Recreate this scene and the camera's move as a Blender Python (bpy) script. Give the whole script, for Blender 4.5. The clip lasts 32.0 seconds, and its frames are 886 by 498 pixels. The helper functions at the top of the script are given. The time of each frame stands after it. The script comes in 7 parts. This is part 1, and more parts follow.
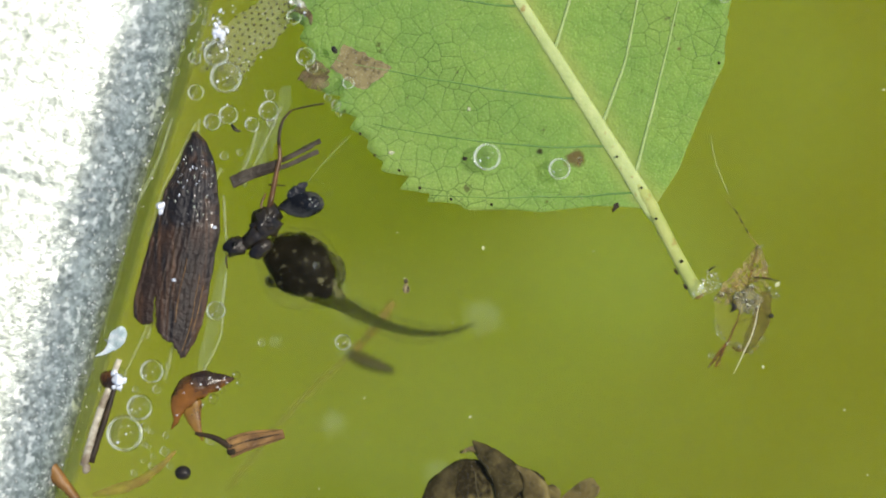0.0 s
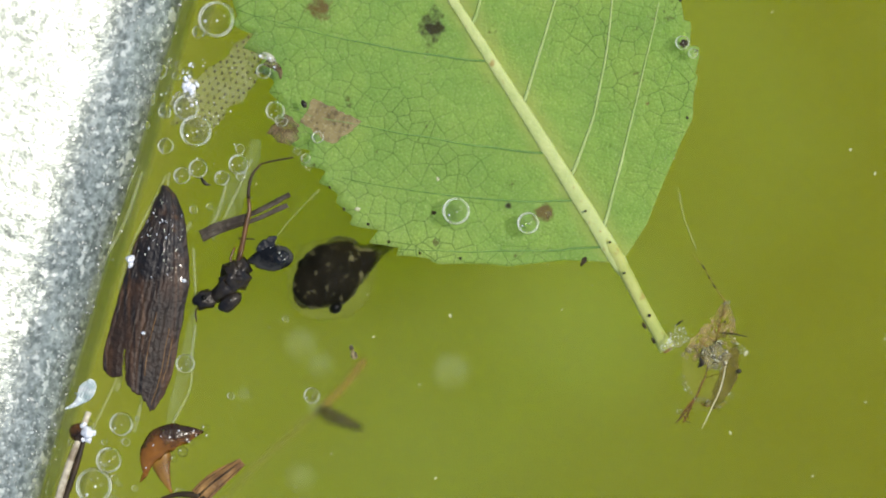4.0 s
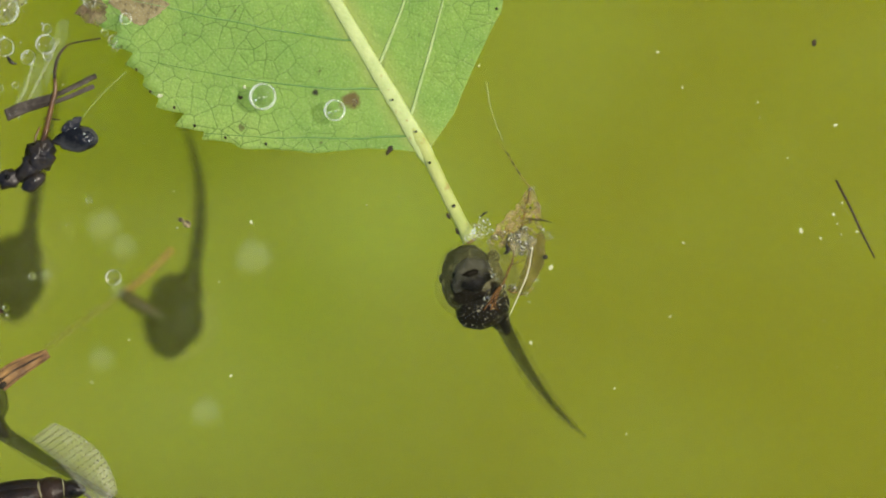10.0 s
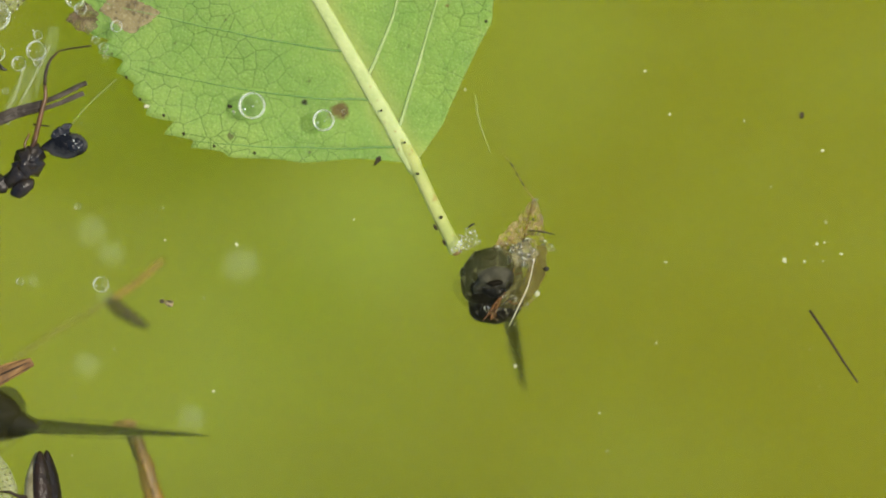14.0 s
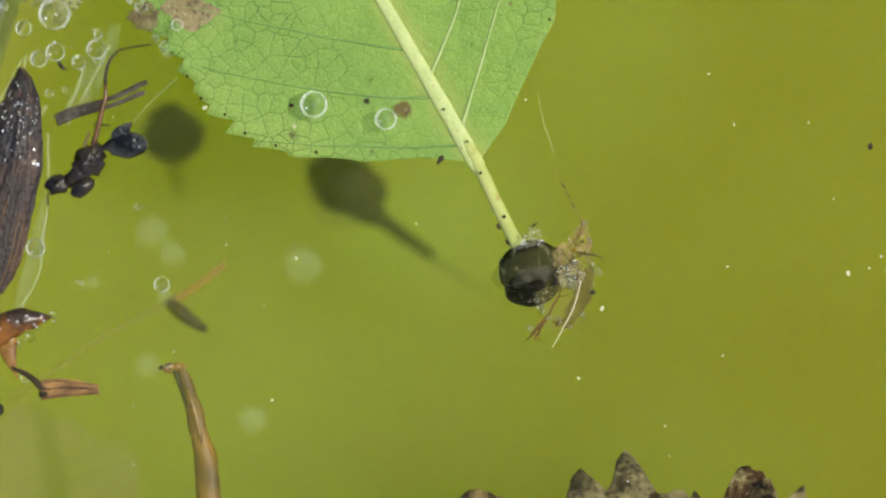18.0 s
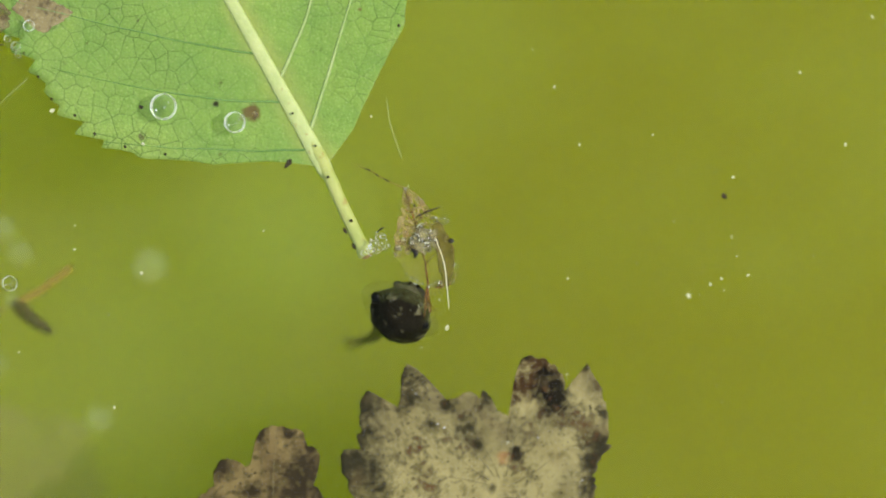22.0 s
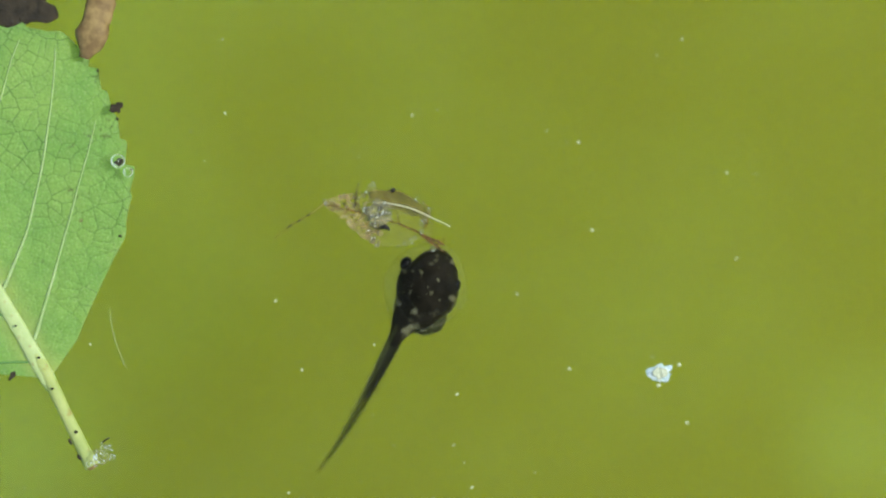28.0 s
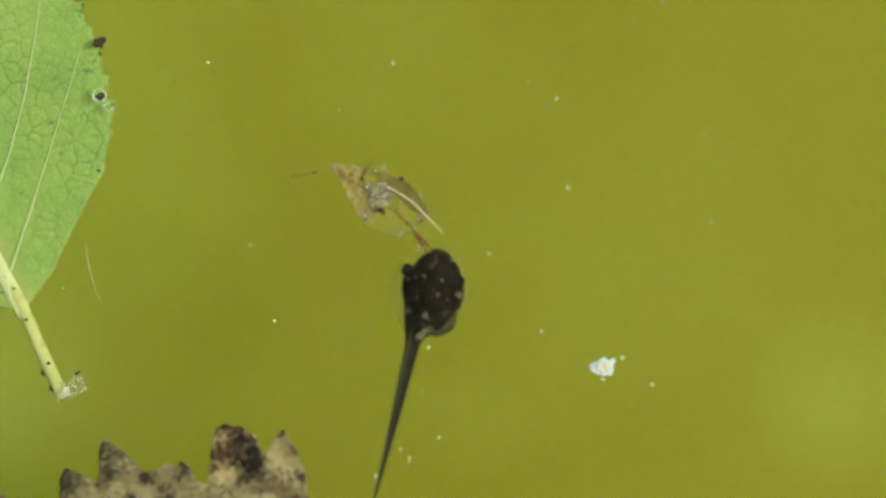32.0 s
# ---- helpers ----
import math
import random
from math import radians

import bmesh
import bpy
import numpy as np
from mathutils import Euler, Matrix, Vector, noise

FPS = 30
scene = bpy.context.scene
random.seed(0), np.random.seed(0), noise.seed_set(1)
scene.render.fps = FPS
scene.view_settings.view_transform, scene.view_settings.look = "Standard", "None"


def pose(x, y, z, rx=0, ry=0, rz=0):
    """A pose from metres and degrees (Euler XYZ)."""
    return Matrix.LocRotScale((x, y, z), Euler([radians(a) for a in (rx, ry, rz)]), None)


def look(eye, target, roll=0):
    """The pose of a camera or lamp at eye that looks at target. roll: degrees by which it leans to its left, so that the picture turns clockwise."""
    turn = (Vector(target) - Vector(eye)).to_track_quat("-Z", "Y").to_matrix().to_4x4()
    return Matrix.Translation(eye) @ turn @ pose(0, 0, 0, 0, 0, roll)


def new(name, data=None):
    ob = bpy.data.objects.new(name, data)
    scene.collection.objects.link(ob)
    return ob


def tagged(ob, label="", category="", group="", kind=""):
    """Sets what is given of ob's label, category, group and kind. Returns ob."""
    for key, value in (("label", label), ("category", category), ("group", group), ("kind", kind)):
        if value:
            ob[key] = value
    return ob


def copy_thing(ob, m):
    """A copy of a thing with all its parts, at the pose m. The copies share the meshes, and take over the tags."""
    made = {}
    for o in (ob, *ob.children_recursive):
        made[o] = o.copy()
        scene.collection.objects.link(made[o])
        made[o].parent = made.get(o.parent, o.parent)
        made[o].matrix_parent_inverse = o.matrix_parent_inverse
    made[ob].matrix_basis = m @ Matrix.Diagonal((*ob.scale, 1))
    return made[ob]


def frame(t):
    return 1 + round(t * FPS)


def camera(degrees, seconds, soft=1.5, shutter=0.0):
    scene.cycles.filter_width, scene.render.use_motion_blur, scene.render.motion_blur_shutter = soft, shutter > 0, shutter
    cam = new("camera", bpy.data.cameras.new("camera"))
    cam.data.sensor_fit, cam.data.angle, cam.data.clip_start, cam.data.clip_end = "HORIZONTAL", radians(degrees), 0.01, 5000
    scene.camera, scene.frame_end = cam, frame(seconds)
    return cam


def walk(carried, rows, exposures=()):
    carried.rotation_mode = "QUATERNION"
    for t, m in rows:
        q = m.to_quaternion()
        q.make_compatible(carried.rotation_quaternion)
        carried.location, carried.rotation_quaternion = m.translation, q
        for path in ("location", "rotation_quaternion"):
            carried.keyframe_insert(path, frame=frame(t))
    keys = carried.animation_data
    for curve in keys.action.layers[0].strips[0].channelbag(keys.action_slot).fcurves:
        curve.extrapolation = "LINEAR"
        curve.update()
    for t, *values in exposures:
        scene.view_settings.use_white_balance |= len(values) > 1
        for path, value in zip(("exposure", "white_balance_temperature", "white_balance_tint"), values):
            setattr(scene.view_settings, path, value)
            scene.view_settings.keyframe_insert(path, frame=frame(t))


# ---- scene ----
# A galvanised tub of green pond water seen from above. Plan grid: one unit is 0.05 mm.
UNIT = 5e-5
EYE_X, EYE_Y = 0.0165, 0.002
# seconds, height of the eye (m), tilt, pan and roll (degrees)
PATH = [
    (0.0, 0.56109, -0.204, 1.683, -0.003),
    (0.5, 0.56476, -0.183, 1.583, 0.447),
    (1.0, 0.56181, -0.146, 1.606, 0.387),
    (1.5, 0.56144, -0.149, 1.594, 0.377),
    (2.0, 0.56151, -0.212, 1.664, 0.443),
    (2.5, 0.56359, -0.132, 1.514, 0.471),
    (3.0, 0.56532, 0.246, 1.284, 0.130),
    (3.5, 0.56285, 0.274, 1.396, 0.031),
    (5.5, 0.56359, 0.341, 1.388, 1.042),
    (6.0, 0.56465, 0.239, 1.162, 1.285),
    (6.5, 0.56481, -0.022, 0.615, 0.876),
    (7.0, 0.56722, -0.198, 0.044, 1.217),
    (7.5, 0.56595, -0.362, -0.217, 1.556),
    (8.0, 0.56596, -0.485, -0.278, 1.652),
    (8.5, 0.56380, -0.645, -0.263, 1.465),
    (9.0, 0.56491, -0.678, -0.336, 1.832),
    (9.5, 0.56255, -0.753, -0.346, 1.434),
    (10.0, 0.56163, -0.717, -0.365, 1.539),
    (10.5, 0.56437, -0.739, -0.365, 1.733),
    (11.0, 0.56354, -0.716, -0.300, 1.840),
    (11.5, 0.56330, -0.681, -0.265, 1.862),
    (12.0, 0.56282, -0.692, -0.266, 1.777),
    (12.5, 0.56248, -0.696, -0.268, 1.789),
    (13.0, 0.56308, -0.635, -0.345, 1.967),
    (13.5, 0.56253, -0.636, -0.403, 1.747),
    (14.0, 0.56358, -0.620, -0.475, 2.290),
    (14.5, 0.56170, -0.728, -0.437, 1.824),
    (16.5, 0.55988, -0.406, -0.558, 2.118),
    (17.0, 0.55956, -0.400, -0.558, 2.011),
    (17.5, 0.56038, -0.461, -0.431, 2.048),
    (18.0, 0.55938, -0.627, 0.093, 2.214),
    (18.5, 0.55934, -0.548, 0.518, 2.528),
    (19.0, 0.56156, -0.393, 0.973, 2.859),
    (19.5, 0.55991, -0.181, 0.817, 2.800),
    (20.0, 0.56147, -0.215, 0.375, 2.702),
    (20.5, 0.56179, -0.589, -0.460, 2.658),
    (21.0, 0.56139, -0.574, -0.831, 2.833),
    (21.5, 0.56322, -0.602, -1.139, 3.001),
    (22.0, 0.56380, -0.594, -1.285, 3.053),
    (22.5, 0.56183, -0.525, -1.302, 3.050),
    (23.0, 0.56288, -0.609, -1.098, 3.110),
    (23.5, 0.56186, -0.497, -1.120, 3.388),
    (24.0, 0.56034, -0.553, -1.068, 3.370),
    (24.5, 0.56073, -0.609, -1.145, 3.573),
    (25.0, 0.55881, -0.502, -1.209, 3.596),
    (25.5, 0.55632, -0.410, -1.257, 3.159),
    (26.0, 0.55926, 0.813, -1.250, 2.456),
    (26.5, 0.55977, 1.436, -2.350, 1.769),
    (28.5, 0.56611, 1.285, -3.847, 2.177),
    (29.0, 0.56451, 1.218, -3.958, 2.470),
    (29.5, 0.56443, 1.053, -4.044, 2.463),
    (30.0, 0.56618, 0.981, -4.085, 2.963),
    (30.5, 0.56580, 0.788, -4.014, 3.315),
    (31.0, 0.56843, 0.676, -3.943, 3.841),
    (31.5, 0.56814, 0.690, -3.989, 4.050),
    (32.0, 0.56844, 0.692, -4.006, 3.856),
]
cam = camera(8.0, 32.0, soft=1.9)
cam.data.dof.use_dof = True
cam.data.dof.focus_distance = 0.5632
cam.data.dof.aperture_fstop = 10.5
# seconds, stops, kelvin, tint: the clip's camera adapts a little on the way
EXPOSURE = [(0.0, 0.17, 6850, 10), (3.5, 0.15, 6850, 10), (6.3, 0.13, 6850, 10), (8.5, 0.34, 7100, 10), (22.5, 0.35, 6850, 9), (24.0, 0.39, 6350, 2), (24.5, 0.38, 6050, 1), (26.0, 0.35, 5450, 2), (27.0, 0.34, 5550, 2), (29.0, 0.32, 6700, 3), (32.0, 0.29, 7300, 9)]
walk(cam, [(t, pose(EYE_X, EYE_Y, h, rx, ry, rz)) for t, h, rx, ry, rz in PATH], EXPOSURE)

# ---- light ----
SUN_ELEVATION, SUN_BEARING = 64.0, 14.0   # bearing: degrees from +x towards +y
world = bpy.data.worlds.new("daylight")
scene.world = world
world.use_nodes = True
sky = world.node_tree.nodes.new("ShaderNodeTexSky")
sky.sky_type, sky.sun_disc = "NISHITA", False
sky.sun_elevation, sky.sun_rotation = radians(SUN_ELEVATION), radians(90 - SUN_BEARING)
world.node_tree.links.new(sky.outputs[0], world.node_tree.nodes["Background"].inputs[0])
world.node_tree.nodes["Background"].inputs[1].default_value = 0.15
sun_data = bpy.data.lights.new("sun", "SUN")
sun_data.energy, sun_data.angle, sun_data.color = 2.9, radians(0.53), (1.0, 0.96, 0.89)
sun = new("sun", sun_data)
_e, _b = radians(SUN_ELEVATION), radians(SUN_BEARING)
sun.matrix_world = look((math.cos(_e) * math.cos(_b), math.cos(_e) * math.sin(_b), math.sin(_e)), (0, 0, 0))

# ---- materials ----
TUB = 0.9   # inner side of the square tub, metres
SKY_PATCHES = ((-0.4026, 0.0072, 0.013), (-0.3259, 0.0316, 0.012))   # place and reach of sky reflections painted into the water, metres


def mat(name, base, second=None, scale=300.0, detail=5.0, contrast=(0.35, 0.65), rough=0.5, metal=0.0, bump=0.0, bump_scale=1500.0,
        third=None, third_scale=60.0, third_range=(0.55, 0.75), alpha=1.0, coat=0.0, spec=0.5, sss=0.0, sss_radius=(0.001, 0.001, 0.0005),
        per_object=0.0, transmit=0.0, patchy=None):
    """A principled surface: base colour broken up by a second at one scale and a third at another, with a fine relief."""
    m = bpy.data.materials.new(name)
    m.use_nodes = True
    nodes, links = m.node_tree.nodes, m.node_tree.links
    bsdf = nodes["Principled BSDF"]
    bsdf.inputs["Roughness"].default_value = rough
    bsdf.inputs["Metallic"].default_value = metal
    bsdf.inputs["Coat Weight"].default_value = coat
    bsdf.inputs["Coat Roughness"].default_value = 0.08
    bsdf.inputs["Specular IOR Level"].default_value = spec
    bsdf.inputs["Base Color"].default_value = (*base, 1)
    bsdf.inputs["Transmission Weight"].default_value = transmit
    if sss:
        bsdf.inputs["Subsurface Weight"].default_value = sss
        bsdf.inputs["Subsurface Radius"].default_value = sss_radius
        bsdf.inputs["Subsurface Scale"].default_value = 1.0
    coords = nodes.new("ShaderNodeTexCoord")

    def ramp(tex_scale, lo, hi, det):
        tex = nodes.new("ShaderNodeTexNoise")
        tex.inputs["Scale"].default_value, tex.inputs["Detail"].default_value = tex_scale, det
        links.new(coords.outputs["Object"], tex.inputs["Vector"])
        r = nodes.new("ShaderNodeMapRange")
        r.inputs["From Min"].default_value, r.inputs["From Max"].default_value = lo, hi
        links.new(tex.outputs["Fac"], r.inputs["Value"])
        return r.outputs["Result"]

    def blend(fac, a, b):
        mix = nodes.new("ShaderNodeMix")
        mix.data_type = "RGBA"
        links.new(fac, mix.inputs["Factor"])
        for value, socket in ((a, mix.inputs["A"]), (b, mix.inputs["B"])):
            if isinstance(value, tuple):
                socket.default_value = (*value, 1)
            else:
                links.new(value, socket)
        return mix.outputs["Result"]

    colour = None
    if second:
        colour = blend(ramp(scale, *contrast, detail), base, second)
    if third:
        colour = blend(ramp(third_scale, *third_range, 3.0), colour if colour else base, third)
    if per_object:
        info = nodes.new("ShaderNodeObjectInfo")
        hsv = nodes.new("ShaderNodeHueSaturation")
        r = nodes.new("ShaderNodeMapRange")
        r.inputs["To Min"].default_value, r.inputs["To Max"].default_value = 1 - per_object, 1 + per_object
        links.new(info.outputs["Random"], r.inputs["Value"])
        links.new(r.outputs["Result"], hsv.inputs["Value"])
        if colour:
            links.new(colour, hsv.inputs["Color"])
        else:
            hsv.inputs["Color"].default_value = (*base, 1)
        colour = hsv.outputs["Color"]
    if colour:
        links.new(colour, bsdf.inputs["Base Color"])
    if bump:
        tex = nodes.new("ShaderNodeTexNoise")
        tex.inputs["Scale"].default_value, tex.inputs["Detail"].default_value = bump_scale, 4.0
        links.new(coords.outputs["Object"], tex.inputs["Vector"])
        b = nodes.new("ShaderNodeBump")
        b.inputs["Strength"].default_value, b.inputs["Distance"].default_value = bump, 0.0004
        links.new(tex.outputs["Fac"], b.inputs["Height"])
        links.new(b.outputs["Normal"], bsdf.inputs["Normal"])
    if patchy:
        links.new(ramp(*patchy, 6.0), bsdf.inputs["Alpha"])
    elif alpha < 1:
        bsdf.inputs["Alpha"].default_value = alpha
    return m


def film_material(name, clear, gloss_low, gloss_high, rough, bump=0.0, bump_scale=60.0):
    """A clear film of water or a bubble's skin: see-through, with a gloss that grows towards the rim."""
    m = bpy.data.materials.new(name)
    m.use_nodes = True
    nodes, links = m.node_tree.nodes, m.node_tree.links
    nodes.remove(nodes["Principled BSDF"])
    see, gloss, mix = nodes.new("ShaderNodeBsdfTransparent"), nodes.new("ShaderNodeBsdfGlossy"), nodes.new("ShaderNodeMixShader")
    see.inputs["Color"].default_value = (*clear, 1)
    gloss.inputs["Roughness"].default_value = rough
    rim = nodes.new("ShaderNodeLayerWeight")
    rim.inputs["Blend"].default_value = 0.5
    r = nodes.new("ShaderNodeMapRange")
    r.inputs["From Min"].default_value, r.inputs["From Max"].default_value = 0.42, 1.0
    r.inputs["To Min"].default_value, r.inputs["To Max"].default_value = gloss_low, gloss_high
    links.new(rim.outputs["Facing"], r.inputs["Value"])
    links.new(r.outputs["Result"], mix.inputs["Fac"])
    links.new(see.outputs[0], mix.inputs[1])
    links.new(gloss.outputs[0], mix.inputs[2])
    links.new(mix.outputs[0], nodes["Material Output"].inputs["Surface"])
    if bump:
        coords, tex, b = nodes.new("ShaderNodeTexCoord"), nodes.new("ShaderNodeTexNoise"), nodes.new("ShaderNodeBump")
        tex.inputs["Scale"].default_value = bump_scale
        links.new(coords.outputs["Object"], tex.inputs["Vector"])
        b.inputs["Strength"].default_value, b.inputs["Distance"].default_value = bump, 0.001
        links.new(tex.outputs["Fac"], b.inputs["Height"])
        links.new(b.outputs["Normal"], gloss.inputs["Normal"])
    return m


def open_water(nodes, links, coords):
    """0 in the paler green that paints sky reflection along the rim, 1 in the yellower open water, in drifting clouds.
    """
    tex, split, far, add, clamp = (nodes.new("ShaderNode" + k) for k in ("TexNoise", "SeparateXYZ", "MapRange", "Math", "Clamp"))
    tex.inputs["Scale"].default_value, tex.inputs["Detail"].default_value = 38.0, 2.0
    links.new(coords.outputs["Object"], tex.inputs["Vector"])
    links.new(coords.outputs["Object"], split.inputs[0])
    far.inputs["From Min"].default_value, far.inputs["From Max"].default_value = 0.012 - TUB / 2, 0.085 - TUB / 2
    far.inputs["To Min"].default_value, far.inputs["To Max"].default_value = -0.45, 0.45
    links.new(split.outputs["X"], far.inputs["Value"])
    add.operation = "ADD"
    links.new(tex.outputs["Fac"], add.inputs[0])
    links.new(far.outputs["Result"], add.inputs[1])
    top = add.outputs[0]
    # two soft pale patches that paint sky reflections into the open water
    for x, y, reach in SKY_PATCHES:
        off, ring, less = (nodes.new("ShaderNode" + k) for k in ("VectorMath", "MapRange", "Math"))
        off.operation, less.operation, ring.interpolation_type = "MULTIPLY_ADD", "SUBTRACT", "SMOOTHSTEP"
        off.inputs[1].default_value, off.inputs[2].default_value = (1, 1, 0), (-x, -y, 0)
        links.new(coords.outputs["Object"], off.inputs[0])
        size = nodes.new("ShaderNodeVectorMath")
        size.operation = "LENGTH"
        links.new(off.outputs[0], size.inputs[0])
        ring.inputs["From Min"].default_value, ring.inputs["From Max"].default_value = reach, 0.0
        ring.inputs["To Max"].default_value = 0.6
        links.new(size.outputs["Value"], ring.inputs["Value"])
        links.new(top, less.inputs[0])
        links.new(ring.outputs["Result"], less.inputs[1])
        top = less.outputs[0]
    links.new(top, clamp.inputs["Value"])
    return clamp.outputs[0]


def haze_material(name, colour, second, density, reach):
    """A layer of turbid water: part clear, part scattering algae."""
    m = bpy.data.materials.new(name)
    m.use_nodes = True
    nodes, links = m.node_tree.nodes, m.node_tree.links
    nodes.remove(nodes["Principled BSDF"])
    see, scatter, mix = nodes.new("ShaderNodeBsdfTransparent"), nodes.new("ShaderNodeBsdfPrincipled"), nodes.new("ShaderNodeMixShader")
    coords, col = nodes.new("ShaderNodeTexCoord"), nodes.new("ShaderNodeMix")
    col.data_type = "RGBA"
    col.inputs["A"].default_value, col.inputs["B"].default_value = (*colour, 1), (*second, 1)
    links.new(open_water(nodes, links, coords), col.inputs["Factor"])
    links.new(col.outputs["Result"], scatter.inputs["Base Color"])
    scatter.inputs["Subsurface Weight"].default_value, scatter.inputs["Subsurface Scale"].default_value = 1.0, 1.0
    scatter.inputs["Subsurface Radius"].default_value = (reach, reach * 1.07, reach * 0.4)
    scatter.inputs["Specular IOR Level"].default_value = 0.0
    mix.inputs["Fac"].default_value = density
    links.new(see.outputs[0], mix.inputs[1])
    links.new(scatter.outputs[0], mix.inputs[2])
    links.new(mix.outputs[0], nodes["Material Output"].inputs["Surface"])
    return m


def rotted(m, spots, colour, spread=1.0, speck=0.0, soft=0.0, share=0.96):
    """Soft-edged, grainy stains of decay on a leaf; spots: place and radius in plan units."""
    nodes, links = m.node_tree.nodes, m.node_tree.links
    bsdf = nodes["Principled BSDF"]
    coords = nodes["Texture Coordinate"]
    old = bsdf.inputs["Base Color"].links[0].from_socket
    top = None
    for x, y, r in spots:
        far, ring = nodes.new("ShaderNodeVectorMath"), nodes.new("ShaderNodeMapRange")
        far.operation = "DISTANCE"
        far.inputs[1].default_value = (x * UNIT, y * UNIT, 0)
        links.new(coords.outputs["Object"], far.inputs[0])
        ring.inputs["From Min"].default_value, ring.inputs["From Max"].default_value = r * UNIT * 1.9 * spread, r * UNIT * 0.2
        links.new(far.outputs["Value"], ring.inputs["Value"])
        if top is None:
            top = ring.outputs["Result"]
        else:
            most = nodes.new("ShaderNodeMath")
            most.operation = "MAXIMUM"
            links.new(top, most.inputs[0])
            links.new(ring.outputs["Result"], most.inputs[1])
            top = most.outputs[0]
    for scale, weight, detail in ((330.0, 1.9, 5.0), (1900.0, 1.0, 2.0)):
        tex, add = nodes.new("ShaderNodeTexNoise"), nodes.new("ShaderNodeMath")
        tex.inputs["Scale"].default_value, tex.inputs["Detail"].default_value = scale, detail
        links.new(coords.outputs["Object"], tex.inputs["Vector"])
        add.operation = "MULTIPLY_ADD"
        add.inputs[1].default_value = weight
        links.new(tex.outputs["Fac"], add.inputs[0])
        links.new(top, add.inputs[2])
        top = add.outputs[0]
    r, mix = nodes.new("ShaderNodeMapRange"), nodes.new("ShaderNodeMix")
    r.inputs["From Min"].default_value, r.inputs["From Max"].default_value = 1.92 - speck - soft, 2.32 - speck + soft
    r.inputs["To Max"].default_value = share
    links.new(top, r.inputs["Value"])
    mix.data_type = "RGBA"
    links.new(r.outputs["Result"], mix.inputs["Factor"])
    links.new(old, mix.inputs["A"])
    mix.inputs["B"].default_value = (*colour, 1)
    links.new(mix.outputs["Result"], bsdf.inputs["Base Color"])


def flecked(m, colour, scale, lo, hi, share=1.0):
    """Adds small flecks of another colour."""
    nodes, links = m.node_tree.nodes, m.node_tree.links
    bsdf = nodes["Principled BSDF"]
    old = bsdf.inputs["Base Color"].links[0].from_socket
    tex, r, mix = nodes.new("ShaderNodeTexNoise"), nodes.new("ShaderNodeMapRange"), nodes.new("ShaderNodeMix")
    tex.inputs["Scale"].default_value, tex.inputs["Detail"].default_value = scale, 3.0
    links.new(nodes["Texture Coordinate"].outputs["Object"], tex.inputs["Vector"])
    r.inputs["From Min"].default_value, r.inputs["From Max"].default_value = lo, hi
    links.new(tex.outputs["Fac"], r.inputs["Value"])
    r.inputs["To Max"].default_value = share
    mix.data_type = "RGBA"
    links.new(r.outputs["Result"], mix.inputs["Factor"])
    links.new(old, mix.inputs["A"])
    mix.inputs["B"].default_value = (*colour, 1)
    links.new(mix.outputs["Result"], bsdf.inputs["Base Color"])


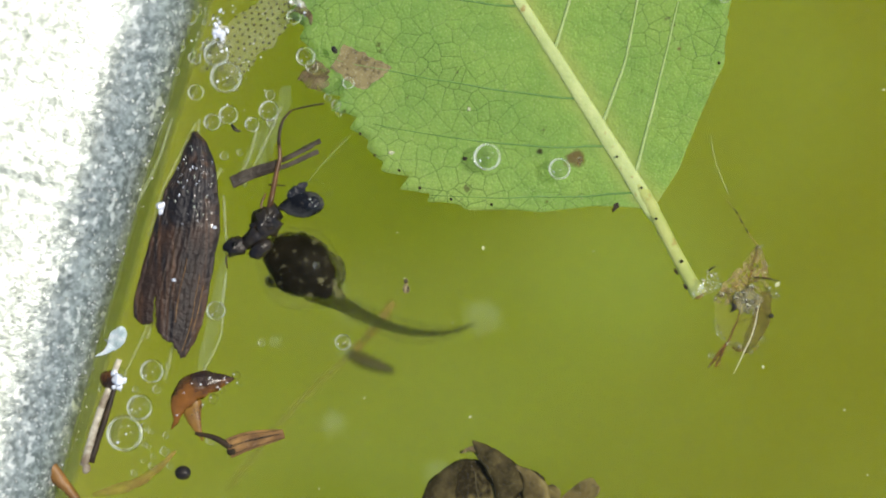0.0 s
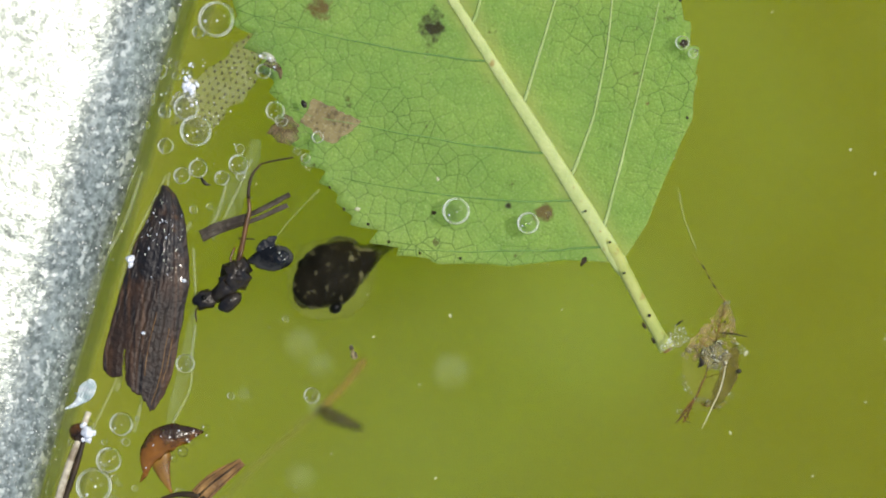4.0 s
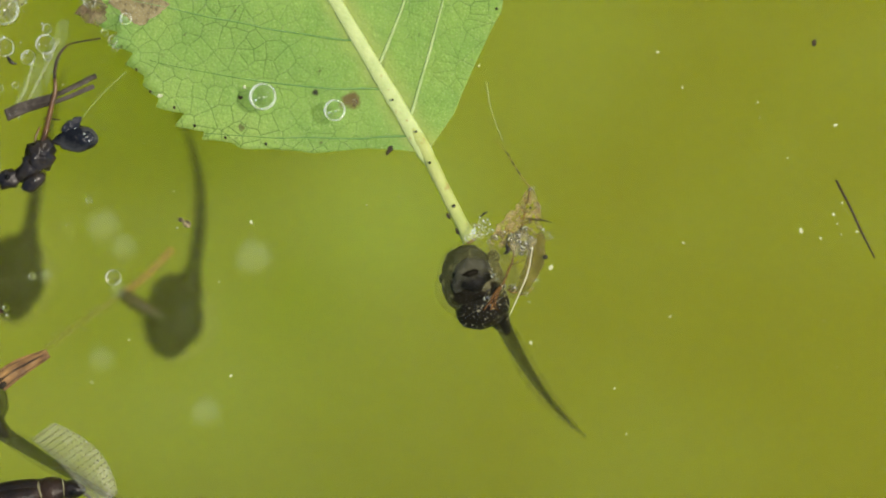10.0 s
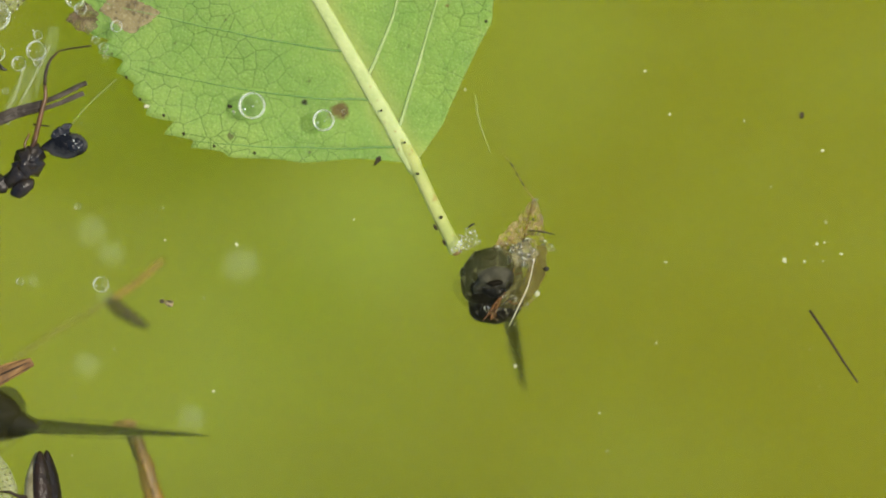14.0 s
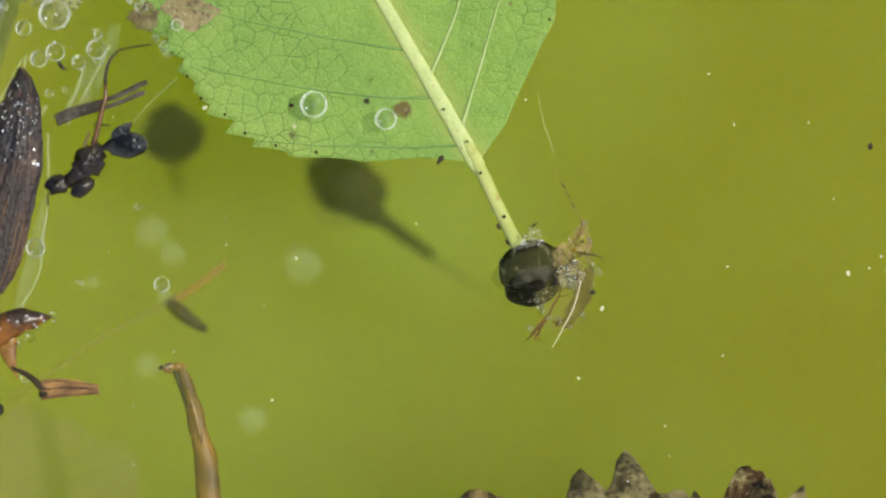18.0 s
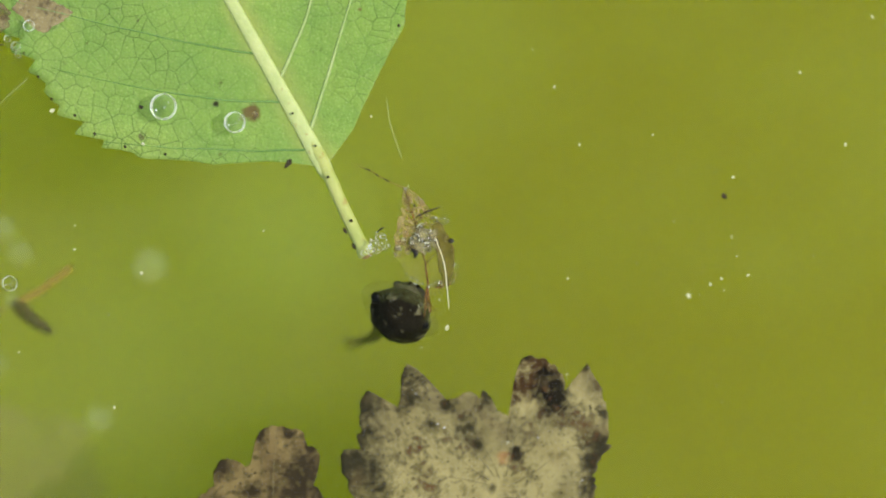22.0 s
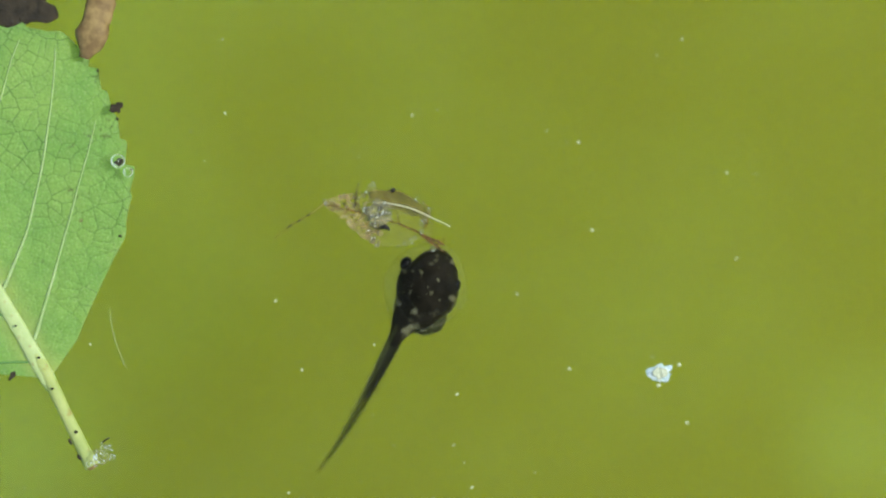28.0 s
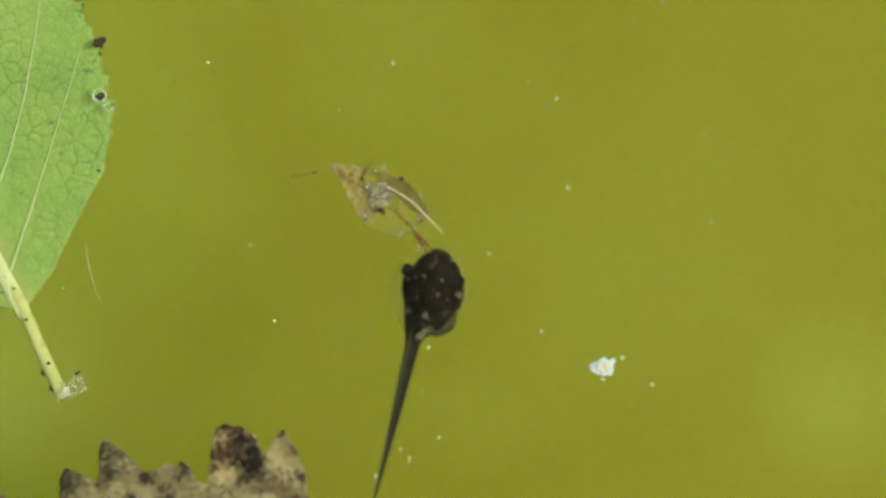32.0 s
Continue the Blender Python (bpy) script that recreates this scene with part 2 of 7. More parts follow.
def leaf_material(name, pale, deep, line, cell, rough, mottle=None, mottle_scale=120.0, alpha=1.0, net=0.6, relief=0.15, spec=0.15, line_width=0.028, fade_to=0.32, margin=0.0):
    """A leaf: pale tissue, darker net of fine veins at two sizes, slight relief between them."""
    m = mat(name, pale, deep, 260.0, 6.0, (0.3, 0.75), rough=rough, spec=spec)
    nodes, links = m.node_tree.nodes, m.node_tree.links
    bsdf = nodes["Principled BSDF"]
    bsdf.inputs["Alpha"].default_value = alpha
    coords = nodes["Texture Coordinate"]
    warp = nodes.new("ShaderNodeTexNoise")
    warp.inputs["Scale"].default_value = cell * 0.45
    links.new(coords.outputs["Object"], warp.inputs["Vector"])
    add = nodes.new("ShaderNodeVectorMath")
    add.operation = "MULTIPLY_ADD"
    add.inputs[1].default_value = (0.28 / cell,) * 3
    links.new(warp.outputs["Color"], add.inputs[0])
    links.new(coords.outputs["Object"], add.inputs[2])
    colour = bsdf.inputs["Base Color"].links[0].from_socket
    height = None
    if mottle:
        tex, r = nodes.new("ShaderNodeTexNoise"), nodes.new("ShaderNodeMapRange")
        tex.inputs["Scale"].default_value, tex.inputs["Detail"].default_value = mottle_scale, 7.0
        links.new(coords.outputs["Object"], tex.inputs["Vector"])
        r.inputs["From Min"].default_value, r.inputs["From Max"].default_value = 0.52, 0.66
        links.new(tex.outputs["Fac"], r.inputs["Value"])
        mix = nodes.new("ShaderNodeMix")
        mix.data_type = "RGBA"
        links.new(r.outputs["Result"], mix.inputs["Factor"])
        links.new(colour, mix.inputs["A"])
        mix.inputs["B"].default_value = (*mottle, 1)
        colour = mix.outputs["Result"]
    for size, width, strength in ((cell, line_width, net), (cell * 2.6, line_width * 1.6, net * 0.38)):
        vor, r, mix = nodes.new("ShaderNodeTexVoronoi"), nodes.new("ShaderNodeMapRange"), nodes.new("ShaderNodeMix")
        vor.feature, vor.voronoi_dimensions, vor.inputs["Scale"].default_value = "DISTANCE_TO_EDGE", "2D", size
        links.new(add.outputs[0], vor.inputs["Vector"])
        r.inputs["From Max"].default_value = width
        r.inputs["To Min"].default_value, r.inputs["To Max"].default_value = strength, 0.0
        links.new(vor.outputs["Distance"], r.inputs["Value"])
        fade, soft, times = nodes.new("ShaderNodeTexNoise"), nodes.new("ShaderNodeMapRange"), nodes.new("ShaderNodeMath")
        fade.inputs["Scale"].default_value = 170.0
        links.new(coords.outputs["Object"], fade.inputs["Vector"])
        soft.inputs["From Min"].default_value, soft.inputs["From Max"].default_value = 0.38, 0.64
        soft.inputs["To Min"].default_value = fade_to
        links.new(fade.outputs["Fac"], soft.inputs["Value"])
        times.operation = "MULTIPLY"
        links.new(r.outputs["Result"], times.inputs[0])
        links.new(soft.outputs["Result"], times.inputs[1])
        if margin:
            side, size, rise, more = (nodes.new("ShaderNode" + k) for k in ("SeparateXYZ", "Math", "MapRange", "Math"))
            links.new(coords.outputs["Object"], side.inputs[0])
            size.operation, more.operation = "ABSOLUTE", "MULTIPLY"
            links.new(side.outputs["X"], size.inputs[0])
            rise.inputs["From Min"].default_value, rise.inputs["From Max"].default_value = margin * 0.2, margin
            rise.inputs["To Min"].default_value = 0.25
            links.new(size.outputs[0], rise.inputs["Value"])
            links.new(times.outputs[0], more.inputs[0])
            links.new(rise.outputs["Result"], more.inputs[1])
            times = more
        mix.data_type = "RGBA"
        links.new(times.outputs[0], mix.inputs["Factor"])
        links.new(colour, mix.inputs["A"])
        mix.inputs["B"].default_value = (*line, 1)
        colour = mix.outputs["Result"]
        height = height or vor.outputs["Distance"]
    links.new(colour, bsdf.inputs["Base Color"])
    b = nodes.new("ShaderNodeBump")
    b.inputs["Strength"].default_value, b.inputs["Distance"].default_value = relief, 0.0003
    links.new(height, b.inputs["Height"])
    links.new(b.outputs["Normal"], bsdf.inputs["Normal"])
    return m


WATER_FILM = film_material("clear_water_surface", (0.985, 0.99, 0.97), 0.008, 0.3, 0.05, 0.12, 90.0)
SKY_TINT, OPEN = (0.59, 0.69, 0.112), (0.466, 0.480, 0.042)   # water by the rim with sky reflection painted in, open water
HAZE = haze_material("hazy_green_water", SKY_TINT, OPEN, 0.15, 0.12)
DEEP_HAZE = haze_material("deep_hazy_green_water", SKY_TINT, OPEN, 0.45, 0.15)
MURK = haze_material("murky_green_water", SKY_TINT, OPEN, 1.0, 0.15)
LEAF = leaf_material("green_leaf_underside", (0.355, 0.53, 0.165), (0.27, 0.46, 0.135), (0.045, 0.13, 0.022), 700.0, 0.36, mottle=(0.43, 0.59, 0.20), mottle_scale=45.0, net=1.0, relief=0.7, spec=0.7, line_width=0.036, fade_to=0.40, margin=170 * UNIT)


def leaf_grain(m, colour, half_width):
    """Fine pale grain with glistening pores, and a paler strip along the midrib."""
    nodes, links = m.node_tree.nodes, m.node_tree.links
    bsdf, coords = nodes["Principled BSDF"], nodes["Texture Coordinate"]
    flecked(m, (0.60, 0.72, 0.36), 5200.0, 0.56, 0.72, 0.5)
    flecked(m, (0.17, 0.34, 0.07), 3300.0, 0.57, 0.80, 0.45)
    old = bsdf.inputs["Base Color"].links[0].from_socket
    split, size, tex, add, r, mix = (nodes.new("ShaderNode" + k) for k in ("SeparateXYZ", "Math", "TexNoise", "Math", "MapRange", "Mix"))
    links.new(coords.outputs["Object"], split.inputs[0])
    size.operation, add.operation, mix.data_type = "ABSOLUTE", "MULTIPLY_ADD", "RGBA"
    links.new(split.outputs["X"], size.inputs[0])
    tex.inputs["Scale"].default_value, tex.inputs["Detail"].default_value = 380.0, 5.0
    links.new(coords.outputs["Object"], tex.inputs["Vector"])
    links.new(tex.outputs["Fac"], add.inputs[0])
    add.inputs[1].default_value = half_width * 1.1
    links.new(size.outputs[0], add.inputs[2])
    r.inputs["From Min"].default_value, r.inputs["From Max"].default_value = half_width * 1.7, half_width * 0.75
    r.inputs["To Max"].default_value = 0.75
    links.new(add.outputs[0], r.inputs["Value"])
    links.new(r.outputs["Result"], mix.inputs["Factor"])
    links.new(old, mix.inputs["A"])
    mix.inputs["B"].default_value = (*colour, 1)
    links.new(mix.outputs["Result"], bsdf.inputs["Base Color"])
    tex, b = nodes.new("ShaderNodeTexNoise"), nodes.new("ShaderNodeBump")
    tex.inputs["Scale"].default_value, tex.inputs["Detail"].default_value = 4200.0, 2.0
    links.new(coords.outputs["Object"], tex.inputs["Vector"])
    b.inputs["Strength"].default_value, b.inputs["Distance"].default_value = 0.85, 0.0003
    links.new(tex.outputs["Fac"], b.inputs["Height"])
    links.new(bsdf.inputs["Normal"].links[0].from_socket, b.inputs["Normal"])
    links.new(b.outputs["Normal"], bsdf.inputs["Normal"])


leaf_grain(LEAF, (0.47, 0.56, 0.22), 34 * UNIT)

def let_light_through(m, share, colour):
    """Adds the light that a thin leaf passes on."""
    nodes, links = m.node_tree.nodes, m.node_tree.links
    out, thin, mix = nodes["Material Output"], nodes.new("ShaderNodeBsdfTranslucent"), nodes.new("ShaderNodeMixShader")
    gain = nodes.new("ShaderNodeVectorMath")
    gain.operation = "MULTIPLY"
    gain.inputs[1].default_value = colour
    links.new(nodes["Principled BSDF"].inputs["Base Color"].links[0].from_socket, gain.inputs[0])
    links.new(gain.outputs[0], thin.inputs["Color"])
    mix.inputs["Fac"].default_value = share
    links.new(nodes["Principled BSDF"].outputs[0], mix.inputs[1])
    links.new(thin.outputs[0], mix.inputs[2])
    clear, thin_mix = nodes.new("ShaderNodeBsdfTransparent"), nodes.new("ShaderNodeMixShader")
    clear.inputs["Color"].default_value = (0.75, 0.95, 0.35, 1)
    thin_mix.inputs["Fac"].default_value = 0.16
    links.new(mix.outputs[0], thin_mix.inputs[1])
    links.new(clear.outputs[0], thin_mix.inputs[2])
    links.new(thin_mix.outputs[0], out.inputs["Surface"])


rotted(LEAF, ((-66, 533, 27), (-56, 530, 16)), (0.045, 0.028, 0.012), 0.85, 0.05)
rotted(LEAF, ((-116.7, 190, 6), (-54, 36, 4)), (0.03, 0.018, 0.008), 1.0, 0.1)
rotted(LEAF, ((-68, 146, 15), (25 - 6, 560, 8), (120 - 5, 520, 9), (190 - 1, 215, 6), (-206 - 8, 668, 24)), (0.22, 0.16, 0.06), 0.9, 0.0)
let_light_through(LEAF, 0.60, (2.75, 2.02, 3.1))
VEIN = mat("pale_green_leaf_vein", (0.47, 0.53, 0.20), (0.39, 0.47, 0.16), 700.0, rough=0.6, bump=0.35, third=(0.33, 0.26, 0.07), third_scale=1500.0, third_range=(0.64, 0.74))
SIDE_VEIN = mat("pale_green_side_vein", (0.46, 0.56, 0.22), (0.32, 0.45, 0.13), 500.0, rough=0.5, bump=0.3, alpha=0.75)
DARK_VEIN = mat("dark_green_side_vein", (0.10, 0.22, 0.045), (0.15, 0.28, 0.06), 700.0, rough=0.45)
STALK = mat("yellow_green_stalk", (0.46, 0.48, 0.15), (0.36, 0.41, 0.11), 500.0, rough=0.6, spec=0.3, bump=0.25, third=(0.35, 0.30, 0.08), third_scale=900.0, third_range=(0.62, 0.7))
BLOTCH = mat("brown_leaf_blotch", (0.20, 0.15, 0.075), (0.085, 0.058, 0.028), 1800.0, 6.0, rough=0.7, bump=0.1, spec=0.15, patchy=(1100.0, 0.28, 0.66), third=(0.30, 0.26, 0.12), third_scale=500.0)
SEED_COAT = mat("speckled_seed_coat", (0.34, 0.27, 0.13), (0.05, 0.036, 0.018), 2600.0, 5.0, (0.42, 0.60), rough=0.35, bump=0.5, spec=0.4)
TAN_STEM = mat("tan_stem", (0.30, 0.20, 0.07), (0.18, 0.11, 0.04), 1200.0, 6.0, rough=0.65, bump=0.3, spec=0.2)
DECAY = leaf_material("grainy_brown_decay", (0.30, 0.25, 0.12), (0.19, 0.15, 0.066), (0.09, 0.062, 0.028), 900.0, 0.7, mottle=(0.10, 0.075, 0.035), mottle_scale=900.0, net=0.6)
flecked(DECAY, (0.42, 0.38, 0.22), 3600.0, 0.56, 0.70, 0.6)
flecked(DECAY, (0.045, 0.032, 0.016), 2200.0, 0.56, 0.70, 0.7)
DARK = mat("black_brown_crust", (0.020, 0.015, 0.008), (0.045, 0.032, 0.016), 1500.0, rough=0.75, bump=0.5, spec=0.2)
def streaked(m, colour, across, along, lo, hi):
    """Adds long streaks of another colour that run along the thing's y."""
    flecked(m, colour, 1.0, lo, hi)
    nodes, links = m.node_tree.nodes, m.node_tree.links
    tex = [n for n in nodes if n.bl_idname == "ShaderNodeTexNoise"][-1]
    gain = nodes.new("ShaderNodeVectorMath")
    gain.operation = "MULTIPLY"
    gain.inputs[1].default_value = (across, along, across)
    links.new(nodes["Texture Coordinate"].outputs["Object"], gain.inputs[0])
    links.new(gain.outputs[0], tex.inputs["Vector"])


BARK = mat("dark_wet_bark", (0.040, 0.020, 0.010), (0.016, 0.010, 0.006), 420.0, 8.0, rough=0.45, spec=0.3, coat=0.15, bump=0.55, bump_scale=2200.0)
streaked(BARK, (0.095, 0.046, 0.020), 1500.0, 70.0, 0.50, 0.70)
streaked(BARK, (0.007, 0.005, 0.004), 2600.0, 90.0, 0.55, 0.70)
rotted(BARK, ((40, 160, 40), (22, 118, 46), (44, 92, 40), (4, 70, 40), (-16, 34, 30)), (0.007, 0.006, 0.007), 1.0, 0.0)
# near-white stuff for sun glints shaped as small beads
GLINT = mat("painted_glint", (0.92, 0.94, 0.95), (0.8, 0.84, 0.9), 2500.0, rough=0.16, metal=0.35, bump=0.5, bump_scale=3000.0, coat=1.0)
GREY_WOOD = mat("grey_brown_wet_wood", (0.028, 0.021, 0.014), (0.085, 0.070, 0.050), 900.0, 6.0, rough=0.5, bump=0.7, spec=0.2)
ORANGE_WOOD = mat("orange_brown_wood", (0.36, 0.20, 0.065), (0.15, 0.08, 0.03), 700.0, 6.0, rough=0.5, bump=0.6, spec=0.25)
PALE_WOOD = mat("pale_straw", (0.72, 0.67, 0.50), (0.20, 0.15, 0.09), 800.0, 5.0, rough=0.45, bump=0.4)
AMBER = mat("amber_chitin", (0.25, 0.095, 0.016), (0.022, 0.009, 0.004), 330.0, 7.0, (0.38, 0.60), rough=0.22, bump=0.5, bump_scale=900.0, spec=0.4, alpha=0.86)
PALE_AMBER = mat("clear_orange_chitin", (0.36, 0.17, 0.025), (0.16, 0.06, 0.012), 400.0, 5.0, rough=0.35, alpha=0.7)
RUSTY_STEM = mat("rusty_stem", (0.46, 0.22, 0.06), (0.34, 0.15, 0.045), 900.0, rough=0.6, alpha=0.42)
CHITIN = mat("black_chitin", (0.010, 0.009, 0.010), (0.03, 0.022, 0.012), 900.0, rough=0.30, bump=0.3, bump_scale=1800.0, coat=0.1, spec=0.25)
BLUE_CHITIN = mat("bluish_black_wing", (0.010, 0.013, 0.018), (0.005, 0.005, 0.006), 900.0, rough=0.35, coat=0.08, spec=0.25, bump=0.8, bump_scale=1400.0)
WET_GREY = mat("wet_grey_chitin", (0.045, 0.044, 0.038), (0.006, 0.006, 0.006), 300.0, 6.0, (0.45, 0.55), rough=0.22, coat=0.1, spec=0.2, bump=0.5, bump_scale=900.0)
LEG = mat("red_brown_leg", (0.17, 0.075, 0.014), (0.055, 0.024, 0.008), 600.0, rough=0.35)
DARK_LEG = mat("dark_brown_leg", (0.05, 0.030, 0.013), (0.02, 0.014, 0.008), 600.0, rough=0.5, spec=0.25)
TAD = mat("mottled_dark_skin", (0.006, 0.005, 0.002), (0.014, 0.011, 0.005), 500.0, 5.0, rough=0.6, bump=0.35, third=(0.085, 0.078, 0.036), third_scale=1100.0, third_range=(0.63, 0.69), spec=0.06)
flecked(TAD, (0.12, 0.11, 0.055), 850.0, 0.60, 0.68)
flecked(TAD, (0.20, 0.19, 0.10), 2900.0, 0.71, 0.73)
BELLY = mat("flecked_black_belly", (0.006, 0.005, 0.002), (0.014, 0.011, 0.005), 500.0, 5.0, rough=0.55, bump=0.35, spec=0.08)
flecked(BELLY, (0.26, 0.24, 0.15), 3300.0, 0.61, 0.66)
DEEP_TAD = mat("dark_olive_skin", (0.010, 0.010, 0.003), (0.022, 0.020, 0.005), 400.0, 5.0, rough=0.6, spec=0.1)
THROAT = mat("grey_olive_throat", (0.060, 0.057, 0.033), (0.008, 0.007, 0.004), 420.0, 6.0, (0.42, 0.60), rough=0.6, bump=0.6, bump_scale=900.0, spec=0.1)
TAIL = mat("olive_tail_muscle", (0.020, 0.020, 0.006), (0.009, 0.009, 0.003), 900.0, 5.0, rough=0.6, spec=0.08)
FIN = mat("clear_fin", (0.26, 0.28, 0.09), (0.16, 0.17, 0.05), 600.0, rough=0.4, alpha=0.10, spec=0.1)
SKIN = mat("clear_skin", (0.40, 0.42, 0.14), (0.26, 0.28, 0.07), 400.0, rough=0.3, alpha=0.10, spec=0.1)
EYE = mat("black_eye", (0.004, 0.004, 0.003), rough=0.3, spec=0.1)
DEAD_LEAF_SKIN = leaf_material("dead_tan_leaf", (0.34, 0.295, 0.130), (0.22, 0.185, 0.075), (0.14, 0.12, 0.045), 700.0, 0.7, mottle=(0.22, 0.19, 0.072), mottle_scale=120.0, net=0.16, spec=0.03)
SUNK_SKIN = leaf_material("sunken_brown_leaf", (0.13, 0.10, 0.032), (0.07, 0.055, 0.018), (0.11, 0.08, 0.035), 400.0, 0.7, net=0.2, spec=0.03)
PALE_SUNK_SKIN = mat("pale_sunken_leaf", (0.52, 0.42, 0.27), (0.38, 0.29, 0.18), 90.0, 4.0, rough=0.8, spec=0.05, patchy=(55.0, 0.25, 0.80))
flecked(DEAD_LEAF_SKIN, (0.33, 0.29, 0.12), 1800.0, 0.60, 0.75)
rotted(DEAD_LEAF_SKIN, ((-116, 330, 44), (-185, 270, 44), (-60, 300, 36), (-20, 300, 36), (25, 290, 34), (-205, 190, 40), (150, 290, 30), (60, 250, 26), (225, 350, 26), (240, 230, 34), (10, 240, 24), (225, 160, 30)), (0.120, 0.100, 0.047), 1.25, 0.16, 0.38, 0.9)
rotted(DEAD_LEAF_SKIN, ((-116, 344, 16), (-190, 300, 20), (-200, 242, 26), (-208, 182, 38), (-112, 312, 18), (-40, 298, 10), (-6, 258, 12), (-70, 262, 10), (22, 322, 14), (238, 225, 19), (214, 203, 12), (222, 160, 18), (14, 228, 7), (200, 372, 6), (-158, 150, 10), (240, 290, 9), (40, 150, 6)), (0.020, 0.018, 0.009), 1.3, 0.26, 0.16, 0.92)
rotted(DEAD_LEAF_SKIN, ((106, 366, 38), (100, 342, 26), (120, 345, 24), (95, 388, 24), (75, 112, 10), (62, 118, 8)), (0.036, 0.015, 0.006), 1.6, 0.06, 0.06, 0.95)
rotted(DEAD_LEAF_SKIN, ((145, 325, 20), (132, 318, 12), (81, 213, 8), (128, 352, 10), (90, 390, 8)), (0.008, 0.007, 0.005), 1.3, 0.34, 0.06)
rotted(DEAD_LEAF_SKIN, ((58, 208, 9),), (0.30, 0.13, 0.045), 1.2, 0.16, 0.1, 0.6)
flecked(DEAD_LEAF_SKIN, (0.13, 0.11, 0.042), 900.0, 0.54, 0.74)
flecked(DEAD_LEAF_SKIN, (0.17, 0.125, 0.05), 420.0, 0.54, 0.72, 0.35)
flecked(DEAD_LEAF_SKIN, (0.03, 0.025, 0.012), 4200.0, 0.64, 0.68)
flecked(DEAD_LEAF_SKIN, (0.03, 0.026, 0.012), 1700.0, 0.68, 0.75, 0.8)
DEAD_LEAF_DARK = leaf_material("brown_dead_leaf", (0.225, 0.168, 0.066), (0.135, 0.098, 0.038), (0.10, 0.07, 0.03), 600.0, 0.65, mottle=(0.12, 0.085, 0.035), mottle_scale=130.0, net=0.2, spec=0.03)
flecked(DEAD_LEAF_DARK, (0.25, 0.20, 0.08), 1800.0, 0.62, 0.75)
rotted(DEAD_LEAF_DARK, ((76, 192, 36), (62, 150, 32), (26, 132, 18), (4, 264, 12), (54, 272, 9), (-62, 206, 18), (-136, 136, 22), (-9, 165, 14), (118, 150, 22), (95, 245, 9), (-80, 120, 20)), (0.020, 0.015, 0.009), 1.25, 0.20, 0.14, 0.92)
flecked(DEAD_LEAF_DARK, (0.075, 0.06, 0.022), 1400.0, 0.55, 0.68)
flecked(DEAD_LEAF_DARK, (0.03, 0.025, 0.010), 3200.0, 0.61, 0.68)
CURLED_SKIN = leaf_material("curled_brown_leaf", (0.22, 0.175, 0.065), (0.10, 0.08, 0.03), (0.08, 0.06, 0.025), 600.0, 0.65, mottle=(0.12, 0.085, 0.03), mottle_scale=130.0, net=0.2, spec=0.03)
rotted(CURLED_SKIN, ((-50, 180, 40), (-5, 205, 26), (-90, 150, 36), (50, 170, 22), (110, 180, 18)), (0.020, 0.016, 0.009), 1.3, 0.32)
CURLED_BROWN = mat("tan_brown_leaf_lobe", (0.24, 0.19, 0.075), (0.08, 0.06, 0.025), 420.0, 7.0, (0.40, 0.65), rough=0.7, bump=0.4, spec=0.04)
CURLED_TIP = mat("black_brown_leaf_tip", (0.032, 0.026, 0.011), (0.10, 0.078, 0.032), 520.0, 7.0, (0.42, 0.68), rough=0.7, bump=0.4, spec=0.04)
for brown in (CURLED_SKIN, CURLED_BROWN, CURLED_TIP):
    flecked(brown, (0.025, 0.02, 0.010), 900.0, 0.50, 0.72, 0.7)
    flecked(brown, (0.26, 0.21, 0.09), 4200.0, 0.56, 0.74, 0.30)
DEAD_VEIN = mat("brown_dead_vein", (0.17, 0.15, 0.052), (0.11, 0.095, 0.033), 900.0, rough=0.7)
SKELETON = mat("tan_leaf_skeleton", (0.50, 0.36, 0.17), (0.36, 0.22, 0.09), 1500.0, 6.0, rough=0.45, bump=0.6, spec=0.25, patchy=(1300.0, 0.30, 1.05))
SKELETON_CELL = mat("pale_leaf_cell", (0.55, 0.45, 0.17), (0.44, 0.33, 0.12), 1500.0, 5.0, rough=0.35, alpha=0.22, spec=0.3, bump=0.3)
SKELETON_VEIN = mat("red_brown_leaf_rib", (0.26, 0.125, 0.035), (0.13, 0.06, 0.018), 1400.0, rough=0.6, spec=0.15, patchy=(1800.0, 0.15, 0.75))
FOAM_RING = mat("pale_foam_ring", (0.66, 0.62, 0.36), (0.46, 0.40, 0.18), 2000.0, rough=0.2, coat=0.6, patchy=(1500.0, 0.42, 0.95))
FOAM_BODY = mat("milky_foam", (0.58, 0.52, 0.28), (0.46, 0.40, 0.18), 1600.0, 5.0, rough=0.3, alpha=0.20, spec=0.3)
BUBBLE = film_material("bubble_film", (0.97, 0.98, 0.95), 0.02, 0.65, 0.10)
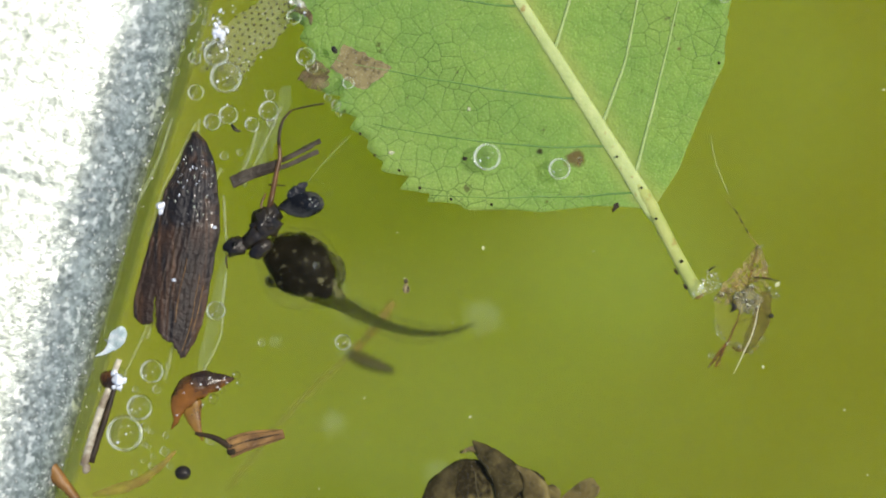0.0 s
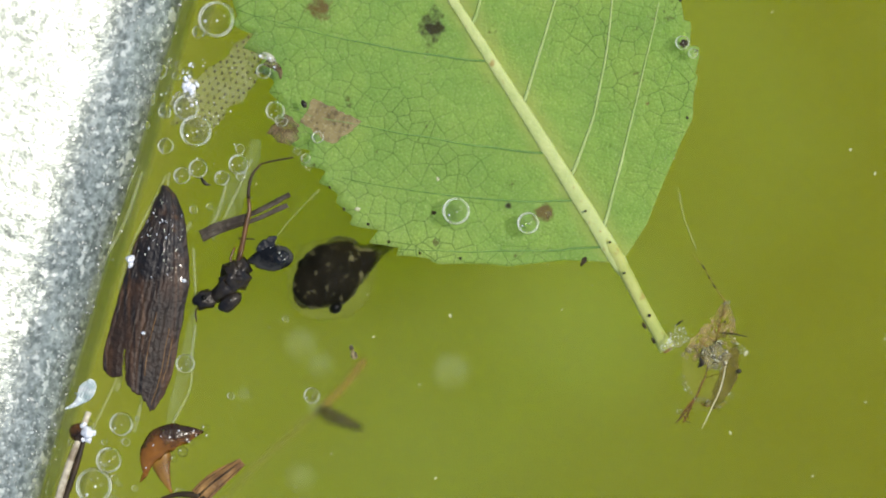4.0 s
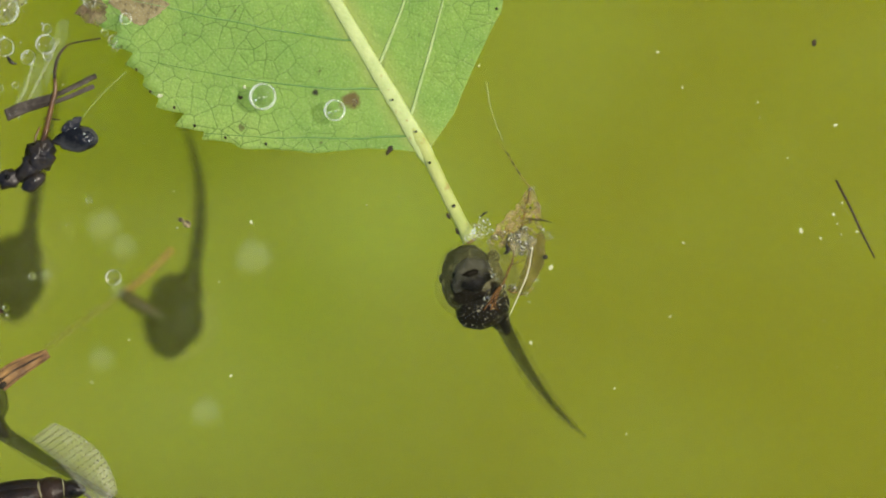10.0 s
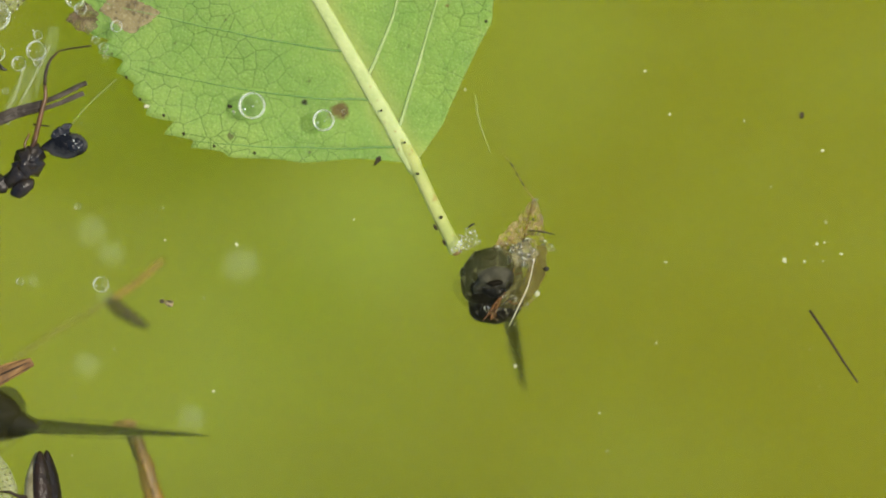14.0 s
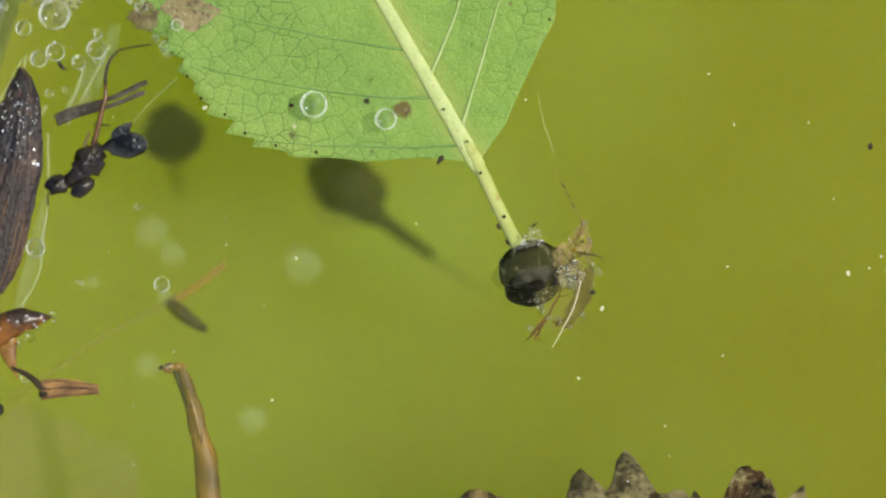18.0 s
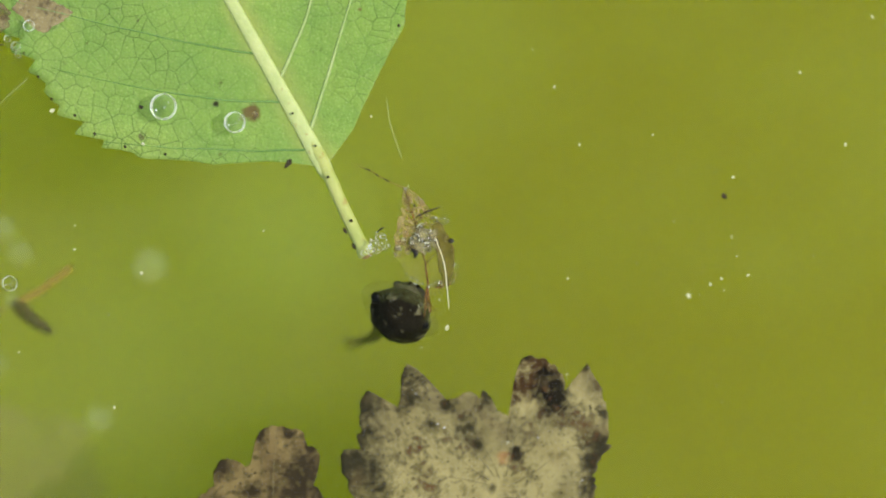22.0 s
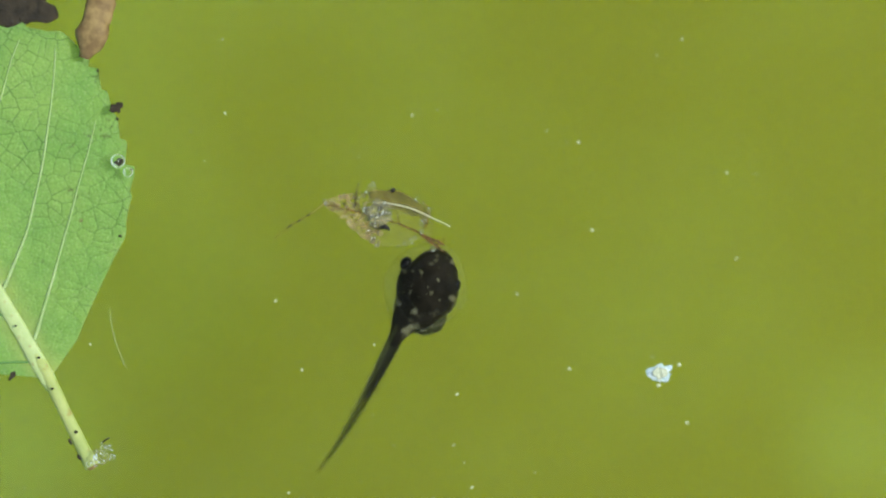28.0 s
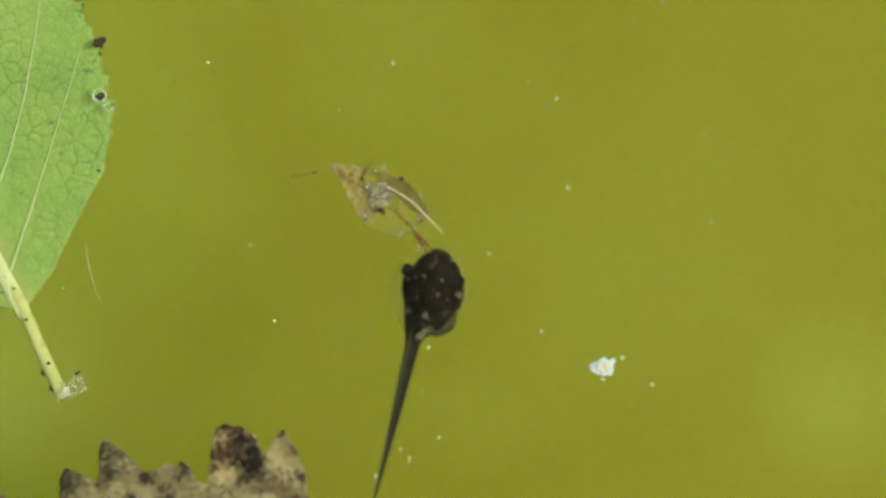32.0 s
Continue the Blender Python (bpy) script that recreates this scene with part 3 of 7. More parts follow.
def bubble_glass(name, share):
    """Air enclosed in water: light bends at the skin and is thrown back towards the rim."""
    m = bpy.data.materials.new(name)
    m.use_nodes = True
    nodes, links = m.node_tree.nodes, m.node_tree.links
    nodes.remove(nodes["Principled BSDF"])
    see, glass, mix = nodes.new("ShaderNodeBsdfTransparent"), nodes.new("ShaderNodeBsdfGlass"), nodes.new("ShaderNodeMixShader")
    see.inputs["Color"].default_value = (0.98, 0.985, 0.96, 1)
    glass.inputs["IOR"].default_value, glass.inputs["Roughness"].default_value = 0.78, 0.06
    mix.inputs["Fac"].default_value = share
    links.new(see.outputs[0], mix.inputs[1])
    links.new(glass.outputs[0], mix.inputs[2])
    links.new(mix.outputs[0], nodes["Material Output"].inputs["Surface"])
    return m


AIR = bubble_glass("bubble_air", 0.42)
FOAM = film_material("small_bubble_film", (0.98, 0.985, 0.95), 0.02, 0.25, 0.15)
# white materials for the highlights painted on bubbles, bark and ant
WHITE_SHINE = mat("painted_white_shine", (0.90, 0.93, 0.78), (0.8, 0.85, 0.65), 900.0, rough=0.15, alpha=0.55, coat=1.0)
SHEEN = mat("painted_bubble_sheen", (0.85, 0.90, 0.75), (0.75, 0.82, 0.62), 900.0, rough=0.2, alpha=0.20)
STRONG_SHINE = mat("painted_strong_shine", (0.92, 0.94, 0.84), (0.8, 0.85, 0.7), 900.0, rough=0.15, alpha=0.7, coat=1.0)
MOTE = mat("pale_mote", (0.72, 0.72, 0.48), (0.55, 0.55, 0.36), 2000.0, rough=0.4, alpha=0.6)
SILVER = mat("silvery_flake", (0.72, 0.78, 0.76), (0.40, 0.52, 0.52), 1500.0, 6.0, rough=0.25, metal=0.15, bump=0.9, bump_scale=2500.0)
SLIME = mat("pale_slime", (0.62, 0.80, 0.58), (0.50, 0.70, 0.40), 300.0, 3.0, rough=0.4, alpha=0.04)
SILK = mat("silk_thread", (0.62, 0.68, 0.40), rough=0.35, alpha=0.14)
FAINT_STEM = mat("faint_tan_stem", (0.36, 0.26, 0.08), (0.30, 0.20, 0.06), 900.0, rough=0.6, alpha=0.20)
SOAKED_STRAW = mat("soaked_orange_straw", (0.42, 0.25, 0.075), (0.26, 0.14, 0.04), 700.0, 5.0, rough=0.5, spec=0.2, patchy=(420.0, 0.30, 0.95))
PALE_FIBRE = mat("white_fibre", (0.78, 0.74, 0.55), (0.6, 0.55, 0.38), 900.0, rough=0.35)
SPOT = mat("brown_spot", (0.055, 0.042, 0.018), (0.03, 0.022, 0.010), 900.0, rough=0.5)
EXUVIA = mat("clear_husk", (0.60, 0.60, 0.44), (0.44, 0.43, 0.28), 700.0, rough=0.3, alpha=0.12, bump=0.3)
PALE_BLUR = mat("pale_submerged_blur", (0.62, 0.80, 0.66), (0.66, 0.70, 0.30), 420.0, 2.0, rough=0.5, alpha=0.07, spec=0.1)
REED_SKIN = mat("brown_reed_skin", (0.28, 0.13, 0.02), (0.08, 0.035, 0.012), 260.0, 6.0, rough=0.5, bump=0.3)
OLIVE_FILM = mat("olive_leaf_membrane", (0.27, 0.215, 0.045), (0.17, 0.130, 0.028), 700.0, 5.0, rough=0.5, spec=0.1, patchy=(500.0, 0.15, 1.0))
CLEAR_FILM = mat("clear_leaf_membrane", (0.36, 0.33, 0.08), (0.28, 0.25, 0.06), 700.0, 5.0, rough=0.4, alpha=0.09, spec=0.2)
WHITE_FILM = mat("white_crumpled_film", (0.80, 0.80, 0.66), (0.55, 0.55, 0.42), 900.0, 6.0, rough=0.3, bump=0.8, patchy=(1500.0, 0.45, 0.75))
BUG_BROWN = mat("dark_brown_wing_case", (0.010, 0.007, 0.005), (0.034, 0.018, 0.009), 420.0, 6.0, (0.45, 0.72), rough=0.34, bump=0.5, spec=0.2)
PALE_CHITIN = mat("cream_chitin", (0.40, 0.37, 0.20), (0.20, 0.17, 0.08), 700.0, 6.0, rough=0.45, spec=0.2)


def rim_material():
    """Dull wet zinc, pitted dark, with pale mineral crust in patches and grains."""
    m = mat("wet_crusted_zinc", (0.14, 0.165, 0.142), (0.44, 0.48, 0.43), 1500.0, 10.0, (0.38, 0.66), rough=0.37, bump=0.22, bump_scale=3800.0, coat=0.6, spec=0.6)
    bsdf = m.node_tree.nodes["Principled BSDF"]
    bsdf.inputs["Coat Roughness"].default_value = 0.30
    bsdf.inputs["Metallic"].default_value = 0.65
    flecked(m, (0.50, 0.55, 0.48), 260.0, 0.50, 0.75, 0.6)
    flecked(m, (0.07, 0.085, 0.07), 2300.0, 0.56, 0.70, 0.7)
    flecked(m, (0.80, 0.82, 0.73), 2000.0, 0.62, 0.68, 0.8)
    flecked(m, (0.74, 0.76, 0.67), 800.0, 0.60, 0.66, 0.85)
    return m


ZINC = rim_material()
GRIT = mat("white_grit", (0.75, 0.76, 0.70), (0.5, 0.52, 0.48), 1500.0, rough=0.25, coat=0.6)
SOIL = mat("bare_soil", (0.16, 0.12, 0.08), (0.09, 0.07, 0.045), 40.0, 8.0, rough=0.9, bump=0.6, bump_scale=80.0)

# ---- building helpers ----
def place(u, v, z=0.0):
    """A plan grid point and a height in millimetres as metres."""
    return Vector(((u - 784) * UNIT, (441 - v) * UNIT, z * 1e-3))


def part(name, bm, material, parent=None, label=""):
    """Links a bmesh, drawn in plan units round its thing's base, as one mesh object."""
    me = bpy.data.meshes.new(name)
    bmesh.ops.scale(bm, vec=(UNIT, UNIT, UNIT), verts=bm.verts)
    bmesh.ops.recalc_face_normals(bm, faces=bm.faces)
    bm.to_mesh(me)
    bm.free()
    me.materials.append(material)
    me.shade_smooth()
    ob = new(name, me)
    if parent:
        ob.parent = parent
    if label:
        tagged(ob, label)
    return ob


def thing(name, m, label, category, group="", kind=""):
    """An empty at a thing's base."""
    ob = new(name)
    ob.empty_display_size = 0.001
    ob.matrix_world = m
    return tagged(ob, label, category, group, kind)


def at(u, v, z=0.0, turn=0.0):
    return Matrix.Translation(place(u, v, z)) @ Matrix.Rotation(radians(turn), 4, "Z")


def tube(points, radii, sides=8, bm=None, flat=1.0, wobble=0.0):
    """A closed tube along points; radii: one number or one a point; flat squeezes it upright."""
    bm = bm or bmesh.new()
    pts = [Vector(p) for p in points]
    rad = list(radii) if isinstance(radii, (list, tuple, np.ndarray)) else [radii] * len(pts)
    rings = []
    for i, p in enumerate(pts):
        d = (pts[min(i + 1, len(pts) - 1)] - pts[max(i - 1, 0)]).normalized()
        side = d.cross(Vector((0, 0, 1)))
        side = side.normalized() if side.length > 1e-4 else Vector((1, 0, 0))
        up = side.cross(d).normalized()
        ring = []
        for k in range(sides):
            a = 2 * math.pi * k / sides
            r = rad[i] * (1 + wobble * noise.noise(Vector((p.x * 0.05, p.y * 0.05, k * 3.1))))
            ring.append(bm.verts.new(p + side * (r * math.cos(a)) + up * (r * math.sin(a) * flat)))
        rings.append(ring)
    for a, b in zip(rings, rings[1:]):
        for k in range(sides):
            bm.faces.new((a[k], a[(k + 1) % sides], b[(k + 1) % sides], b[k]))
    bm.faces.new(rings[0])
    bm.faces.new(rings[-1])
    return bm


def curve_points(ends, n):
    """n points on a smooth curve through a few given ones."""
    c = [Vector(p) for p in ends]
    c = [c[0] * 2 - c[1]] + c + [c[-1] * 2 - c[-2]]
    out = []
    for i in range(n):
        x = i / (n - 1) * (len(c) - 3)
        k = min(int(x), len(c) - 4)
        f = x - k
        a, b, d, e = c[k:k + 4]
        out.append(0.5 * ((2 * b) + (d - a) * f + (2 * a - 5 * b + 4 * d - e) * f * f + (3 * b - a - 3 * d + e) * f ** 3))
    return out


def blob(rx, ry, rz, seg=16, rings=10, rough=0.0, freq=0.03, centre=(0, 0, 0), bm=None, turn=0.0, shape=None, seed=0.0):
    """A rounded body; rough makes it uneven; shape(y, x, z) rescales the unit ball's cross section."""
    bm = bm or bmesh.new()
    m = Matrix.Translation(centre) @ Matrix.Rotation(radians(turn), 4, "Z")
    made = bmesh.ops.create_uvsphere(bm, u_segments=seg, v_segments=rings, radius=1.0)["verts"]
    for v in made:
        c = v.co.copy()
        k = shape(c) if shape else 1.0
        p = Vector((c.x * rx * k, c.y * ry, c.z * rz * k))
        if rough:
            p *= 1 + rough * noise.noise(Vector((p.x * freq + seed, p.y * freq, p.z * freq + seed)))
        v.co = m @ p
    return bm


def dome(r, flat=0.8, seg=16, rings=10, centre=(0, 0, 0)):
    """The upper shell of a bubble."""
    bm = bmesh.new()
    n = max(3, rings // 2)
    c = Vector(centre)
    prev = None
    for i in range(n + 1):
        a = math.pi / 2 * i / n
        if i == n:
            top = bm.verts.new(c + Vector((0, 0, r * flat)))
            for k in range(seg):
                bm.faces.new((prev[k], prev[(k + 1) % seg], top))
            break
        ring = [bm.verts.new(c + Vector((r * math.cos(a) * math.cos(q), r * math.cos(a) * math.sin(q), r * flat * math.sin(a)))) for q in (2 * math.pi * k / seg for k in range(seg))]
        if prev:
            for k in range(seg):
                bm.faces.new((prev[k], prev[(k + 1) % seg], ring[(k + 1) % seg], ring[k]))
        prev = ring
    return bm


def sheet(fn, nu, nv, thick, keep=None):
    """A thin body over a grid: fn(a, b) gives its top for a, b in 0..1; keep(a, b) leaves cells out."""
    bm = bmesh.new()
    top = [[None] * (nv + 1) for _ in range(nu + 1)]
    low = [[None] * (nv + 1) for _ in range(nu + 1)]
    for i in range(nu + 1):
        for j in range(nv + 1):
            p = Vector(fn(i / nu, j / nv))
            top[i][j] = bm.verts.new(p)
            low[i][j] = bm.verts.new(p - Vector((0, 0, thick)))
    cells = {(i, j) for i in range(nu) for j in range(nv) if keep is None or keep((i + 0.5) / nu, (j + 0.5) / nv)}
    for i, j in cells:
        bm.faces.new((top[i][j], top[i + 1][j], top[i + 1][j + 1], top[i][j + 1]))
        bm.faces.new((low[i][j], low[i][j + 1], low[i + 1][j + 1], low[i + 1][j]))
        for di, dj, a, b in ((-1, 0, (i, j), (i, j + 1)), (1, 0, (i + 1, j), (i + 1, j + 1)), (0, -1, (i, j), (i + 1, j)), (0, 1, (i, j + 1), (i + 1, j + 1))):
            if (i + di, j + dj) not in cells:
                bm.faces.new((top[a[0]][a[1]], top[b[0]][b[1]], low[b[0]][b[1]], low[a[0]][a[1]]))
    loose = [v for v in bm.verts if not v.link_faces]
    bmesh.ops.delete(bm, geom=loose, context="VERTS")
    return bm


def disc(radius, thick, rings=8, sides=48, height=None, seed=0.0):
    """A thin body of outline radius(angle); height(x, y) lifts it."""
    def fn(a, b):
        ang = 2 * math.pi * b
        r = radius(ang) * a
        x, y = r * math.cos(ang), r * math.sin(ang)
        return x, y, (height(x, y) if height else 0.0)
    bm = bmesh.new()
    top, low = [], []
    c = fn(0, 0)
    ct, cl = bm.verts.new(c), bm.verts.new((c[0], c[1], c[2] - thick))
    for i in range(1, rings + 1):
        ps = [fn(i / rings, j / sides) for j in range(sides)]
        top.append([bm.verts.new(p) for p in ps])
        low.append([bm.verts.new((p[0], p[1], p[2] - thick)) for p in ps])
    for j in range(sides):
        k = (j + 1) % sides
        bm.faces.new((ct, top[0][j], top[0][k]))
        bm.faces.new((cl, low[0][k], low[0][j]))
        for i in range(rings - 1):
            bm.faces.new((top[i][j], top[i + 1][j], top[i + 1][k], top[i][k]))
            bm.faces.new((low[i][j], low[i][k], low[i + 1][k], low[i + 1][j]))
        bm.faces.new((top[-1][j], low[-1][j], low[-1][k], top[-1][k]))
    return bm


def ragged(r, amount, freq=1.6, stretch=1.0, seed=0.0):
    """An uneven round outline."""
    def radius(a):
        n = noise.noise(Vector((math.cos(a) * freq + seed, math.sin(a) * freq, seed))) + 0.5 * noise.noise(Vector((math.cos(a) * freq * 3, math.sin(a) * freq * 3 + seed, 2.0)))
        e = 1.0 / math.sqrt((math.cos(a) / stretch) ** 2 + math.sin(a) ** 2)
        return max(0.15, 1 + amount * n) * r * e
    return radius

# ---- the tub: water, rim, ground ----
# The rim runs slantwise; its water line passes through (318, 100) and (165, 640) of the plan.
RIM_TURN = 15.9
RIM_BASE = place(236, 380)
rim_dir = Vector((math.sin(radians(RIM_TURN)), math.cos(radians(RIM_TURN)), 0))
rim_out = Vector((-rim_dir.y, rim_dir.x, 0))


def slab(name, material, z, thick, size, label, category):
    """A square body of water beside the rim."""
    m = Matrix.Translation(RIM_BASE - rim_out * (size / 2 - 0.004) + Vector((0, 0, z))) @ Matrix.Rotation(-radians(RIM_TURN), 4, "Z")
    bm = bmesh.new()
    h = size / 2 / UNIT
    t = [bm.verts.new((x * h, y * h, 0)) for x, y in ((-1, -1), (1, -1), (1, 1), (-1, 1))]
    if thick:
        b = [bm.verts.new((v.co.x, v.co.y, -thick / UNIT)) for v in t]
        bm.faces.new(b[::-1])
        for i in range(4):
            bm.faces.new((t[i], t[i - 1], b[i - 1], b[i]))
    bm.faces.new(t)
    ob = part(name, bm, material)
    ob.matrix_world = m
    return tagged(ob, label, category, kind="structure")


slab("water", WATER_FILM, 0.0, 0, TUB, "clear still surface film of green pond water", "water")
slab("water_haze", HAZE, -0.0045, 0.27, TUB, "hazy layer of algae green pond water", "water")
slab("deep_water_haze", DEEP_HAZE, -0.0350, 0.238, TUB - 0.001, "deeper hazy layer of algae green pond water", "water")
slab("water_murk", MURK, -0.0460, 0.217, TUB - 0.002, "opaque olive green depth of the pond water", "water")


def build_rim():
    """The rolled metal edge on the four sides of the tub, gritty and wet."""
    tub = thing("tub", Matrix.Translation(RIM_BASE - rim_out * (TUB / 2)) @ Matrix.Rotation(-radians(RIM_TURN), 4, "Z"),
                "grey galvanised metal tub with a gritty wet rolled rim", "tub", kind="structure")
    radius = 250.0
    half = TUB / 2 / UNIT
    # water line lies where the roll leans 55 degrees
    off = radius * math.sin(radians(55))
    drop = radius * math.cos(radians(55))
    for side in range(4):
        rows = 150 if side == 0 else 24
        span = half + 2 * off
        bm = bmesh.new()
        prev = None
        for i in range(rows + 1):
            f = i / rows * 2 - 1
            y = (abs(f) ** 3) * math.copysign(1, f) * span if side == 0 else f * span
            ring = []
            for k in range(33):
                a = -118 + min(k, 26) / 26 * 173
                flat = 280.0 if a < 9 else 0.0
                a = radians(a)
                r = radius + (3.5 * noise.noise(Vector((y * 0.012, k * 0.5, 3.0))) + 2.2 * noise.noise(Vector((y * 0.05, k * 1.6, 9.0))) if side == 0 else 0)
                ring.append(bm.verts.new((-half - off + r * math.sin(a) - flat, y, -drop + r * math.cos(a) + 0.15 * flat - max(0, k - 26) * 60)))
            if prev:
                for k in range(32):
                    bm.faces.new((prev[k], prev[k + 1], ring[k + 1], ring[k]))
            prev = ring
        ob = part("rim_edge", bm, ZINC, tub, "rolled wet metal edge with mineral specks")
        ob.matrix_basis = Matrix.Rotation(radians(90 * side), 4, "Z")
    # tub wall under the rim
    for side in range(4):
        bm = bmesh.new()
        bmesh.ops.create_cube(bm, size=1.0, matrix=Matrix.Translation((-half - off - 30, 0, -3300)) @ Matrix.Diagonal((60, 2 * half + 2 * off + 120 * (side % 2), 6200, 1)))
        ob = part("tub_wall", bm, ZINC, tub)
        ob.matrix_basis = Matrix.Rotation(radians(90 * side), 4, "Z")
    return tub


TUB_THING = build_rim()


def build_grit():
    """Pale mineral grains stuck to the wet rim in view."""
    rng = random.Random(5)
    bm = bmesh.new()
    radius = 250.0
    off, drop = radius * math.sin(radians(55)), radius * math.cos(radians(55))
    half = TUB / 2 / UNIT
    for _ in range(1900):
        y = rng.uniform(-700, 760)
        a = radians(rng.triangular(-25, 62, 44))
        r = radius + 1.0
        s = rng.choice((0.7, 0.9, 1.2, 1.5, 2.4)) * rng.uniform(0.7, 1.3)
        c = Vector((-half - off + r * math.sin(a), y, -drop + r * math.cos(a)))
        made = bmesh.ops.create_icosphere(bm, subdivisions=1, radius=1.0)["verts"] if s > 3.2 else bmesh.ops.create_cone(bm, segments=5, radius1=1.0, radius2=0.35, depth=1.2, cap_ends=True)["verts"]
        rot = Euler((rng.uniform(0, 3), rng.uniform(0, 3), rng.uniform(0, 3))).to_matrix()
        for v in made:
            v.co = c + rot @ Vector((v.co.x * s, v.co.y * s * rng.uniform(0.8, 1.6), v.co.z * s))
    ob = part("rim_grit", bm, GRIT, TUB_THING, "pale mineral grains stuck on the rim")
    tagged(ob, kind="stuff")


build_grit()

bm = bmesh.new()
h = 40 / UNIT
vs = [bm.verts.new(p) for p in ((-h, -h, 0), (h, -h, 0), (h, h, 0), (-h, h, 0))]
bm.faces.new(vs)
ground = part("ground", bm, SOIL)
ground.location = (0, 0, -0.33)
tagged(ground, "bare brown soil round the tub", "ground", kind="structure")

# ---- the floating green leaf ----
LEAF_BASE = (1155, 368)
LEAF_TURN = 31.9      # degrees by which the midrib leans to the left of +y
LEAF_LONG = 1120.0
RIGHT_S, RIGHT_W = (0, 34, 56, 101, 148, 238, 299, 369, 443, 487, 524, 563, 626, 760, 900, 1120), (6, 78, 106, 169, 242, 311, 328, 344, 350, 352, 331, 284, 274, 240, 150, 2)
LEFT_S, LEFT_W = (0, 20, 57, 98, 126, 165, 237, 321, 404, 478, 571, 740, 860, 980, 1120), (4, 30, 84, 172, 208, 272, 338, 366, 370, 378, 360, 343, 270, 160, 2)


def leaf_half_width(s, side):
    w = np.interp(s, RIGHT_S, RIGHT_W) if side > 0 else np.interp(s, LEFT_S, LEFT_W)
    if s > 110:
        k = (s / 46.0 + (0.3 if side > 0 else 0)) % 1.0
        tooth = (k if k < 0.78 else (1 - k) / 0.22 * 0.78) - 0.4
        w += min(1.0, (s - 110) / 150) * (28 if side < 0 else 14) * tooth * (1 + 0.5 * math.sin(s * 0.031))
        w += 4 * noise.noise(Vector((s * 0.02, side * 5.0, 0)))
    return max(w, 2)


def leaf_top(s, n):
    """Height of the leaf's face: hollow along the rib, gently waved between the side veins."""
    return 9 * abs(n / 350) ** 1.3 + 5 * noise.noise(Vector((s * 0.006, n * 0.006, 4.0))) + 2.0 * noise.noise(Vector((s * 0.03, n * 0.03, 8.0)))


def rib_bend(s):
    return -8 * (max(s, 0) / 661) ** 2


def on_leaf(s, n, lift=0.0):
    return Vector((n + rib_bend(s), s, leaf_top(s, n) + lift))


def build_green_leaf():
    leaf = thing("green_leaf", at(*LEAF_BASE, -1.9, LEAF_TURN), "fresh green serrated leaf floating underside up on the water", "leaf")

    def fn(a, b):
        s = a * LEAF_LONG
        q = b * 2 - 1
        w = leaf_half_width(s, 1 if q > 0 else -1)
        return on_leaf(s, q * w)
    part("blade", sheet(fn, 300, 40, 5.0), LEAF, leaf)
    rib = [Vector((-4, -34, -1))] + [on_leaf(s, -2.5, 1.0) for s in np.linspace(-5, LEAF_LONG - 20, 40)]
    part("midrib", tube(rib, [7.0] + [max(2.0, 15.0 * (1 - i / 41) ** 0.8) for i in range(40)], 14, flat=0.32, wobble=0.12), VEIN, leaf, "pale raised midrib")
    # stalk: leaves the blade and bends a little to the water
    pts = curve_points([on_leaf(70, 0, -3), on_leaf(5, 0, 0), (-5, -60, 4), (-9, -120, 9), (-11, -176, 15)], 22)
    part("stalk", tube(pts, [min(13.0, 9 + i) - 1.6 * math.sin(i / 21 * 3.1) + (1.6 if i > 19 else 0) for i in range(22)], 14, wobble=0.08, flat=0.7), STALK, leaf, "yellow-green leaf stalk with a cut end")
    # side veins: steep ones on one half, wide ones on the other
    for side, starts, mat_ in ((-1, ((34, 0.5, 0.1), (128, 0.57, 0.2), (228, 0.74, 0.15), (425, 0.7, 0.25), (560, 0.75, 0.2), (700, 0.75, 0.1), (840, 0.75, 0.1)), DARK_VEIN), (1, ((62, 0.92, 0.05), (172, 0.65, 0.45), (328, 0.85, 0.0), (498, 0.84, 0.0), (640, 0.8, 0.0), (790, 0.8, 0.0)), SIDE_VEIN)):
        for s0, rise, curl in starts:
            pts, rad = [], []
            for i in range(26):
                f = i / 25
                reach = leaf_half_width(min(s0 + 250, LEAF_LONG - 60), side) * 0.93
                n = side * reach * f
                s = s0 + reach * f * (rise + curl * f) + 5 * noise.noise(Vector((f * 5, s0, side)))
                if s > LEAF_LONG - 30 or abs(n) > leaf_half_width(s, side) - 4:
                    break
                pts.append(on_leaf(s, n, 0.6))
                rad.append((2.0 if side < 0 else 3.8) * (1 - 0.72 * f))
            if len(pts) > 4:
                part("side_vein", tube(pts, rad, 6, flat=0.5), mat_, leaf)
    # blotches of decay: along the rib, across, size, stretch
    for s, n, r, st, turn, m_, lab in ((140, -64, 5, 1.8, 60, BLOTCH, "brown speck"), (36, -54, 4, 3.0, 30, DARK, ""), (690, 105, 88, 1.2, 70, BLOTCH, "large brown decayed hole"),
                                 (655, 80, 40, 1.4, 0, DARK, ""), (640, 230, 34, 2.4, -50, DARK, "black-brown eaten margin"), (600, 298, 26, 2.0, -40, DARK, ""), (250, -235, 4, 1, 0, DARK, "")):
        bm = disc(ragged(r, 0.55, 1.3, st, seed=s * 0.11), 0.8, 5, 40)
        rot = Matrix.Rotation(radians(turn), 4, "Z")
        for v in bm.verts:
            p = rot @ v.co
            v.co = Vector((n + rib_bend(s) + p.x, s + p.y, leaf_top(s + p.y, n + p.x) + 0.9 + p.z))
        part("blotch", bm, m_, leaf, lab)
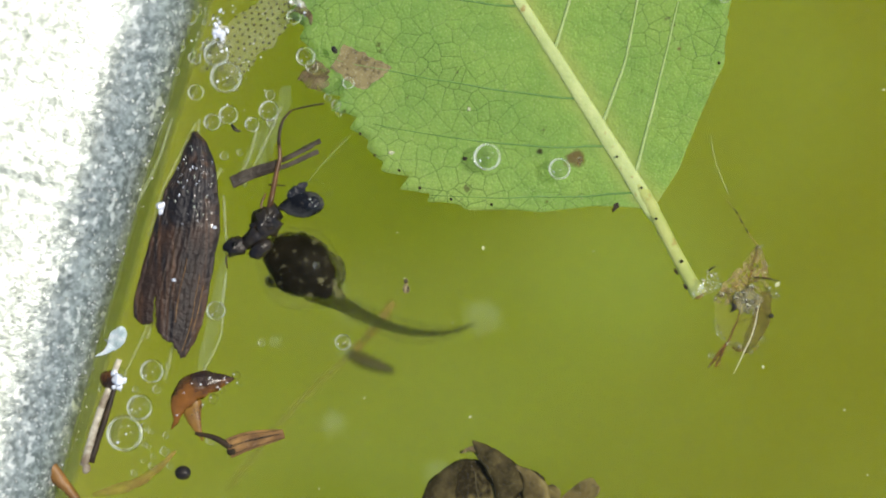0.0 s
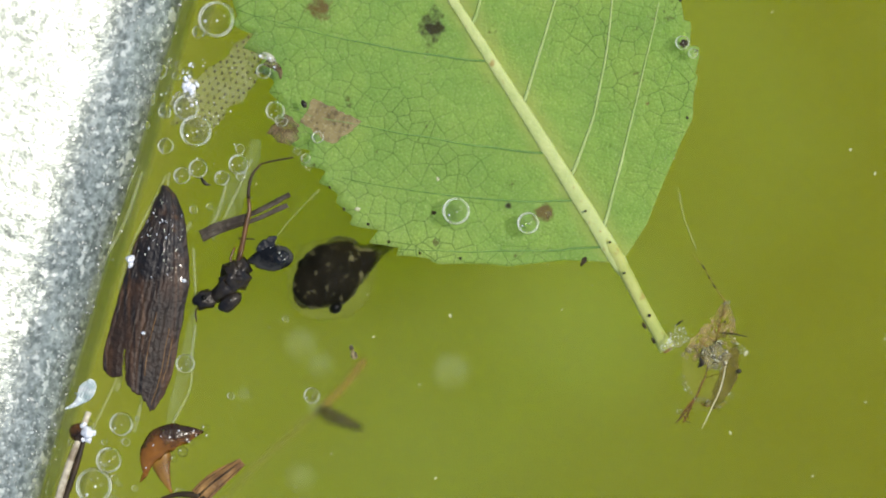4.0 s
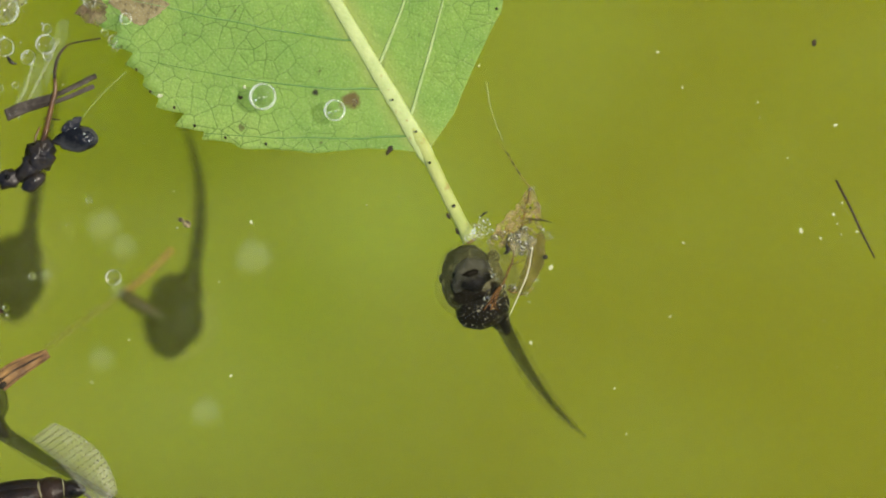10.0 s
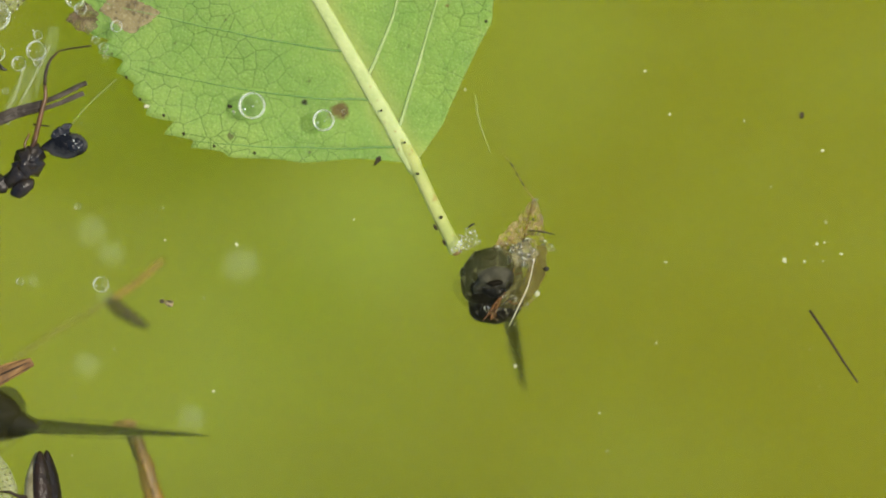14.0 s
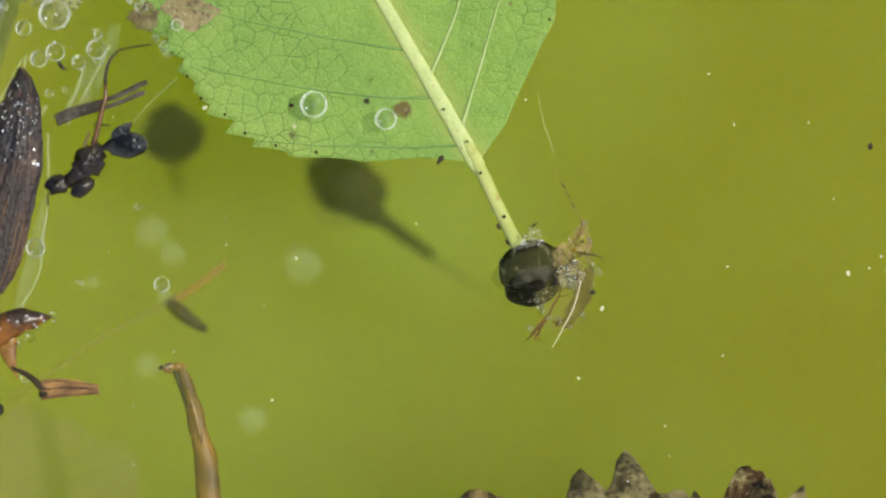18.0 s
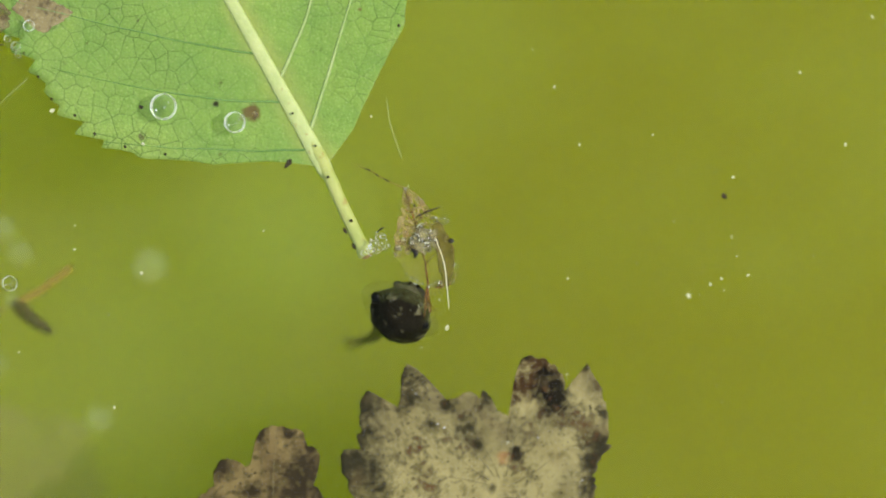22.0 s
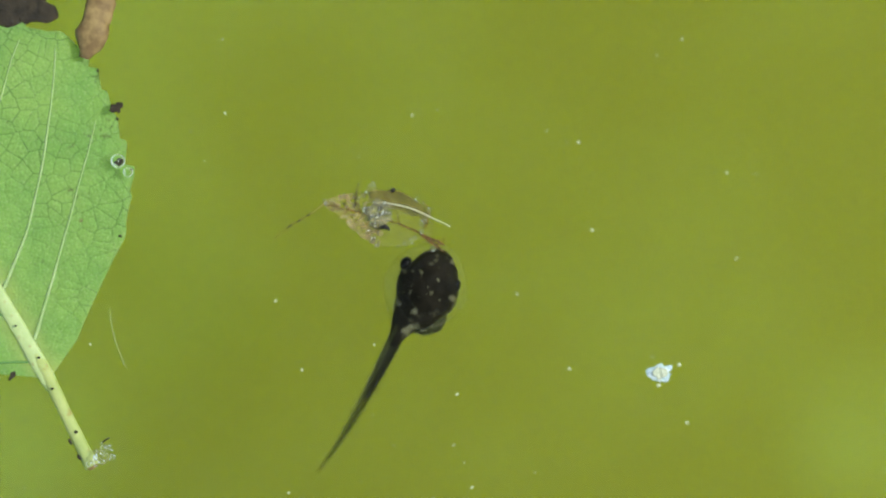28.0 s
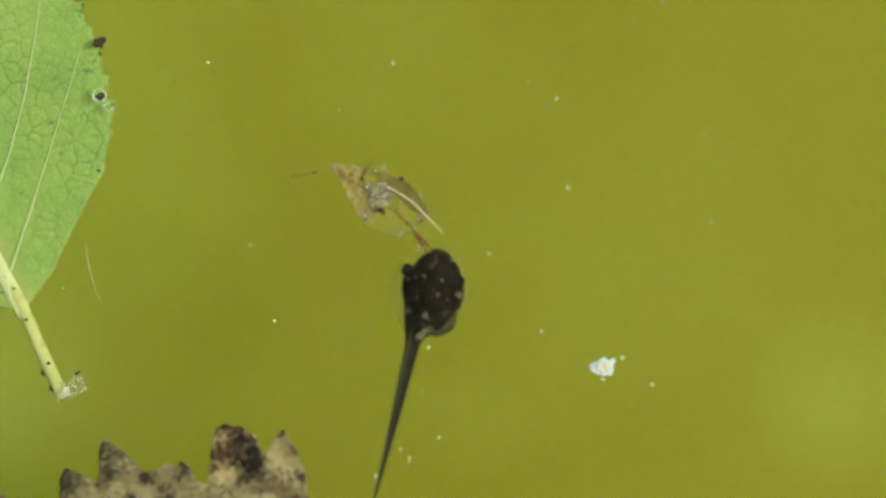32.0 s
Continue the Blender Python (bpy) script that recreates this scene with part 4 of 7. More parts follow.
    # a three-cornered patch bounded by veins
    bm = bmesh.new()
    corners = [Vector(p) for p in ((2, 50), (52, -33), (-17, -39), (-40, 24))]
    grid = []
    for i in range(13):
        for j in range(13):
            a, b = i / 12, j / 12
            p = (corners[0] * (1 - a) + corners[1] * a) * (1 - b) + (corners[3] * (1 - a) + corners[2] * a) * b
            p = p + Vector((6 * noise.noise(Vector((p.x * 0.10, p.y * 0.10, 1))), 6 * noise.noise(Vector((p.x * 0.12, p.y * 0.12, 6)))))
            grid.append(bm.verts.new(on_leaf(488 + p.y, -307 + p.x, 0.9)))
    for i in range(12):
        for j in range(12):
            k = i * 13 + j
            bm.faces.new((grid[k], grid[k + 13], grid[k + 14], grid[k + 1]))
    part("decayed_patch", bm, DECAY, leaf, "brown three-cornered decayed patch")
    # tiny black glands on the tooth tips
    for i, s in enumerate((150, 196, 242, 288, 334, 380, 242, 334, 426, 150)):
        side = -1 if i < 6 else 1
        w = leaf_half_width(s - 8, side) + 5
        part("tooth_gland", blob(2.6, 3.2, 2.5, 8, 6, centre=(side * w + rib_bend(s), s + 6, leaf_top(s, side * w) + 2)), DARK, leaf)
    for y, x, r in ((-108, -6, 3.2), (-118, -24, 3.0), (-150, -24, 3.0), (-20, -4, 2.5), (40, 3, 2.2), (110, -5, 2.2)):
        part("stalk_speck", blob(r, r * (2.2 if x < -9 else 1), 3.0, 8, 6, centre=(x, y, (12 if x > -9 else 4) + 12 * max(0, -y) / 176)), DARK, leaf)
    part("cut_end", blob(10, 5, 8, 16, 10, rough=0.3, freq=0.2, centre=(-11, -176, 15)), TAN_STEM, leaf, "brownish wet cut end")
    return leaf


build_green_leaf()


def build_stalk_foam():
    """Small bubbles and black splinters caught at the stalk's wet end."""
    foam = thing("stalk_foam", at(1240, 508, 0.1), "tiny glistening bubbles caught at the leaf stalk's end", "bubbles")
    rng = random.Random(8)
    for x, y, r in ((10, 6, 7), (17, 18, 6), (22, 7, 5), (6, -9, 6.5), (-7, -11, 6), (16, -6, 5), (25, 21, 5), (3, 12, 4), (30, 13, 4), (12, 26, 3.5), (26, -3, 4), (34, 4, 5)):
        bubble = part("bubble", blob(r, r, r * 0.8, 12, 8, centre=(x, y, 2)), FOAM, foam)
        # bright edges, pale rings and glints paint the light on each bubble
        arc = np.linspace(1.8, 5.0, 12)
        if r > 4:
            part("bright_edge", tube([(x + r * 0.92 * math.cos(q), y + r * 0.92 * math.sin(q), 4) for q in arc], [0.1 + 0.09 * r * math.sin((q - 1.8) / 3.2 * 3.14) for q in arc], 5), WHITE_SHINE, bubble)
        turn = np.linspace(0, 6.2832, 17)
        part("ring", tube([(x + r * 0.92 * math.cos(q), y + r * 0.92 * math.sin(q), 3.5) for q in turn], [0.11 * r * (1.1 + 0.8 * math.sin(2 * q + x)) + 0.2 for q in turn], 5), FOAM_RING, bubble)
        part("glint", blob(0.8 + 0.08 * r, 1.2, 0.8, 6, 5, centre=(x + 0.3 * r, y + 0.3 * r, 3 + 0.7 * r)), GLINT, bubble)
    # white blobs painted as glints on the wet stalk end
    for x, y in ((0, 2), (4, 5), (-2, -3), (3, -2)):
        part("glint", blob(rng.uniform(1.2, 2.4), rng.uniform(1.2, 2.6), 1.2, 8, 6, rough=0.5, freq=0.4, centre=(x, y, 8)), GLINT, foam, "painted wet glint")
    part("splinter", tube([(14, 28, 4), (21, 34, 5), (27, 37, 4)], [1.2, 2.0, 0.8], 6), CHITIN, foam, "tiny black splinter")


build_stalk_foam()

# ---- tadpoles ----
TAIL_STEPS, TAIL_STEP = 9, 36.0


def body_shape(c):
    """Blunt snout, widest at the gills, narrowing to the tail."""
    return 1.0 - 0.20 * max(0.0, -c.y) ** 1.5 + 0.06 * math.cos(c.y * 3.0)


def build_tadpole(label, skin=None):
    """Origin amid the body, snout along +y. Tail in short rigid joints."""
    tad = thing("tadpole", Matrix(), label, "tadpole", group="tadpoles")
    skin = skin or TAD
    bm = blob(54, 76, 42, 32, 24, rough=0.08, freq=0.05, centre=(5, 4, 4), shape=body_shape)
    tube([(-4, -40, 0), (-7, -62, 0), (-9, -80, 0), (-10, -96, 0), (-10, -112, 0)], [34, 27, 19, 13, 8], 18, bm=bm, flat=0.85)
    part("body", bm, skin, tad)
    part("belly", blob(50, 40, 34, 28, 20, rough=0.06, freq=0.05, centre=(8, -36, -14)), BELLY if skin is TAD else skin, tad, "black belly with silvery flecks")
    part("skin", blob(73, 90, 26, 26, 18, rough=0.08, freq=0.025, centre=(0, 4, -4), shape=body_shape), SKIN, tad, "clear outer skin fold")
    for sx in (-1, 1):
        part("eye", blob(11, 13, 11, 14, 10, centre=(sx * 48, 33, 10)) if skin is TAD else blob(8, 9, 8, 10, 8, centre=(sx * 40, 34, 20)), EYE if skin is TAD else skin, tad, "glossy black eye")
    part("mouth", blob(17, 8, 9, 14, 10, centre=(0, 76, -4)), skin, tad)
    throat = part("throat", blob(36, 34, 26, 26, 18, rough=0.35, freq=0.07, centre=(4, 30, -20)), THROAT if skin is TAD else skin, tad, "grey-olive throat")
    part("mouth_slit", blob(15, 6, 5, 14, 8, rough=0.5, freq=0.15, centre=(2, 44, -42), turn=14), skin, throat, "dark almond-shaped mouth slit")
    joints = []
    for i in range(TAIL_STEPS):
        f0, f1 = i / TAIL_STEPS, (i + 1) / TAIL_STEPS
        w0, w1 = 13 * (1 - f0) ** 1.0 + 1.5, 13 * (1 - f1) ** 1.0 + 1.5
        long = TAIL_STEP
        pts = [(0, 16, 0), (0, 8, 0), (0, 0, 0), (0, -long * 0.5, 0), (0, -long, 0), (0, -long - 7, 0), (0, -long - 14, 0)]
        seg = part("tail_joint", tube(pts, [w0 * 0.3, w0 * 0.85, w0, (w0 + w1) / 2, w1, w1 * 0.85, w1 * 0.3], 14, flat=0.9), TAIL, tad)
        bm = bmesh.new()
        h0, h1 = 34 * math.sin(math.pi * (0.12 + 0.88 * f0) ** 0.8) + 3, 34 * math.sin(math.pi * min(0.999, (0.12 + 0.88 * f1)) ** 0.8) + 2
        lean = 0.45
        vs = [bm.verts.new(p) for p in ((-h0 * lean, 2, h0), (h0 * lean, 2, -h0), (h1 * lean, -long, -h1), (-h1 * lean, -long, h1))]
        up = [bm.verts.new(v.co + Vector((2.0, 0, 0))) for v in vs]
        bm.faces.new(vs)
        bm.faces.new(up[::-1])
        for k in range(4):
            bm.faces.new((vs[k], vs[k - 1], up[k - 1], up[k]))
        part("fin", bm, FIN, seg, "clear tail fin")
        joints.append(seg)
    return tad, joints


MAIN_TAD, MAIN_TAIL = build_tadpole("black-brown tadpole with gold flecks swimming at the surface")
DIVER, DIVER_TAIL = build_tadpole("dark tadpole diving in the hazy green water", DEEP_TAD)
SHY, SHY_TAIL = build_tadpole("dark blurred tadpole deep in the green water", DEEP_TAD)
EDGE, EDGE_TAIL = build_tadpole("dark tadpole with a long straight tail under the floating debris", DEEP_TAD)


def key_tadpole(tad, joints, rows):
    """rows: seconds, plan place, depth (mm), heading, pitch, whole bend and droop of the tail, roll (degrees)."""
    poses, tails = [], [[] for _ in joints]
    for t, u, v, z, heading, pitch, bend, droop, *roll in rows:
        roll = roll[0] if roll else 0
        poses.append((t, Matrix.Translation(place(u, v, z)) @ pose(0, 0, 0, 0, 0, heading - 90) @ pose(0, 0, 0, pitch, 0, 0) @ pose(0, 0, 0, 0, roll, 0)))
        m = Matrix.Translation((-10 * UNIT, -70 * UNIT, 0)) @ pose(0, 0, 0, 0, -roll, 0)
        m = m @ pose(0, 0, 0, droop * 0.6, 0, 0)
        for i in range(len(joints)):
            m = m @ pose(0, 0, 0, droop * 0.6 / len(joints), 0, bend / len(joints) * (0.4 + 1.2 * i / len(joints)))
            tails[i].append((t, m.copy()))
            m = m @ Matrix.Translation((0, -TAIL_STEP * UNIT, 0))
    walk(tad, poses)
    for joint, path in zip(joints, tails):
        walk(joint, path)

# ---- floating debris beside the rim ----
def build_bark():
    """A pointed flake of dark bark, one edge straight, split and broken at its lower end, fibres along it."""
    chip = thing("bark_chip", at(318, 425, 0.15), "pointed flake of dark wet bark floating by the rim", "bark")
    down = (0, 17, 51, 71, 105, 153, 173, 234, 301, 345, 400)

    def fn(a, b):
        v = a * (np.interp(b, (0, 0.1, 0.27, 0.31, 0.45, 0.62, 0.82, 0.92, 1), (328, 342, 340, 348, 368, 376, 402, 398, 372)) + 5 * noise.noise(Vector((b * 16, 3, 1))) * (a > 0.9))
        left = np.interp(v, down, (21, 14, -1, -10, -28, -42, -48, -66, -83, -82, -66)) + 2.2 * noise.noise(Vector((a * 16, 1, 0)))
        right = np.interp(v, down, (30, 46, 60, 64, 67, 71, 71, 60, 48, 38, 16)) + 1.6 * noise.noise(Vector((a * 13, 7, 0)))
        q = b * 2 - 1
        groove = 2.0 * noise.noise(Vector((b * 20, a * 1.4, 0))) + 1.3 * noise.noise(Vector((b * 55, a * 3, 5))) + (1.6 * noise.noise(Vector((b * 9, a * 26, 2))) if a < 0.42 else 0)
        return left + (right - left) * b, 192 - v, 15 * (1 - q * q) + groove + 6 * math.sin(a * 2.2)
    part("flake", sheet(fn, 110, 60, 9.0, keep=lambda a, b: not (a > 0.80 and 0.275 < b < 0.275 + (a - 0.80) * 0.36)), BARK, chip)
    rng = random.Random(2)
    for i in range(9):
        b = 0.34 + 0.07 * i
        pts = [Vector(fn(a, min(0.97, b + 0.012 * math.sin(a * 9 + i)))) + Vector((0, 0, 0.6)) for a in np.linspace(0.45 + rng.uniform(0, 0.25), rng.uniform(0.8, 0.97), 18)]
        part("fibre", tube(pts, 0.7, 5), ORANGE_WOOD if i in (4, 7, 8) else DARK_LEG, chip)
    # water beads in white paint the glitter of the wet upper bark
    for i in range(48):
        a = rng.triangular(0.04, 0.46, 0.2)
        b = rng.uniform(0.02, max(0.1, 0.98 - 1.5 * max(0.0, a - 0.22)))
        p = Vector(fn(a, b))
        part("water_bead", blob(rng.uniform(0.4, 1.3), rng.uniform(0.6, 3.6), 0.8, 8, 6, centre=(p.x, p.y, p.z + 0.8), turn=rng.uniform(-60, 60)), GLINT if i % 2 else WHITE_SHINE, chip)
    for a, b, r in ((0.40, 0.02, 9), (0.425, 0.06, 6), (0.385, 0.05, 5), (0.71, 0.50, 4), (0.43, 0.93, 4)):
        p = Vector(fn(a, b))
        part("water_bead", blob(r, r * 0.8, 3, 10, 8, rough=0.7, freq=0.3, centre=(p.x, p.y, p.z + 1)), GLINT, chip, "wet bead painted white as a glint")


def build_fork_twig():
    twig = thing("forked_splinter", at(488, 292, 0.25, 22), "grey-brown splinter of wood split into two prongs", "twig")
    def fn(a, b):
        return -85 + a * 175, (b - 0.5) * (22 - 4 * a) + 2 * math.sin(a * 8) + (a > 0.55) * (b - 0.5) * 16 * (a - 0.55), 5 + 3 * noise.noise(Vector((a * 3, b * 14, 1))) + 5 * math.sin(b * 3.1)
    part("splinter", sheet(fn, 50, 16, 8, keep=lambda a, b: not (a > 0.52 and abs(b - 0.47) < 0.06 + 0.16 * (a - 0.5)) and not (a > 0.94 and b < 0.45)), GREY_WOOD, twig)
    for x in (-80, -68, -60):
        part("water_bead", dome(4, 0.8, 10, 6, centre=(x, -3 + 0.1 * x % 5, 10)), BUBBLE, twig)


def build_ant():
    """A drowned winged ant lying on its side."""
    ant = thing("drowned_ant", at(462, 405, 0.3), "drowned black ant with red-brown legs lying on the water", "insect")
    part("abdomen", blob(25, 42, 16, 26, 20, rough=0.12, freq=0.07, centre=(70, 42, 4), turn=-82, shape=lambda c: 1 - 0.75 * max(0.0, -c.y) ** 1.3), WET_GREY, ant, "grey glossy abdomen")
    part("abdomen_tip", blob(15, 17, 13, 18, 12, rough=0.4, freq=0.1, centre=(88, 42, 10), turn=-62), BLUE_CHITIN, ant)
    part("waist", tube([(20, 32, 0), (36, 37, 2), (52, 40, 3)], [7, 4, 9], 10), CHITIN, ant)
    part("thorax", blob(25, 31, 22, 18, 12, rough=0.6, freq=0.10, centre=(6, 8, 2), turn=-35), CHITIN, ant)
    part("thorax_hump", blob(17, 22, 15, 14, 10, rough=0.6, freq=0.11, centre=(16, 22, 6), turn=-20), CHITIN, ant)
    part("side_plate", blob(14, 24, 12, 14, 10, rough=0.2, freq=0.08, centre=(0, -36, 6), turn=-50), CHITIN, ant)
    part("head", blob(17, 22, 13, 16, 10, rough=0.5, freq=0.11, centre=(-44, -32, 2), turn=-70), CHITIN, ant)
    part("neck", tube([(-30, -28, 0), (-14, -16, 2), (-4, -6, 2)], [13, 15, 20], 12), CHITIN, ant)
    part("eye", blob(5, 6, 4, 10, 8, centre=(-47, -28, 14)), EYE, ant)
    part("wing", disc(ragged(10, 0.35, 1.2, 2.2, 3.0), 2.5, 5, 32, height=lambda x, y: 14 + 0.1 * y), BLUE_CHITIN, ant, "folded dark wing").matrix_basis = Matrix.Translation((66 * UNIT, 68 * UNIT, 0)) @ Matrix.Rotation(radians(38), 4, "Z")
    leg = curve_points([(14, 34, 6), (22, 70, 10), (30, 110, 12), (34, 128, 12), (32, 160, 10), (38, 190, 8), (54, 210, 6)], 24)
    part("hind_leg", tube(leg[:15], [5.5 - 0.16 * i for i in range(15)], 8), LEG, ant)
    part("hind_shin", tube(leg[14:], [3.4 - 0.17 * i for i in range(10)], 8), DARK_LEG, ant)
    part("hind_foot", tube(curve_points([(54, 210, 6), (78, 216, 5), (112, 222, 4)], 10), 1.6, 6), DARK_LEG, ant)
    part("spur", tube([(14, 78, 10), (44, 76, 10)], [2, 1.2], 6), DARK_LEG, ant)
    part("leg", tube(curve_points([(8, 30, 8), (18, 48, 12), (24, 66, 10)], 8), [4, 3.5, 3, 3, 2.8, 2.5, 2, 1.8], 7), LEG, ant)
    part("leg", tube(curve_points([(12, 28, 6), (0, 40, 8), (8, 62, 6)], 8), 2.2, 6), LEG, ant)
    part("leg", tube(curve_points([(-14, -6, 10), (-6, 6, 18), (20, 0, 16)], 8), 2.0, 6), DARK_LEG, ant)
    part("antenna", tube(curve_points([(-52, -40, 4), (-62, -52, 2), (-60, -70, 0)], 8), 1.5, 6), DARK_LEG, ant)
    # highlights on the wet ant, painted as small white dots
    for x, y, r in ((88, 52, 1.6), (97, 40, 1.3), (91, 47, 0.9), (72, 62, 1.0), (14, 20, 0.9), (-2, 4, 0.8), (2, -32, 0.9)):
        part("wet_glint", blob(r, r, 1.4, 8, 6, centre=(x, y, 24)), STRONG_SHINE, ant, "painted wet glint")
    for x, y, r in ((120, 62, 8), (108, 80, 6), (98, 84, 5), (112, 26, 6), (100, 12, 6), (-70, -44, 7), (-22, -50, 6)):
        part("clinging_bubble", dome(r, 0.8, 14, 10, centre=(x, y, 3)), BUBBLE, ant)


def build_amber_husk():
    husk = thing("amber_husk", at(352, 715, 0.2, 0), "curled amber-brown insect husk", "husk")
    pts = curve_points([(-42, -38, 2), (-34, 0, 10), (-8, 30, 12), (30, 40, 8), (62, 44, 4)], 22)
    part("shell", tube(pts, [1.5 + 22 * math.sin(math.pi * (0.02 + 0.96 * i / 21)) ** 1.2 for i in range(22)], 16, flat=0.45, wobble=0.3), AMBER, husk)
    part("spur", tube(curve_points([(-18, 6, 0), (-8, -30, 0), (6, -66, -2)], 12), [22, 21, 19, 17, 15, 13, 11, 9, 7, 5, 3, 1.5], 12, flat=0.3, wobble=0.2), PALE_AMBER, husk, "clear orange spur")
    part("horn", tube(curve_points([(-40, -30, 4), (-50, -46, 2)], 6), [6, 5, 4, 3, 2, 1], 8), AMBER, husk)
    for x, y, r in ((66, 50, 8), (52, 36, 5), (40, 24, 6), (26, 8, 10), (10, -4, 7), (70, 36, 5)):
        part("clinging_bubble", blob(r, r, r * 0.8, 14, 10, centre=(x, y, 8)), AIR, husk)
        # glint painted as a white dot on the bubble
        part("wet_glint", blob(1.0 + 0.12 * r, 1.4, 1.0, 8, 6, centre=(x - 0.4 * r, y + 0.3 * r, 9 + 0.7 * r)), GLINT, husk, "painted wet glint")
    # more white dots paint glints along the shell
    for x, y in ((-26, 20), (-12, 36), (4, 34), (20, 46), (34, 30), (-38, -20), (46, 46)):
        part("wet_glint", blob(1.2, 2.2, 0.9, 8, 6, centre=(x, y, 21), turn=-50), GLINT, husk, "painted wet glint")


def build_orange_twig():
    """Its narrow end is the pivot round which it swings."""
    twig = thing("orange_twig", at(406, 794, 0.2, 16), "short orange-brown wood splinter with a thin dark stem", "twig")
    def fn(a, b):
        return a * 102 - 2, (b - 0.5) * (36 - 20 * a * a) + 3 * math.sin(a * 4), 5 + 4 * noise.noise(Vector((a * 3, b * 15, 3))) + 6 * math.sin(b * 3.1)
    part("wood", sheet(fn, 36, 18, 9), ORANGE_WOOD, twig)
    for b, w in ((0.12, 0.7), (0.5, 1.0), (0.56, 0.6), (0.86, 0.7)):
        part("groove", tube([Vector(fn(a, b + 0.02 * math.sin(a * 9))) + Vector((0, 0, 0.3)) for a in np.linspace(0.05, 0.92, 14)], w, 5), DARK_LEG, twig)
    part("stem", tube(curve_points([(4, 0, 6), (-22, 26, 4), (-52, 42, 2)], 12), [7 - 0.35 * i for i in range(12)], 8), DARK_LEG, twig)
    part("knot", blob(9, 8, 8, 10, 8, rough=0.2, freq=0.2, centre=(2, -6, 6)), DARK, twig)
    return twig


def build_straw():
    straw = thing("pale_straw", at(174, 735, 0.2, -17), "pale split straw with a dark side", "straw")
    part("light_half", tube(curve_points([(0, -95, 4), (0, 0, 8), (6, 105, 4)], 16), [8 - 0.2 * i for i in range(16)], 10, flat=0.6, wobble=0.2), PALE_WOOD, straw)
    part("dark_half", tube(curve_points([(10, -85, 2), (12, 0, 5), (12, 60, 3)], 14), [7 - 0.2 * i for i in range(14)], 8, flat=0.6, wobble=0.3), DARK_LEG, straw, "dark split side")
    part("seed_coat", blob(22, 17, 14, 16, 10, rough=0.2, freq=0.1, centre=(4, 66, 8)), AMBER, straw, "glossy red-brown seed coat")
    # white beads paint the bright sparkle on the seed coat
    for x, y, r in ((15, 70, 11), (22, 58, 6), (6, 80, 6), (27, 72, 5), (12, 55, 4)):
        part("glint_bead", blob(r, r, r * 0.7, 12, 8, rough=0.6, freq=0.3, centre=(x, y, 19)), GLINT, straw, "wet bead painted white as a glint")
    part("tip", blob(8, 10, 7, 10, 8, centre=(6, -98, 4), rough=0.2, freq=0.1), PALE_WOOD, straw)


def build_silver_flake():
    """A pale butterfly scale-like flake beside the rim."""
    fl = thing("silvery_scale", at(206, 600, 0.15, -28), "small pale silvery blue scale on the water", "scale")
    part("plate", disc(ragged(24, 0.25, 1.0, 0.62, 1.0), 2.0, 6, 36, height=lambda x, y: 3 + 2 * noise.noise(Vector((x * 0.12, y * 0.12, 0)))), SILVER, fl)
    part("tail", tube(curve_points([(-2, -16, 3), (-8, -32, 3), (-20, -46, 2)], 8), [9, 8, 6.5, 5, 4, 3, 2, 1], 8, flat=0.3), SILVER, fl)
    for i in range(5):
        part("ridge", tube([(-10 + 5 * i, -14, 4.5), (-9 + 5 * i, 16, 5.5)], 0.9, 5), SILVER, fl)


def build_husk_sheet():
    """A clear cast skin with rows of dark dots."""
    ex = thing("cast_skin", at(432, 57, -2.0, -38), "clear cast insect skin dotted with dark spots", "cast skin")
    def fn(a, b):
        return (b - 0.5) * (105 - 30 * a) * (1 + 0.25 * noise.noise(Vector((a * 6, 2 if b > 0.5 else 6, 1)))) + 34 * a * a, -110 + a * 250 + 16 * noise.noise(Vector((b * 5, 3, a))), 10 * math.sin(b * 3.1) + 3 * noise.noise(Vector((a * 4, b * 3, 2)))
    whole = lambda a, b: min(a, 1 - a, b, 1 - b) > 0.07 + 0.11 * noise.noise(Vector((a * 7, b * 7, 4)))
    part("skin_sheet", sheet(fn, 44, 26, 2.0, keep=whole), EXUVIA, ex)
    me = None
    for i in range(17):
        for j in range(8):
            if not whole((i + 0.6) / 18, (j + 0.7) / 8.6):
                continue
            p = Vector(fn((i + 0.6 + 0.2 * (j % 2)) / 18, (j + 0.7) / 8.6)) + Vector((2.6 * noise.noise(Vector((i * 1.7, j * 2.3, 1))), 2.6 * noise.noise(Vector((i * 1.3, j * 1.9, 7))), 0))
            if me is None:
                first = part("dot", blob(2.1, 2.7, 1.5, 6, 4), SPOT, ex)
                first.location, me = p * UNIT, first.data
            else:
                dot = new("dot", me)
                dot.parent, dot.location = ex, p * UNIT
    part("claw", tube([(52, 70, 8), (66, 84, 6), (76, 104, 4)], [4, 3, 1], 6), CHITIN, ex)


